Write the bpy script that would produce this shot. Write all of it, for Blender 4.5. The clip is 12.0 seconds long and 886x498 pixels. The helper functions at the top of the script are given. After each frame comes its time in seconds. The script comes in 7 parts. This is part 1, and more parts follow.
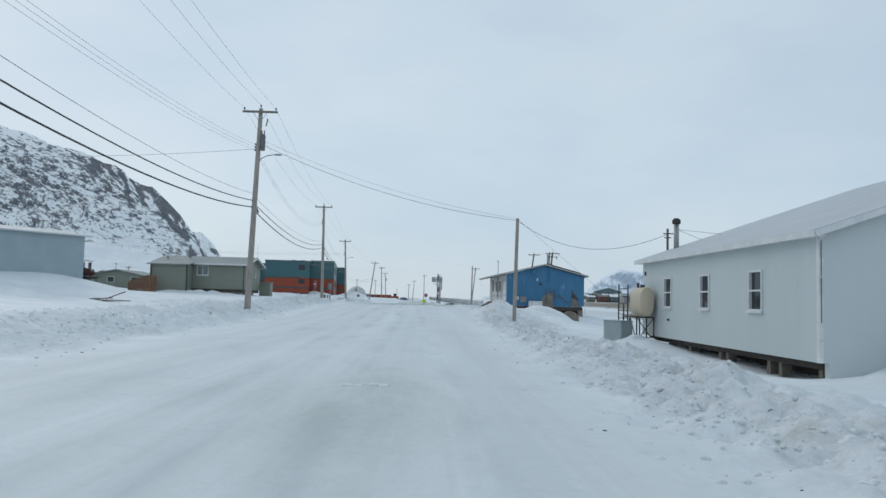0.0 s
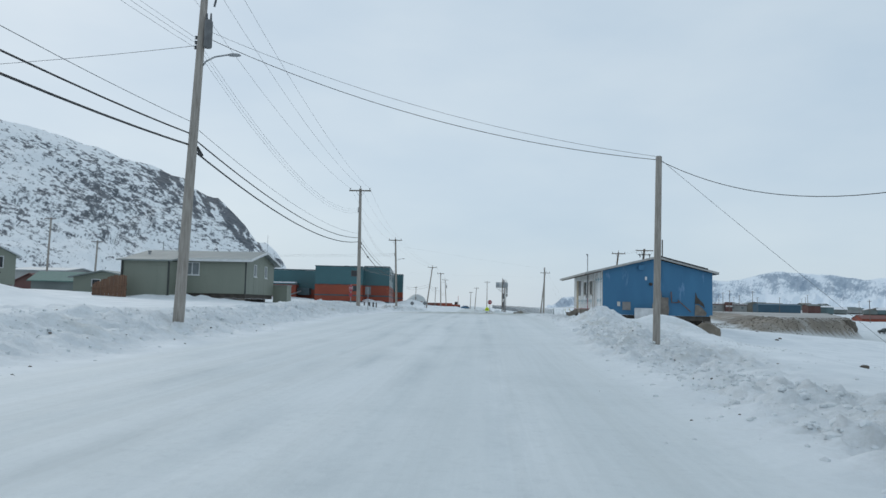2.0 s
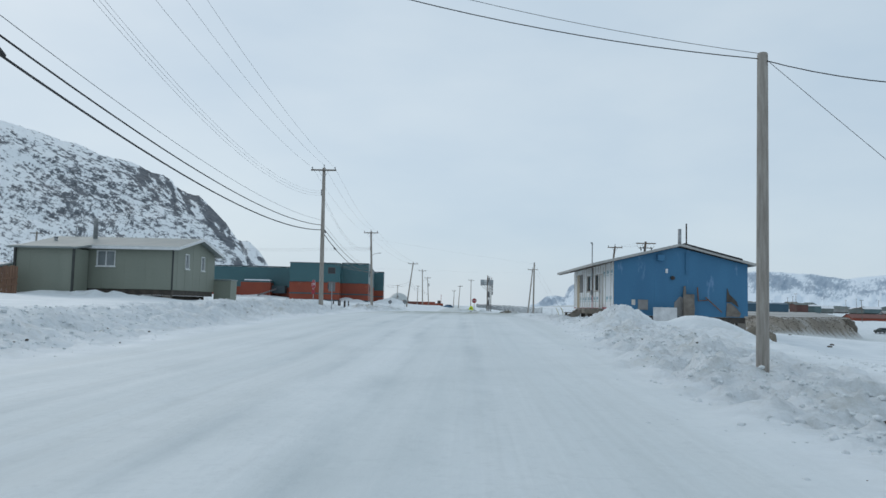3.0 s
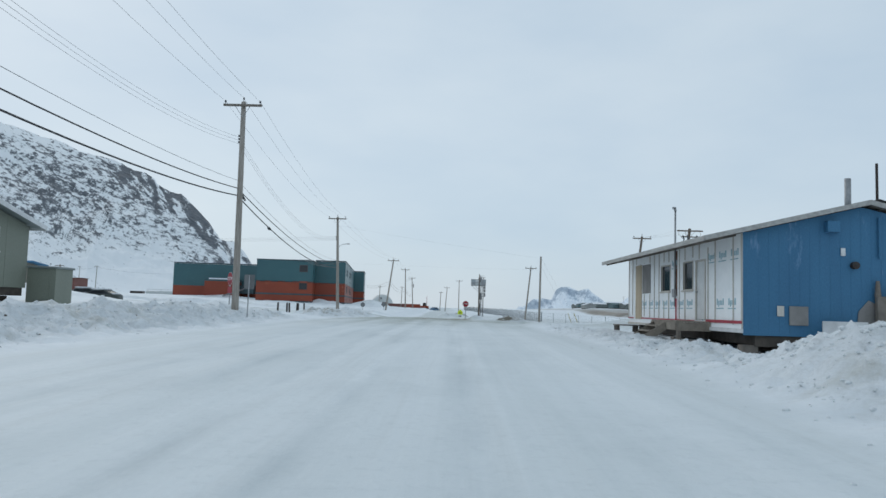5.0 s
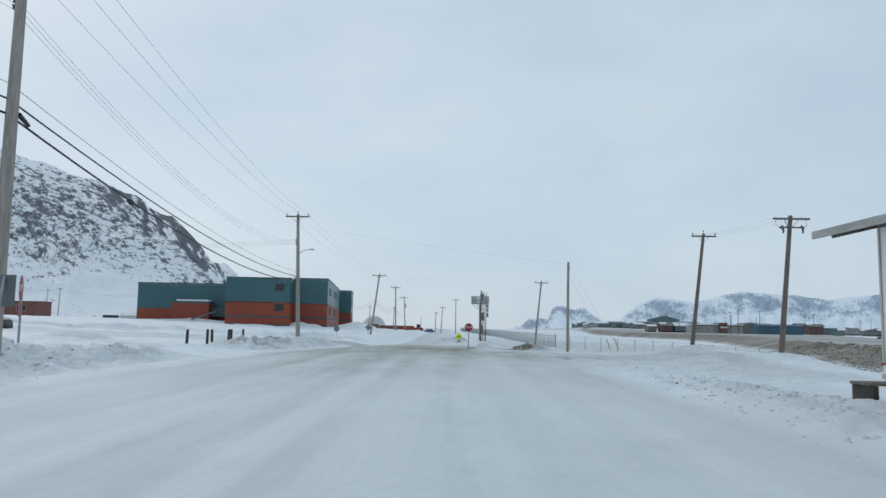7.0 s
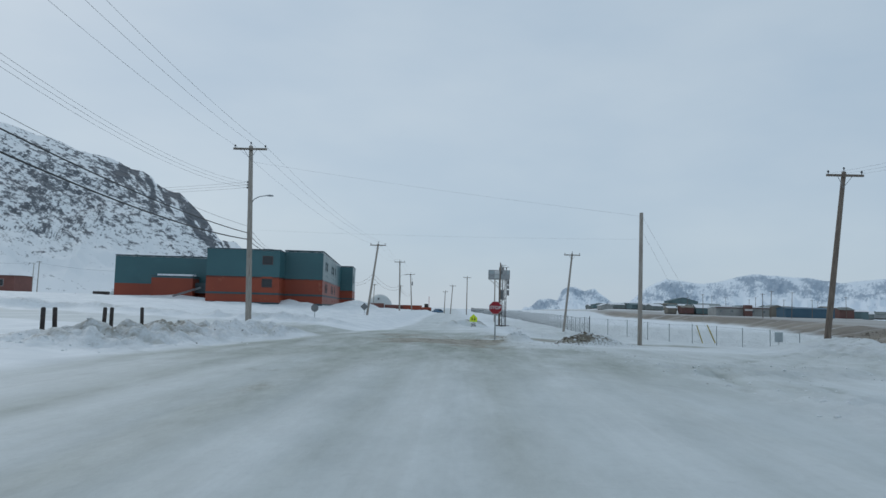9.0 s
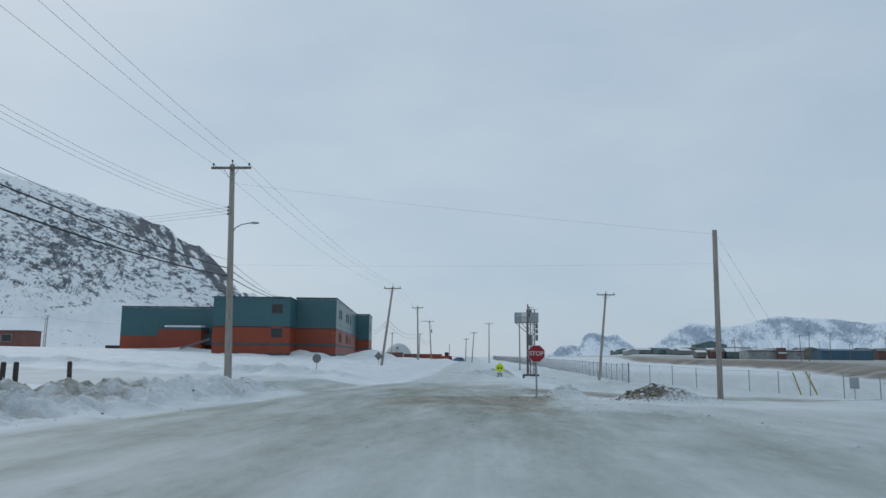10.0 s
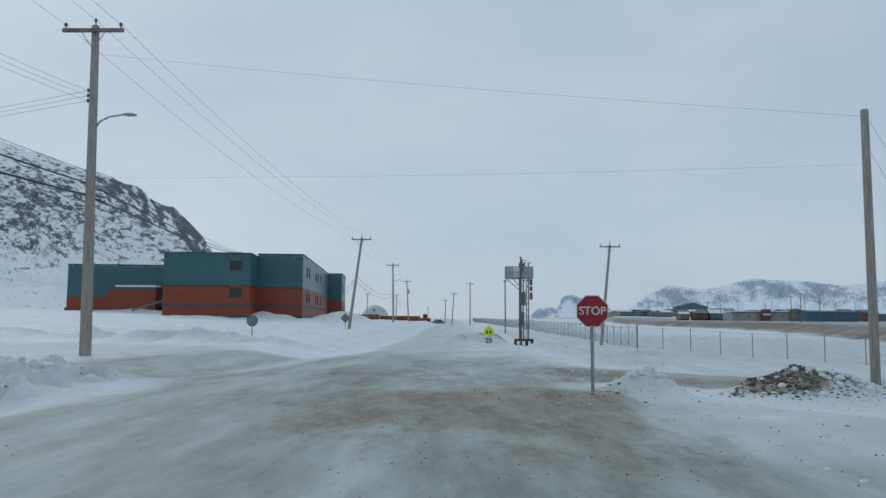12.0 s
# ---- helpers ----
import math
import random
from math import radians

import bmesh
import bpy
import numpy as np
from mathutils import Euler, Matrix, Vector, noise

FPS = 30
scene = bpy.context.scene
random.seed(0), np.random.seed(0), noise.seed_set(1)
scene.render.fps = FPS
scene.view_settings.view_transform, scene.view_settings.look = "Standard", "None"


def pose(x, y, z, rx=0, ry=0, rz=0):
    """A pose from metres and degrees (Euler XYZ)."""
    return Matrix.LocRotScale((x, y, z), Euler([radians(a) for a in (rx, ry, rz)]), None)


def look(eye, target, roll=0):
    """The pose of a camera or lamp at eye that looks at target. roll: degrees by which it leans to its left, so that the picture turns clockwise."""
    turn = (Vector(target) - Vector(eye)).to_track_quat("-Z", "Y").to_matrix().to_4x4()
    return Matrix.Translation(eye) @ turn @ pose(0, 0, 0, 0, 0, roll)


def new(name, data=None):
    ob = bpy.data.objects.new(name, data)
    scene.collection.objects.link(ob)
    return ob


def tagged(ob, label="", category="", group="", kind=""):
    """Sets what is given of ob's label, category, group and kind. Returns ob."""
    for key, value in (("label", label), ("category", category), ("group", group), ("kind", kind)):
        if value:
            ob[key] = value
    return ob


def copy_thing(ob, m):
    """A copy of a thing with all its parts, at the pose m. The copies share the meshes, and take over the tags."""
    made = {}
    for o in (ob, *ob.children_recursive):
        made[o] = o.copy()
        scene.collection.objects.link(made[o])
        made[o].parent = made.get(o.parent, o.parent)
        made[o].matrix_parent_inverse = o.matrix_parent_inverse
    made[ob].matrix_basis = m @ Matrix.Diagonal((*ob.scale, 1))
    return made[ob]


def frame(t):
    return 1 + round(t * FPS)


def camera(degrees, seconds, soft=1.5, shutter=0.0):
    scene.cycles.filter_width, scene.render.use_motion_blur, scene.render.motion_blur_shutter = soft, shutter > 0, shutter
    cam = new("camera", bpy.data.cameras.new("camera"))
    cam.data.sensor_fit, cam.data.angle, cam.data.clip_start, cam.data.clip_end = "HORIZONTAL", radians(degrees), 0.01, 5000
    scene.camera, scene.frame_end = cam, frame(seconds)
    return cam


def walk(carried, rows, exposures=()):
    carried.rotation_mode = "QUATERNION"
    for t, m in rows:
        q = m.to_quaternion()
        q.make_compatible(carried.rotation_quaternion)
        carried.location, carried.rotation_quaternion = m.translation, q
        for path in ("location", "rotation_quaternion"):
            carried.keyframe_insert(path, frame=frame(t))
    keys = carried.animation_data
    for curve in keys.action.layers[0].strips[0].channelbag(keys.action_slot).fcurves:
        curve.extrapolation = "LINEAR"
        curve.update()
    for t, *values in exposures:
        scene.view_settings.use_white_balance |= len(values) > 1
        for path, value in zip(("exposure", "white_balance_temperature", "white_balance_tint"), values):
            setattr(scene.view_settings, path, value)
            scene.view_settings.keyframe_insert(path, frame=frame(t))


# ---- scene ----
cam = camera(61.0, 12.0)
PATH = [
    (0, (1.114, -8.947, 1.142), (1.164, -6.952, 1.274), 1.5),
    (0.2, (1.088, -7.063, 1.12), (1.151, -5.068, 1.253), 1.1),
    (0.5, (1.049, -4.236, 1.088), (1.104, -2.242, 1.235), 0.7),
    (0.7, (1.037, -2.323, 1.068), (1.026, -0.329, 1.221), 1.3),
    (1, (1.02, 0.547, 1.039), (0.987, 2.539, 1.207), 2.3),
    (1.2, (1.01, 2.439, 1.038), (0.965, 4.437, 1.101), 2.7),
    (1.5, (0.996, 5.276, 1.037), (0.911, 7.271, 1.159), 3.2),
    (1.7, (1.02, 7.21, 1.019), (0.908, 9.199, 1.191), 2.4),
    (2, (1.055, 10.111, 0.992), (0.939, 12.102, 1.143), 1.3),
    (2.2, (1.051, 12.075, 0.996), (0.934, 14.065, 1.15), 1.5),
    (2.5, (1.045, 15.02, 1.003), (0.941, 17.013, 1.144), 2),
    (2.7, (1.032, 16.966, 1), (0.966, 18.959, 1.155), 1.6),
    (3, (1.013, 19.884, 0.996), (0.94, 21.877, 1.145), 1.3),
    (3.2, (0.99, 21.852, 1.002), (0.878, 23.843, 1.155), 1.7),
    (3.5, (0.955, 24.805, 1.01), (0.861, 26.796, 1.175), 2.3),
    (3.7, (0.99, 26.7, 1.05), (0.953, 28.694, 1.199), 1.2),
    (5.3, (0.668, 42.897, 1.248), (0.621, 44.89, 1.404), 1.9),
    (5.5, (0.677, 44.863, 1.276), (0.585, 46.856, 1.415), 2.7),
    (5.7, (0.66, 46.899, 1.311), (0.583, 48.89, 1.479), 2.3),
    (6, (0.635, 49.953, 1.364), (0.541, 51.944, 1.527), 2),
    (6.2, (0.594, 51.946, 1.403), (0.534, 53.939, 1.554), 1.6),
    (6.5, (0.533, 54.935, 1.462), (0.457, 56.927, 1.623), 1.7),
    (6.7, (0.493, 56.919, 1.492), (0.402, 58.911, 1.653), 1.4),
    (7, (0.432, 59.896, 1.536), (0.405, 61.884, 1.746), 1),
    (7.2, (0.372, 61.95, 1.48), (0.337, 63.935, 1.715), 1.6),
    (8.8, (0.09, 76.89, 1.59), (0.062, 78.88, 1.787), 0.1),
    (9, (0.052, 78.652, 1.559), (0, 80.646, 1.716), 1.5),
    (9.2, (-0.004, 80.331, 1.557), (-0.007, 82.325, 1.71), 1.1),
    (9.5, (-0.087, 82.849, 1.553), (-0.128, 84.838, 1.761), 1.3),
    (9.7, (-0.156, 84.374, 1.538), (-0.221, 86.357, 1.789), 0.9),
    (10, (-0.26, 86.661, 1.515), (-0.364, 88.638, 1.798), 0.5),
    (10.2, (-0.316, 88.083, 1.507), (-0.337, 90.065, 1.777), -0.1),
    (10.5, (-0.4, 90.216, 1.494), (-0.469, 92.196, 1.768), 0.1),
    (10.7, (-0.46, 91.486, 1.506), (-0.481, 93.46, 1.831), -0.8),
    (11, (-0.55, 93.392, 1.524), (-0.577, 95.372, 1.804), -0.2),
    (11.2, (-0.596, 94.592, 1.516), (-0.641, 96.573, 1.788), -0.2),
    (11.5, (-0.664, 96.392, 1.503), (-0.704, 98.378, 1.739), 0.2),
    (11.7, (-0.714, 97.502, 1.494), (-0.722, 99.497, 1.635), -0.3),
    (12, (-0.789, 99.168, 1.481), (-0.836, 101.159, 1.666), 0.4),
]
walk(cam, [(t, look(eye, target, roll)) for t, eye, target, roll in PATH],
     [(0.0, -0.06, 6500, 10), (6.5, -0.06, 6480, 10), (8.0, -0.22, 6380, 10), (9.5, -0.34, 6290, 10), (12.0, -0.34, 6290, 10)])

# ---- light ----
world = bpy.data.worlds.new("sky")
scene.world = world
world.use_nodes = True
wn, wl = world.node_tree.nodes, world.node_tree.links
wn.clear()
w_out = wn.new("ShaderNodeOutputWorld")
w_bg = wn.new("ShaderNodeBackground")
w_sky = wn.new("ShaderNodeTexSky")
w_sky.sky_type, w_sky.sun_disc = "NISHITA", False
w_sky.sun_elevation, w_sky.sun_rotation = radians(32), radians(-35)
w_scale = wn.new("ShaderNodeVectorMath")
w_scale.operation = "SCALE"
w_scale.inputs["Scale"].default_value = 0.10
w_co = wn.new("ShaderNodeTexCoord")
w_map = wn.new("ShaderNodeMapping")
w_map.inputs["Scale"].default_value = (1.0, 1.0, 2.6)
w_n = wn.new("ShaderNodeTexNoise")
w_n.inputs["Scale"].default_value, w_n.inputs["Detail"].default_value, w_n.inputs["Roughness"].default_value = 2.3, 5.0, 0.5
w_ramp = wn.new("ShaderNodeValToRGB")
w_ramp.color_ramp.elements[0].position, w_ramp.color_ramp.elements[1].position = 0.30, 0.74
w_ramp.color_ramp.elements[0].color = (0.508, 0.645, 0.775, 1)
w_ramp.color_ramp.elements[1].color = (0.672, 0.780, 0.860, 1)
w_mix = wn.new("ShaderNodeMixRGB")
w_mix.inputs[0].default_value = 0.88
wl.new(w_sky.outputs[0], w_scale.inputs[0])
wl.new(w_co.outputs["Generated"], w_map.inputs[0])
wl.new(w_map.outputs[0], w_n.inputs["Vector"])
wl.new(w_n.outputs[0], w_ramp.inputs[0])
wl.new(w_scale.outputs[0], w_mix.inputs[1])
wl.new(w_ramp.outputs[0], w_mix.inputs[2])
wl.new(w_mix.outputs[0], w_bg.inputs[0])
wl.new(w_bg.outputs[0], w_out.inputs[0])
w_bg.inputs[1].default_value = 1.0
sun = new("sun", bpy.data.lights.new("sun", "SUN"))
sun.data.energy, sun.data.angle, sun.data.color = 0.45, radians(25), (1.0, 0.95, 0.88)
sun.matrix_world = look((0, 0, 0), (math.sin(radians(35)) * 1.0, -math.cos(radians(35)), -math.tan(radians(32))))


# ---- materials ----
def mat(name, base, dark=None, scale=4.0, rough=0.7, metal=0.0, bump=0.2, grain=40.0, stretch=(1, 1, 1), wear=None, wear_at=0.62, spread=0.18, speckle=0.8):
    """A surface with a colour that varies at two scales, fine relief and optional worn patches."""
    m = bpy.data.materials.new(name)
    m.use_nodes = True
    n, l = m.node_tree.nodes, m.node_tree.links
    b = n["Principled BSDF"]
    co = n.new("ShaderNodeTexCoord")
    mp = n.new("ShaderNodeMapping")
    mp.inputs["Scale"].default_value = stretch
    l.new(co.outputs["Object"], mp.inputs[0])
    big = n.new("ShaderNodeTexNoise")
    big.inputs["Scale"].default_value, big.inputs["Detail"].default_value = scale, 6
    fine = n.new("ShaderNodeTexNoise")
    fine.inputs["Scale"].default_value, fine.inputs["Detail"].default_value = grain, 3
    l.new(mp.outputs[0], big.inputs["Vector"])
    l.new(mp.outputs[0], fine.inputs["Vector"])
    mix = n.new("ShaderNodeMixRGB")
    r = n.new("ShaderNodeValToRGB")
    r.color_ramp.elements[0].position, r.color_ramp.elements[1].position = 0.5 - spread, 0.5 + spread
    l.new(big.outputs[0], r.inputs[0])
    l.new(r.outputs[0], mix.inputs[0])
    d = dark or tuple(c * 0.72 for c in base)
    mix.inputs[1].default_value, mix.inputs[2].default_value = (*d, 1), (*base, 1)
    grainmix = n.new("ShaderNodeMixRGB")
    grainmix.blend_type = "MULTIPLY"
    gr = n.new("ShaderNodeValToRGB")
    gr.color_ramp.elements[0].position, gr.color_ramp.elements[1].position = 0.3, 0.7
    gr.color_ramp.elements[0].color = (0.78, 0.78, 0.78, 1)
    l.new(fine.outputs[0], gr.inputs[0])
    grainmix.inputs[0].default_value = speckle
    l.new(mix.outputs[0], grainmix.inputs[1])
    l.new(gr.outputs[0], grainmix.inputs[2])
    out = grainmix.outputs[0]
    if wear:
        wmix = n.new("ShaderNodeMixRGB")
        wn2 = n.new("ShaderNodeTexNoise")
        wn2.inputs["Scale"].default_value, wn2.inputs["Detail"].default_value, wn2.inputs["Roughness"].default_value = scale * 2.3, 8, 0.65
        wr = n.new("ShaderNodeValToRGB")
        wr.color_ramp.elements[0].position, wr.color_ramp.elements[1].position = wear_at, wear_at + 0.08
        l.new(mp.outputs[0], wn2.inputs["Vector"])
        l.new(wn2.outputs[0], wr.inputs[0])
        l.new(wr.outputs[0], wmix.inputs[0])
        l.new(out, wmix.inputs[1])
        wmix.inputs[2].default_value = (*wear, 1)
        out = wmix.outputs[0]
    l.new(out, b.inputs["Base Color"])
    b.inputs["Roughness"].default_value, b.inputs["Metallic"].default_value = rough, metal
    bp = n.new("ShaderNodeBump")
    bp.inputs["Strength"].default_value, bp.inputs["Distance"].default_value = bump, 0.01
    l.new(fine.outputs[0], bp.inputs["Height"])
    l.new(bp.outputs[0], b.inputs["Normal"])
    return m


def glass_mat(name):
    """Window glass before a dark room."""
    m = bpy.data.materials.new(name)
    m.use_nodes = True
    b = m.node_tree.nodes["Principled BSDF"]
    b.inputs["Base Color"].default_value = (0.02, 0.025, 0.03, 1)
    b.inputs["Roughness"].default_value = 0.06
    return m


def snow_mat():
    """Packed, tracked and soiled snow; the masks lie on the mesh."""
    m = bpy.data.materials.new("snow")
    m.use_nodes = True
    n, l = m.node_tree.nodes, m.node_tree.links
    b = n["Principled BSDF"]
    co = n.new("ShaderNodeTexCoord")

    def attr(name):
        a = n.new("ShaderNodeAttribute")
        a.attribute_name = name
        return a.outputs["Fac"]

    def noise_tex(scale, detail, rough=0.6, stretch=(1, 1, 1)):
        mp = n.new("ShaderNodeMapping")
        mp.inputs["Scale"].default_value = stretch
        t = n.new("ShaderNodeTexNoise")
        t.inputs["Scale"].default_value, t.inputs["Detail"].default_value, t.inputs["Roughness"].default_value = scale, detail, rough
        l.new(co.outputs["Object"], mp.inputs[0])
        l.new(mp.outputs[0], t.inputs["Vector"])
        return t.outputs[0]

    def ramp(src, a, c):
        r = n.new("ShaderNodeMapRange")
        r.inputs["From Min"].default_value, r.inputs["From Max"].default_value = a, c
        l.new(src, r.inputs["Value"])
        return r.outputs[0]

    def math_node(op, a, c):
        q = n.new("ShaderNodeMath")
        q.operation = op
        for i, v in enumerate((a, c)):
            if isinstance(v, (int, float)):
                q.inputs[i].default_value = v
            else:
                l.new(v, q.inputs[i])
        return q.outputs[0]

    def mixc(fac, a, c):
        q = n.new("ShaderNodeMixRGB")
        if isinstance(fac, (int, float)):
            q.inputs[0].default_value = fac
        else:
            l.new(fac, q.inputs[0])
        for i, v in ((1, a), (2, c)):
            if isinstance(v, tuple):
                q.inputs[i].default_value = (*v, 1)
            else:
                l.new(v, q.inputs[i])
        return q.outputs[0]

    clean = mixc(ramp(noise_tex(0.6, 6), 0.35, 0.65), (0.68, 0.72, 0.745), (0.80, 0.83, 0.85))
    streak = ramp(noise_tex(0.8, 5, 0.58, (1.3, 0.018, 1.0)), 0.36, 0.62)
    packed = mixc(streak, (0.655, 0.70, 0.715), (0.765, 0.80, 0.815))
    speck = ramp(noise_tex(7.0, 6, 0.7), 0.52, 0.70)
    packed = mixc(math_node("MULTIPLY", speck, 0.25), packed, (0.50, 0.54, 0.555))
    blot = ramp(noise_tex(0.35, 8, 0.68, (1.0, 0.7, 1.0)), 0.50, 0.66)
    packed = mixc(math_node("MULTIPLY", blot, 0.20), packed, (0.43, 0.485, 0.505))
    col = mixc(attr("road"), clean, packed)
    col = mixc(math_node("MULTIPLY", attr("track"), ramp(noise_tex(0.5, 7, 0.66, (1, 0.3, 1)), 0.42, 0.68)), col, (0.44, 0.50, 0.53))
    # grey mottling paints shadow pockets between the lumps of the banks
    crumb = ramp(noise_tex(4.0, 9, 0.76), 0.46, 0.62)
    col = mixc(math_node("MULTIPLY", attr("bank"), math_node("MULTIPLY", crumb, 0.52)), col, (0.47, 0.49, 0.482))
    soiled = ramp(noise_tex(0.55, 7, 0.70), 0.55, 0.68)
    col = mixc(math_node("MULTIPLY", attr("bank"), math_node("MULTIPLY", soiled, 0.55)), col, (0.40, 0.39, 0.32))
    ruts = ramp(noise_tex(1.3, 6, 0.62, (1.6, 0.022, 1.0)), 0.50, 0.66)
    col = mixc(math_node("MULTIPLY", attr("road"), math_node("MULTIPLY", ruts, 0.24)), col, (0.45, 0.485, 0.48))
    grime = math_node("MULTIPLY", attr("grime"), ramp(noise_tex(0.5, 10, 0.72, (1.3, 0.30, 1.0)), 0.12, 0.60))
    filth = mixc(ramp(noise_tex(2.2, 9, 0.74, (1.0, 0.3, 1.0)), 0.36, 0.64), (0.192, 0.215, 0.178), (0.335, 0.368, 0.325))
    col = mixc(math_node("MULTIPLY", grime, 0.92), col, filth)
    worn = math_node("MULTIPLY", attr("rut"), ramp(noise_tex(0.8, 9, 0.70, (1.2, 0.35, 1.0)), 0.22, 0.62))
    col = mixc(math_node("MULTIPLY", worn, 0.85), col, filth)
    d1 = math_node("ADD", noise_tex(0.75, 12, 0.78, (1.0, 0.45, 1.0)), math_node("MULTIPLY", attr("dirt"), 0.50))
    dirtmask = math_node("MULTIPLY", ramp(d1, 0.74, 0.90), 0.88)
    soil = mixc(ramp(noise_tex(1.8, 10, 0.75, (1.0, 0.35, 1.0)), 0.38, 0.64), (0.140, 0.110, 0.070), (0.33, 0.315, 0.250))
    col = mixc(dirtmask, col, soil)
    grav = mixc(ramp(noise_tex(0.02, 8, 0.7, (3, 0.6, 1)), 0.35, 0.65), (0.125, 0.102, 0.076), (0.29, 0.25, 0.20))
    grav = mixc(math_node("MULTIPLY", ramp(noise_tex(0.06, 9, 0.7, (0.25, 1.6, 1)), 0.52, 0.66), 0.55), grav, (0.56, 0.57, 0.56))
    col = mixc(attr("gravel"), col, grav)
    l.new(col, b.inputs["Base Color"])
    b.inputs["Roughness"].default_value = 0.62
    b.inputs["Specular IOR Level"].default_value = 0.35
    bp = n.new("ShaderNodeBump")
    bp.inputs["Strength"].default_value, bp.inputs["Distance"].default_value = 0.55, 0.06
    h = math_node("ADD", noise_tex(3.5, 8, 0.65), math_node("MULTIPLY", noise_tex(1.4, 6, 0.6, (1.0, 0.1, 1.0)), 0.7))
    h = math_node("ADD", h, math_node("MULTIPLY", attr("bank"), math_node("MULTIPLY", noise_tex(3.4, 9, 0.70), 4.5)))
    l.new(h, bp.inputs["Height"])
    l.new(bp.outputs[0], b.inputs["Normal"])
    return m


def mountain_mat(name, snow_col, rock_a, rock_b, clump, fleck, tilt, level, blur=0.042, grain=(0.42, 1.25, 1.0)):
    """Bare rock that breaks through wind-blown snow; the mask on the mesh says how much."""
    m = bpy.data.materials.new(name)
    m.use_nodes = True
    n, l = m.node_tree.nodes, m.node_tree.links
    b = n["Principled BSDF"]
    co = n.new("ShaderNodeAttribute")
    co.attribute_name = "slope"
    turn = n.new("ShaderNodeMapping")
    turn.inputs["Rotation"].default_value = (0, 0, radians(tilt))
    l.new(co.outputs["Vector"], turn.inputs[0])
    mp = n.new("ShaderNodeMapping")
    mp.inputs["Scale"].default_value = grain
    l.new(turn.outputs[0], mp.inputs[0])
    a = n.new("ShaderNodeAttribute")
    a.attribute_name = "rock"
    t1 = n.new("ShaderNodeTexNoise")
    t1.inputs["Scale"].default_value, t1.inputs["Detail"].default_value, t1.inputs["Roughness"].default_value = clump, 7, 0.66
    t2 = n.new("ShaderNodeTexNoise")
    t2.inputs["Scale"].default_value, t2.inputs["Detail"].default_value, t2.inputs["Roughness"].default_value = fleck * 0.5, 9, 0.74
    l.new(mp.outputs[0], t1.inputs["Vector"])
    l.new(mp.outputs[0], t2.inputs["Vector"])
    t3 = n.new("ShaderNodeTexNoise")
    t3.inputs["Scale"].default_value, t3.inputs["Detail"].default_value, t3.inputs["Roughness"].default_value = fleck, 7, 0.70
    l.new(mp.outputs[0], t3.inputs["Vector"])
    both = n.new("ShaderNodeMixRGB")
    both.inputs[0].default_value = 0.70
    l.new(t1.outputs[0], both.inputs[1])
    l.new(t3.outputs[0], both.inputs[2])
    s = n.new("ShaderNodeMath")
    s.operation = "ADD"
    l.new(both.outputs[0], s.inputs[0])
    l.new(a.outputs["Fac"], s.inputs[1])
    r = n.new("ShaderNodeMapRange")
    r.inputs["From Min"].default_value, r.inputs["From Max"].default_value = level, level + blur
    l.new(s.outputs[0], r.inputs["Value"])
    rock = n.new("ShaderNodeMixRGB")
    rr = n.new("ShaderNodeMapRange")
    rr.inputs["From Min"].default_value, rr.inputs["From Max"].default_value = 0.35, 0.65
    l.new(t2.outputs[0], rr.inputs["Value"])
    l.new(rr.outputs[0], rock.inputs[0])
    rock.inputs[1].default_value, rock.inputs[2].default_value = (*rock_a, 1), (*rock_b, 1)
    c = n.new("ShaderNodeMixRGB")
    l.new(r.outputs[0], c.inputs[0])
    c.inputs[1].default_value = (*snow_col, 1)
    l.new(rock.outputs[0], c.inputs[2])
    l.new(c.outputs[0], b.inputs["Base Color"])
    b.inputs["Roughness"].default_value = 0.9
    bp = n.new("ShaderNodeBump")
    bp.inputs["Strength"].default_value, bp.inputs["Distance"].default_value = 0.3, 3.0
    l.new(both.outputs[0], bp.inputs["Height"])
    l.new(bp.outputs[0], b.inputs["Normal"])
    return m


SNOW = snow_mat()
CLOD = mat("snow_clod", (0.80, 0.83, 0.85), (0.70, 0.725, 0.735), 1.3, 0.7, bump=0.5, grain=14, wear=(0.52, 0.51, 0.47), wear_at=0.64)
STONE = mat("stone", (0.17, 0.14, 0.11), (0.07, 0.06, 0.05), 3, 0.9)
RUBBLE = mat("brown_rubble", (0.22, 0.19, 0.15), (0.13, 0.112, 0.088), 0.8, 0.95, bump=0.6, grain=10, wear=(0.36, 0.335, 0.29), wear_at=0.62)
SOIL = mat("frozen_soil", (0.175, 0.148, 0.108), (0.095, 0.078, 0.056), 1.4, 0.95, bump=0.9, grain=16, wear=(0.70, 0.71, 0.71), wear_at=0.70)
ROCKY = mountain_mat("snowy_slope", (0.78, 0.81, 0.83), (0.026, 0.032, 0.042), (0.165, 0.185, 0.21), 1.6, 13.0, 24, 0.553, 0.075, (0.32, 1.35, 1.0))
# distance haze is mixed into these paler, bluer snow and rock colours
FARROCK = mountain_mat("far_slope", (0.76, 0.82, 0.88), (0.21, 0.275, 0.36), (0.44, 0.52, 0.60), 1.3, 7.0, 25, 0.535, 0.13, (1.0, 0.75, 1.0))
POLE = mat("weathered_pole", (0.42, 0.385, 0.345), (0.27, 0.24, 0.21), 3, 0.85, bump=0.5, grain=30, stretch=(6, 6, 0.5))
POLE_DARK = mat("creosoted_pole", (0.24, 0.19, 0.15), (0.12, 0.095, 0.08), 3, 0.85, bump=0.5, grain=30, stretch=(6, 6, 0.5))
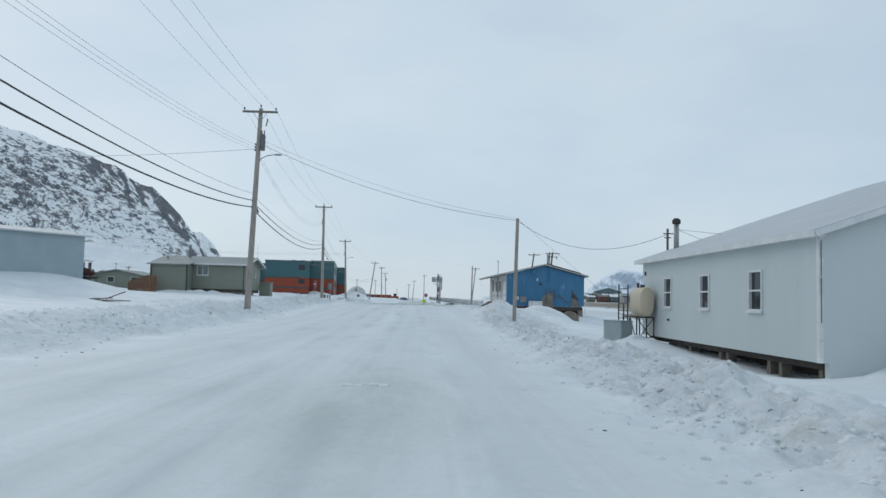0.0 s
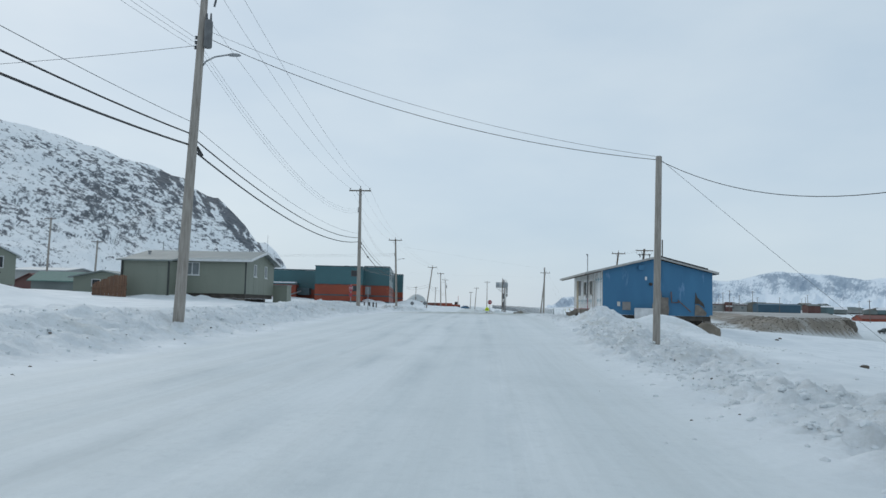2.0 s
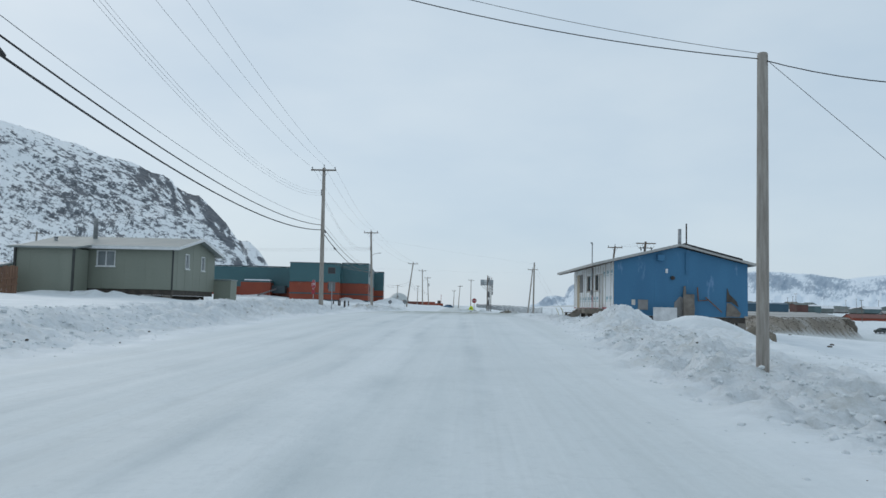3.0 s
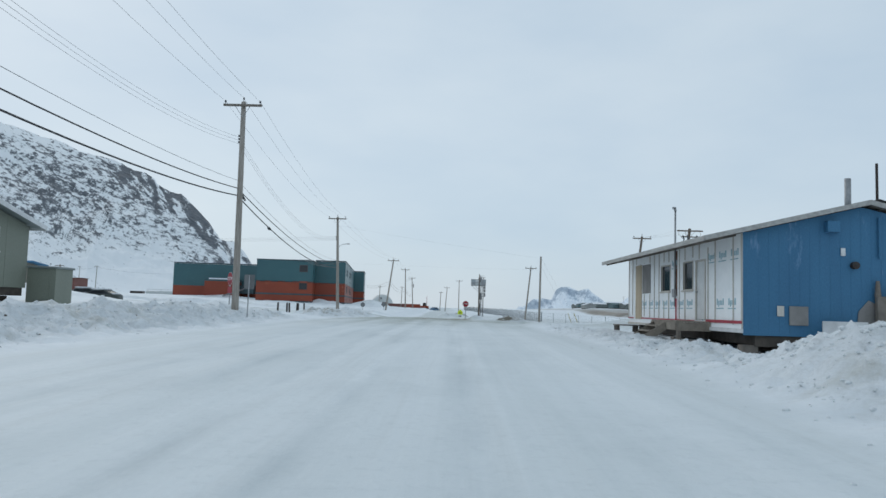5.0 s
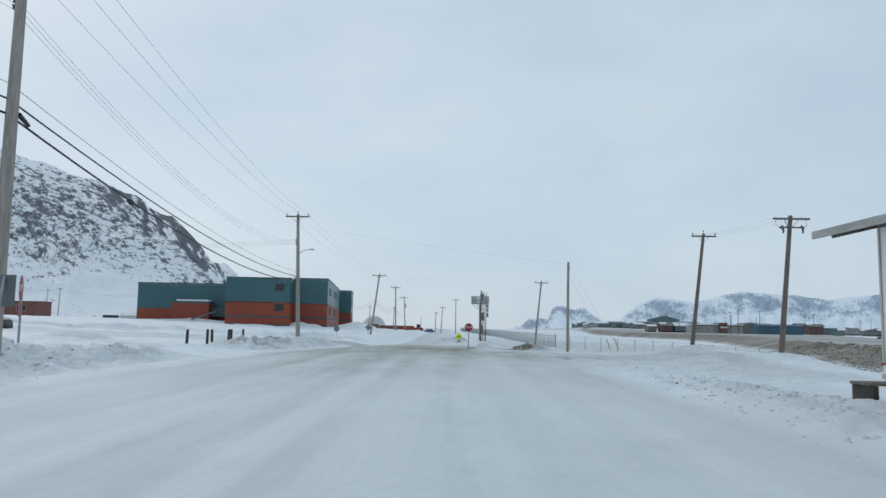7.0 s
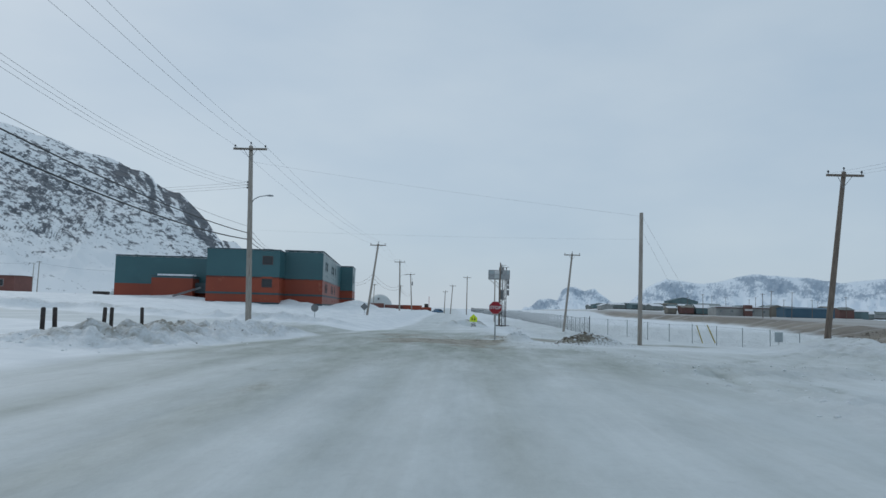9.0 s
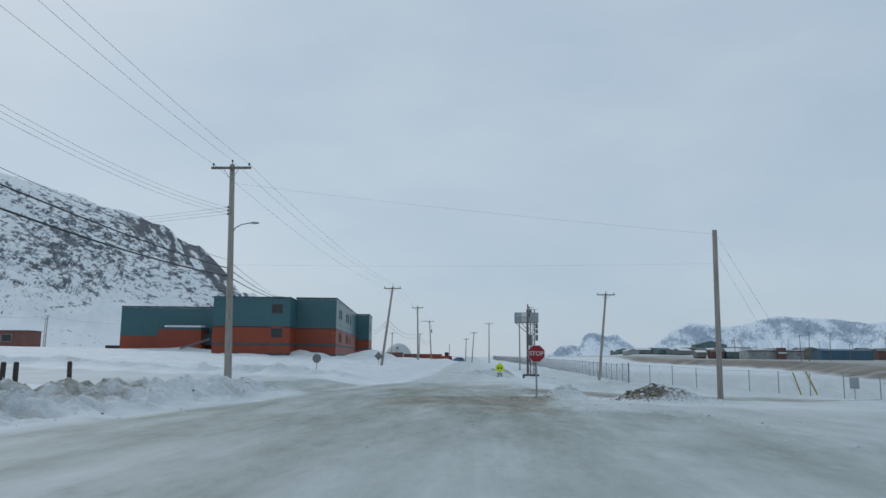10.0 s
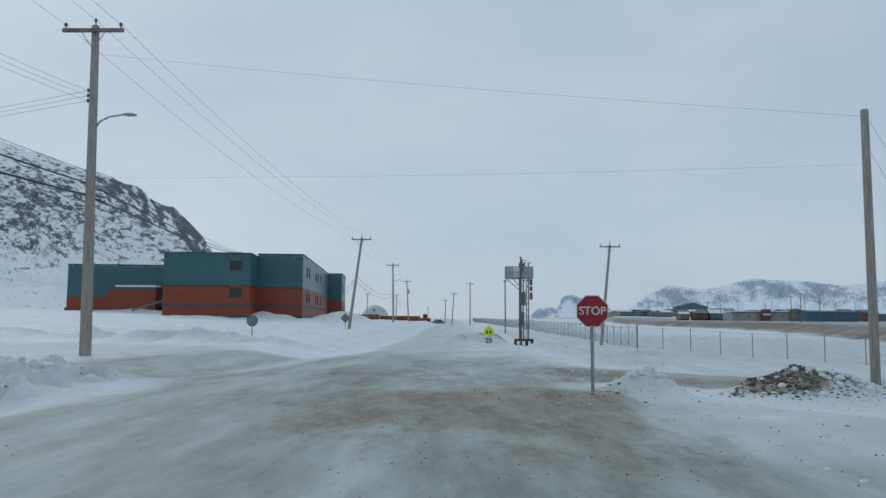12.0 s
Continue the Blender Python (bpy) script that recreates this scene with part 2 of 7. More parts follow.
STEEL = mat("galvanised_steel", (0.42, 0.43, 0.44), (0.30, 0.31, 0.32), 6, 0.5, 0.6)
DULLSTEEL = mat("dull_grey_steel", (0.20, 0.205, 0.21), (0.13, 0.135, 0.14), 5, 0.6, 0.3)
DARKSTEEL = mat("rusty_dark_steel", (0.075, 0.065, 0.06), (0.04, 0.032, 0.03), 6, 0.7, 0.3, wear=(0.16, 0.07, 0.035), wear_at=0.6)
WIRE = mat("black_cable", (0.035, 0.035, 0.038), None, 6, 0.6)
WIRE_GREY = mat("bare_aluminium_wire", (0.22, 0.23, 0.24), None, 6, 0.5, 0.4)
PORCELAIN = mat("glazed_insulator", (0.10, 0.11, 0.12), None, 6, 0.25)
WHITE_SIDING = mat("white_ribbed_steel", (0.56, 0.608, 0.605), (0.53, 0.578, 0.58), 0.7, 0.5, bump=0.02, wear=(0.50, 0.53, 0.53), wear_at=0.70, stretch=(1, 1, 0.25), speckle=0.12)
WHITE_ROOF = mat("white_roof_sheet", (0.52, 0.55, 0.56), (0.47, 0.50, 0.515), 0.6, 0.55, bump=0.05, speckle=0.2)
TRIM = mat("white_trim", (0.78, 0.79, 0.79), (0.66, 0.67, 0.67), 3, 0.5)
BLUE = mat("faded_blue_paint", (0.052, 0.195, 0.345), (0.042, 0.160, 0.295), 0.8, 0.65, bump=0.15, wear=(0.12, 0.25, 0.41), wear_at=0.60, stretch=(1, 1, 0.3))
WRAP = mat("white_house_wrap", (0.95, 0.96, 0.96), (0.90, 0.92, 0.93), 1.2, 0.45, bump=0.2, grain=5, speckle=0.25)
PRINT = mat("blue_print", (0.40, 0.62, 0.70), None, 6, 0.6)
TAPE = mat("red_tape", (0.50, 0.035, 0.06), None, 6, 0.4)
EAVE = mat("weathered_eave_board", (0.50, 0.49, 0.465), (0.36, 0.35, 0.335), 3, 0.85, stretch=(3, 0.6, 3))
BATTEN = mat("weathered_batten", (0.70, 0.665, 0.61), (0.56, 0.52, 0.465), 4, 0.85, stretch=(4, 4, 0.6))
PLY = mat("bare_plywood", (0.56, 0.46, 0.33), (0.46, 0.37, 0.26), 2, 0.8, stretch=(1, 4, 0.6))
GREYPLY = mat("grey_plywood", (0.30, 0.29, 0.28), (0.22, 0.21, 0.20), 2, 0.8)
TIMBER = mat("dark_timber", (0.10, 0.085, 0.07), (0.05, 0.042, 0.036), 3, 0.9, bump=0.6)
GREYWOOD = mat("grey_timber", (0.25, 0.22, 0.19), (0.15, 0.13, 0.11), 3, 0.9, bump=0.6, stretch=(1, 5, 1))
DECK = mat("porch_timber", (0.33, 0.29, 0.24), (0.21, 0.18, 0.15), 3, 0.85)
REDWOOD = mat("red_brown_timber", (0.23, 0.125, 0.075), (0.14, 0.075, 0.048), 2.5, 0.85, stretch=(3, 3, 0.5))
OLIVE = mat("grey_green_siding", (0.25, 0.272, 0.222), (0.22, 0.242, 0.198), 0.8, 0.6, bump=0.05, stretch=(1, 1, 0.3))
OLIVE_ROOF = mat("grey_green_roof", (0.27, 0.305, 0.30), (0.21, 0.24, 0.235), 0.8, 0.6)
FRAME_DARK = mat("dark_green_trim", (0.055, 0.06, 0.055), None, 4, 0.6)
ICEBLUE = mat("pale_blue_siding", (0.40, 0.475, 0.51), (0.35, 0.425, 0.465), 0.9, 0.6, wear=(0.40, 0.42, 0.42), wear_at=0.66, speckle=0.3)
PORCHWOOD = mat("dark_stained_timber", (0.125, 0.088, 0.082), (0.075, 0.05, 0.048), 3, 0.85)
TEAL = mat("teal_panel", (0.045, 0.138, 0.155), (0.037, 0.118, 0.135), 0.25, 0.33, bump=0.05, wear=(0.05, 0.15, 0.165), wear_at=0.62)
RUST = mat("rust_red_panel", (0.31, 0.056, 0.021), (0.255, 0.044, 0.017), 0.25, 0.5, bump=0.05, wear=(0.33, 0.09, 0.045), wear_at=0.63)
SLATE = mat("dark_slate_band", (0.06, 0.10, 0.115), None, 1, 0.6)
ROOFSNOW = mat("roof_snow", (0.85, 0.87, 0.90), (0.78, 0.80, 0.83), 1, 0.7, bump=0.4, grain=5)
TARPAPER = mat("black_roofing", (0.03, 0.03, 0.032), None, 2, 0.9)
GLASS = glass_mat("window_glass")
CURTAIN = mat("curtained_pane", (0.30, 0.33, 0.34), (0.17, 0.19, 0.20), 1.5, 0.15, bump=0.02)
CREAM = mat("cream_tank", (0.62, 0.53, 0.40), (0.55, 0.46, 0.33), 1.2, 0.5, wear=(0.38, 0.27, 0.16), wear_at=0.70)
CRATE = mat("grey_crate", (0.40, 0.45, 0.47), (0.33, 0.375, 0.395), 1.5, 0.75)
SIGNRED = mat("sign_red", (0.36, 0.008, 0.022), (0.31, 0.007, 0.02), 2, 0.4, bump=0.02)
SIGNWHITE = mat("sign_white", (0.80, 0.80, 0.80), None, 2, 0.4, bump=0.02)
SIGNYELLOW = mat("sign_fluorescent_yellow", (0.72, 0.86, 0.02), (0.66, 0.80, 0.02), 2, 0.4, bump=0.02)
SIGNBACK = mat("sign_back", (0.22, 0.23, 0.235), (0.16, 0.17, 0.175), 2, 0.5, 0.5)
BLACK = mat("black_paint", (0.02, 0.02, 0.022), None, 4, 0.5)
YELLOWPLASTIC = mat("yellow_guard", (0.52, 0.42, 0.10), None, 3, 0.5)
REDMAST = mat("red_paint", (0.34, 0.03, 0.03), None, 3, 0.6)
PINK = mat("pink_siding", (0.45, 0.26, 0.31), (0.40, 0.23, 0.28), 0.6, 0.7)
BRICKRED = mat("dull_red_siding", (0.22, 0.09, 0.072), (0.18, 0.072, 0.058), 0.6, 0.7)
CARPAINT = mat("dark_green_car_paint", (0.045, 0.06, 0.055), None, 2, 0.35)
CARGREY = mat("grey_car_paint", (0.16, 0.17, 0.18), None, 2, 0.35)
RUBBER = mat("tyre_rubber", (0.025, 0.025, 0.026), None, 5, 0.9)
CHAIN = mat("chain_link", (0.27, 0.295, 0.305), (0.21, 0.23, 0.24), 5, 0.6, 0.4)
DOMEWHITE = mat("white_membrane", (0.56, 0.59, 0.58), (0.50, 0.53, 0.53), 0.4, 0.5)
HOUSES = [mat("far_siding", c, None, 0.3, 0.8) for c in ((0.20, 0.23, 0.22), (0.14, 0.21, 0.22), (0.17, 0.085, 0.075), (0.40, 0.41, 0.40), (0.10, 0.20, 0.31), (0.27, 0.25, 0.21))]
BLUEHALL = mat("blue_sheet_metal", (0.060, 0.135, 0.195), (0.048, 0.11, 0.165), 0.2, 0.6)


# ---- building helpers ----
PLACE = {}


def thing(name, at, label, category, group="", kind=""):
    ob = new(name)
    ob.location = at
    ob.empty_display_size = 0.2
    PLACE[ob.name] = Vector(at)
    return tagged(ob, label, category, group, kind)


def mesh_from(name, bm, material, at=Vector((0, 0, 0)), smooth=False):
    if at.length:
        bmesh.ops.translate(bm, verts=bm.verts, vec=-at)
    me = bpy.data.meshes.new(name)
    bm.to_mesh(me)
    bm.free()
    me.materials.append(material)
    if smooth:
        me.polygons.foreach_set("use_smooth", [True] * len(me.polygons))
    return me


def part(name, bm, material, parent, label="", smooth=False):
    """One mesh, given in world places, under a thing or a part."""
    at = PLACE[parent.name]
    ob = new(name, mesh_from(name, bm, material, at, smooth))
    ob.parent = parent
    PLACE[ob.name] = at
    return tagged(ob, label)


def single(name, bm, material, at, label, category, group="", kind="", smooth=False):
    """A thing that is one mesh."""
    at = Vector(at)
    ob = new(name, mesh_from(name, bm, material, at, smooth))
    ob.location = at
    PLACE[ob.name] = at
    return tagged(ob, label, category, group, kind)


def box(bm, x0, x1, y0, y1, z0, z1, bevel=0.0):
    vs = [bm.verts.new(p) for p in ((x0, y0, z0), (x1, y0, z0), (x1, y1, z0), (x0, y1, z0), (x0, y0, z1), (x1, y0, z1), (x1, y1, z1), (x0, y1, z1))]
    fs = [bm.faces.new([vs[i] for i in f]) for f in ((3, 2, 1, 0), (4, 5, 6, 7), (0, 1, 5, 4), (1, 2, 6, 5), (2, 3, 7, 6), (3, 0, 4, 7))]
    if bevel:
        bmesh.ops.bevel(bm, geom=list({e for f in fs for e in f.edges}), offset=bevel, segments=2, affect="EDGES", profile=0.6)
    return vs


def boxed(x0, x1, y0, y1, z0, z1, bevel=0.0):
    bm = bmesh.new()
    box(bm, x0, x1, y0, y1, z0, z1, bevel)
    return bm


def beam(bm, a, b, w, h):
    """A square bar from a to b."""
    a, b = Vector(a), Vector(b)
    d = (b - a).normalized()
    s = d.cross(Vector((0, 0, 1)))
    s = s.normalized() if s.length > 1e-3 else Vector((1, 0, 0))
    u = s.cross(d).normalized()
    q = [[bm.verts.new(p + s * i * w / 2 + u * j * h / 2) for i, j in ((-1, -1), (1, -1), (1, 1), (-1, 1))] for p in (a, b)]
    for i in range(4):
        bm.faces.new((q[0][i], q[0][(i + 1) % 4], q[1][(i + 1) % 4], q[1][i]))
    bm.faces.new(q[0][::-1])
    bm.faces.new(q[1])


def tube(bm, pts, radii, seg=10, cap=True):
    """A round bar through the points."""
    rings = []
    pts = [Vector(p) for p in pts]
    for k, p in enumerate(pts):
        d = (pts[min(k + 1, len(pts) - 1)] - pts[max(k - 1, 0)]).normalized()
        s = d.cross(Vector((0.31, 0.95, 0.02)))
        s = s.normalized() if s.length > 1e-2 else d.cross(Vector((1, 0, 0))).normalized()
        u = d.cross(s)
        r = radii[k] if isinstance(radii, (list, tuple)) else radii
        rings.append([bm.verts.new(p + (s * math.cos(2 * math.pi * i / seg) + u * math.sin(2 * math.pi * i / seg)) * r) for i in range(seg)])
    for a, b in zip(rings, rings[1:]):
        for i in range(seg):
            bm.faces.new((a[i], a[(i + 1) % seg], b[(i + 1) % seg], b[i]))
    if cap:
        bm.faces.new(rings[0][::-1])
        bm.faces.new(rings[-1])


def tubed(pts, radii, seg=10):
    bm = bmesh.new()
    tube(bm, pts, radii, seg)
    return bm


class Frame:
    """A wall's own axes: u along it, w out of it, z up."""

    def __init__(self, x, y, dx, dy):
        k = math.hypot(dx, dy)
        self.x, self.y, self.dx, self.dy = x, y, dx / k, dy / k

    def p(self, u, w, z):
        return (self.x + self.dx * u + self.dy * w, self.y + self.dy * u - self.dx * w, z)

    def slab(self, bm, u0, u1, w0, w1, z00, z01, z10, z11):
        """A prism between two uprights whose feet and heads may differ."""
        vs = [bm.verts.new(self.p(u, w, z)) for u, w, z in ((u0, w0, z00), (u1, w0, z10), (u1, w1, z10), (u0, w1, z00), (u0, w0, z01), (u1, w0, z11), (u1, w1, z11), (u0, w1, z01))]
        for f in ((0, 1, 2, 3), (7, 6, 5, 4), (4, 5, 1, 0), (5, 6, 2, 1), (6, 7, 3, 2), (7, 4, 0, 3)):
            bm.faces.new([vs[i] for i in f])

    def box(self, bm, u0, u1, w0, w1, z0, z1):
        self.slab(bm, u0, u1, w0, w1, z0, z1, z0, z1)


def wall(fr, length, z0, top, thick=0.18, holes=(), pitch=0.0, rib=0.03, depth=0.018, course=0.0, inset=0.0):
    """A wall with openings through it and ribs (pitch) or lapped boards (course). top: a height, or a function of u."""
    f = top if callable(top) else (lambda u: top)
    cuts = {0.0, length, inset, length - inset} | {h[i] for h in holes for i in (0, 1)}
    if callable(top):
        cuts |= {length / 2}
    ribs = []
    if pitch:
        u = pitch / 2
        while u < length - rib:
            ribs.append((u, u + rib))
            cuts |= {u, u + rib}
            u += pitch
    cuts = sorted(c for c in cuts if 0 <= c <= length)
    bm = bmesh.new()
    for a, b in zip(cuts, cuts[1:]):
        if b - a < 1e-4 or b <= inset + 1e-4 or a >= length - inset - 1e-4:
            continue
        mid = (a + b) / 2
        out = depth if any(r[0] <= mid <= r[1] for r in ribs) else 0.0
        z = z0
        for h in sorted((h for h in holes if h[0] <= mid <= h[1]), key=lambda h: h[2]):
            if h[2] - z > 1e-3:
                fr.box(bm, a, b, -thick, out, z, h[2])
            z = h[3]
        if course:
            while z < min(f(a), f(b)) - 0.01:
                t = min(z + course, min(f(a), f(b)))
                fr.box(bm, a, b, -thick, 0.0, z, t)
                fr.box(bm, a, b, 0.0, 0.035, z, z + course * 0.40)
                z = t
            if max(f(a), f(b)) - z > 0.02:
                fr.slab(bm, a, b, -thick, 0.0, z, max(f(a), z + 0.001), z, max(f(b), z + 0.001))
        else:
            fr.slab(bm, a, b, -thick, out, z, f(a), z, f(b))
    bmesh.ops.remove_doubles(bm, verts=bm.verts, dist=1e-4)
    return bm


def window(parent, fr, u0, u1, z0, z1, material=None, mullion="", sill=True, bar=0.06, proud=0.03, glass=None):
    """A framed window in an opening: frame, panes, dividing bar and sill."""
    material = material or TRIM
    bm = bmesh.new()
    for a, b, c, d in ((u0 - bar, u1 + bar, z1, z1 + bar), (u0 - bar, u1 + bar, z0 - bar, z0), (u0 - bar, u0, z0, z1), (u1, u1 + bar, z0, z1)):
        fr.box(bm, a, b, -0.08, proud, c, d)
    win = part("window", bm, material, parent)
    if mullion == "h":
        spans = [(u0, u1, z0, (z0 + z1) / 2 - 0.025), (u0, u1, (z0 + z1) / 2 + 0.025, z1)]
        bm = bmesh.new()
        fr.box(bm, u0, u1, -0.06, proud - 0.005, (z0 + z1) / 2 - 0.025, (z0 + z1) / 2 + 0.025)
        part("glazing_bar", bm, material, win)
    elif mullion == "v":
        spans = [(u0, (u0 + u1) / 2 - 0.025, z0, z1), ((u0 + u1) / 2 + 0.025, u1, z0, z1)]
        bm = bmesh.new()
        fr.box(bm, (u0 + u1) / 2 - 0.025, (u0 + u1) / 2 + 0.025, -0.06, proud - 0.005, z0, z1)
        part("glazing_bar", bm, material, win)
    else:
        spans = [(u0, u1, z0, z1)]
    for a, b, c, d in spans:
        bm = bmesh.new()
        fr.box(bm, a, b, -0.07, -0.05, c, d)
        part("pane", bm, glass or GLASS, win)
    if sill:
        bm = bmesh.new()
        fr.box(bm, u0 - bar - 0.04, u1 + bar + 0.04, 0.0, proud + 0.05, z0 - bar - 0.05, z0 - bar)
        part("sill", bm, material, win)
    return win


def roof(ridge_a, ridge_b, eave_a, eave_b, thick):
    """One slope of a roof as a slab."""
    bm = bmesh.new()
    top = [Vector(p) for p in (ridge_a, ridge_b, eave_b, eave_a)]
    up = [bm.verts.new(p) for p in top]
    lo = [bm.verts.new(p - Vector((0, 0, thick))) for p in top]
    bm.faces.new(up)
    bm.faces.new(lo[::-1])
    for i in range(4):
        bm.faces.new((up[i], lo[i], lo[(i + 1) % 4], up[(i + 1) % 4]))
    bmesh.ops.recalc_face_normals(bm, faces=bm.faces)
    return bm


def lettering(parent, text, size, fr, u, z, w, material, label):
    """Letters cut from thin film on a board."""
    cu = bpy.data.curves.new("lettering", "FONT")
    cu.body, cu.size, cu.align_x, cu.align_y, cu.extrude = text, size, "CENTER", "CENTER", 0.002
    cu.offset = size * 0.016
    tmp = new("lettering", cu)
    me = bpy.data.meshes.new_from_object(tmp)
    bpy.data.objects.remove(tmp)
    bm = bmesh.new()
    bm.from_mesh(me)
    for v in bm.verts:
        v.co = Vector(fr.p(u + v.co.x, w + v.co.z, z + v.co.y))
    return part("lettering", bm, material, parent, label)


def vnoise(x, y, seed=0):
    """Smooth noise from -1 to 1 on arrays."""
    xi, yi = np.floor(x), np.floor(y)
    fx, fy = x - xi, y - yi
    fx, fy = fx * fx * (3 - 2 * fx), fy * fy * (3 - 2 * fy)

    def h(a, b):
        s = np.sin(a * 127.1 + b * 311.7 + seed * 74.7) * 43758.5453
        return (s - np.floor(s)) * 2 - 1

    return (h(xi, yi) * (1 - fx) + h(xi + 1, yi) * fx) * (1 - fy) + (h(xi, yi + 1) * (1 - fx) + h(xi + 1, yi + 1) * fx) * fy


def fbm(x, y, octaves=4, seed=0, gain=0.5):
    s, a = 0.0, 1.0
    for k in range(octaves):
        s = s + a * vnoise(x * 2**k + 13.7 * k, y * 2**k - 7.3 * k, seed + k)
        a *= gain
    return s


def hump(x, y, cx, cy, sx, sy):
    return np.exp(-((x - cx) / sx) ** 2 - ((y - cy) / sy) ** 2)


def ramp01(v, a, b):
    t = np.clip((v - a) / (b - a), 0, 1)
    return t * t * (3 - 2 * t)


# ---- the ground ----
def road_left(y):
    return np.interp(y, [-20, 6, 33, 55, 86, 98, 111, 135, 175, 343, 3000], [-7.0, -7.0, -7.5, -8.4, -9.0, -9.2, -7.6, -6.2, -6.6, -8.5, -60])


def road_right(y):
    return np.interp(y, [-20, 10, 33, 55, 77, 92, 104, 113, 135, 175, 343, 3000], [3.7, 3.7, 4.2, 5.3, 5.2, 4.8, 3.0, 0.9, -0.3, -1.0, -2.5, -20])


def ground(x, y, rough=True):
    """The height of the snow at a place, and the masks of its surface."""
    x, y = np.asarray(x, float), np.asarray(y, float)
    zr = np.interp(y, [-20, -9, 5, 20, 35, 45, 55, 62, 80, 99, 115, 130, 165, 215, 343, 450, 3000], [-0.1, -0.15, -0.27, -0.30, -0.20, -0.03, 0.13, 0.2, 0.24, 0.18, 0.12, -0.1, -0.45, -0.15, 0.15, 0.25, 0.0])
    left = np.interp(y, [-20, 10, 35, 50, 60, 78, 95, 110, 135, 170, 215, 300, 600], [0.3, 0.45, 0.55, 0.75, 0.90, 0.92, 0.5, 0.35, 0.2, 0.2, 0.75, 0.7, 0.3])
    left = left + 0.028 * np.clip(-14 - x, 0, 60) + 0.012 * np.clip(-74 - x, 0, 500)
    right = np.interp(y, [-20, 10, 25, 34, 50, 65, 76, 95, 115, 135, 165, 215, 300, 450, 3000], [-0.5, -0.50, -0.46, -0.15, 0.0, 0.12, 0.15, 0.15, 0.0, -0.5, -0.95, -0.75, -0.3, 0.1, 0.0])
    drop = np.interp(x, [10, 14, 25, 40, 58, 100, 3000], [0, -0.1, -0.8, -1.8, -2.7, -4.4, -4.4])
    right = right + drop * np.interp(y - 1.5 * np.clip(x - 50, 0, 60), [-20, 0, 140, 185, 500], [1, 1, 1, 0.35, 0.2])
    right = right - 0.55 * ramp01(x, 10, 13.5) * (1 - ramp01(y, 57, 64)) * ramp01(y, 20, 28)
    xl, xr = road_left(y), road_right(y)
    tl = ramp01(x, xl - 3.0, xl)
    tr = ramp01(x, xr, 10 + 0 * xr)
    z = np.where(x < xl, left * (1 - tl) + zr * tl, np.where(x > xr, zr * (1 - tr) + right * tr, zr))
    crown = np.where((x > xl) & (x < xr), 0.05 * (1 - ((x - (xl + xr) / 2) / ((xr - xl) / 2)) ** 2), 0)
    z = z + crown
    # ploughed banks on both sides, open at the drives and at the crossing
    hl = (0.07 + 0.08 * ramp01(y, 44, 56) + 0.20 * ramp01(y, 88, 98)) * (1 - 0.95 * ramp01(y, 87, 91) + 0.85 * ramp01(y, 96, 100) - 0.85 * ramp01(y, 113, 117) + 0.35 * ramp01(y, 130, 136)) * np.clip(1 + 0.35 * fbm(y * 0.12, 0 * y, 3, 5), 0.3, 2)
    hr = 0.38 * (0.50 + 0.0 * ramp01(y, 8, 22) + 0.05 * ramp01(y, 30, 42) + 0.50 * ramp01(y, 54, 60) - 0.6 * ramp01(y, 52, 60) - 0.25 * ramp01(y, 86, 96) + 0.30 * ramp01(y, 136, 144)) * np.clip(1 + 0.35 * fbm(y * 0.15, 0 * y + 9, 3, 6), 0.3, 2)
    wl_, wr_ = 1.5, 1.5 + 0.45 * (1 - ramp01(y, 8, 24))
    bl = np.exp(-np.abs((x - (xl - 1.5)) / wl_) ** 2.6)
    br = np.exp(-np.abs((x - (xr + 0.2 + wr_)) / wr_) ** 2.6)
    z = z + hl * bl + hr * br
    bank = np.clip((hl + 0.12) * bl * 3.5, 0, 1) * (1 - ramp01(y, 87, 91) + ramp01(y, 96, 100) - ramp01(y, 113, 117)) + np.clip(hr * br * 6.0, 0, 1) * (1 - 0.55 * ramp01(y, 60, 66))
    patch = np.clip(2.2 * fbm(x * 0.22, y * 0.30, 3, 31) + 0.25, 0, 1)
    drive = ramp01(y, 76, 84) * (1 - ramp01(y, 98, 104)) * (ramp01(x, 4, 6) * (1 - ramp01(x, 16, 20)) + 0.8 * ramp01(-x, 7, 10) * (1 - ramp01(-x, 24, 30)))
    bank = np.maximum(bank, 0.45 * drive * patch)
    bank = np.maximum(bank, (0.35 + 0.55 * patch) * ramp01(x, xr - 0.2, xr + 0.8) * (1 - ramp01(x, xr + 3.6, xr + 5.2)) * (1 - ramp01(y, 52, 64)))
    # heaps, drifts and hollows: place, spread and height
    by_houses = ((7.4, 51.5, 1.3, 3.2, 0.85), (8.6, 53.5, 1.1, 1.6, 0.2), (10.5, 47.0, 3.0, 4.0, 0.25), (-23.5, 40.0, 4.6, 5.2, 1.3), (-28.2, 33.5, 4.6, 4.6, 1.15), (-15.5, 33.0, 3.5, 7.0, -0.2), (9.9, 20.9, 0.8, 1.2, 0.3), (6.4, 30.0, 1.7, 6.0, -0.3), (-19.0, 59.2, 4.0, 1.3, 0.22), (11.0, 11.5, 1.5, 4.0, -0.22), (13.3, 7.2, 2.1, 2.0, 0.75), (6.6, 9.0, 1.3, 7.0, 0.12), (-11.5, 30.0, 3.0, 9.0, 0.15))
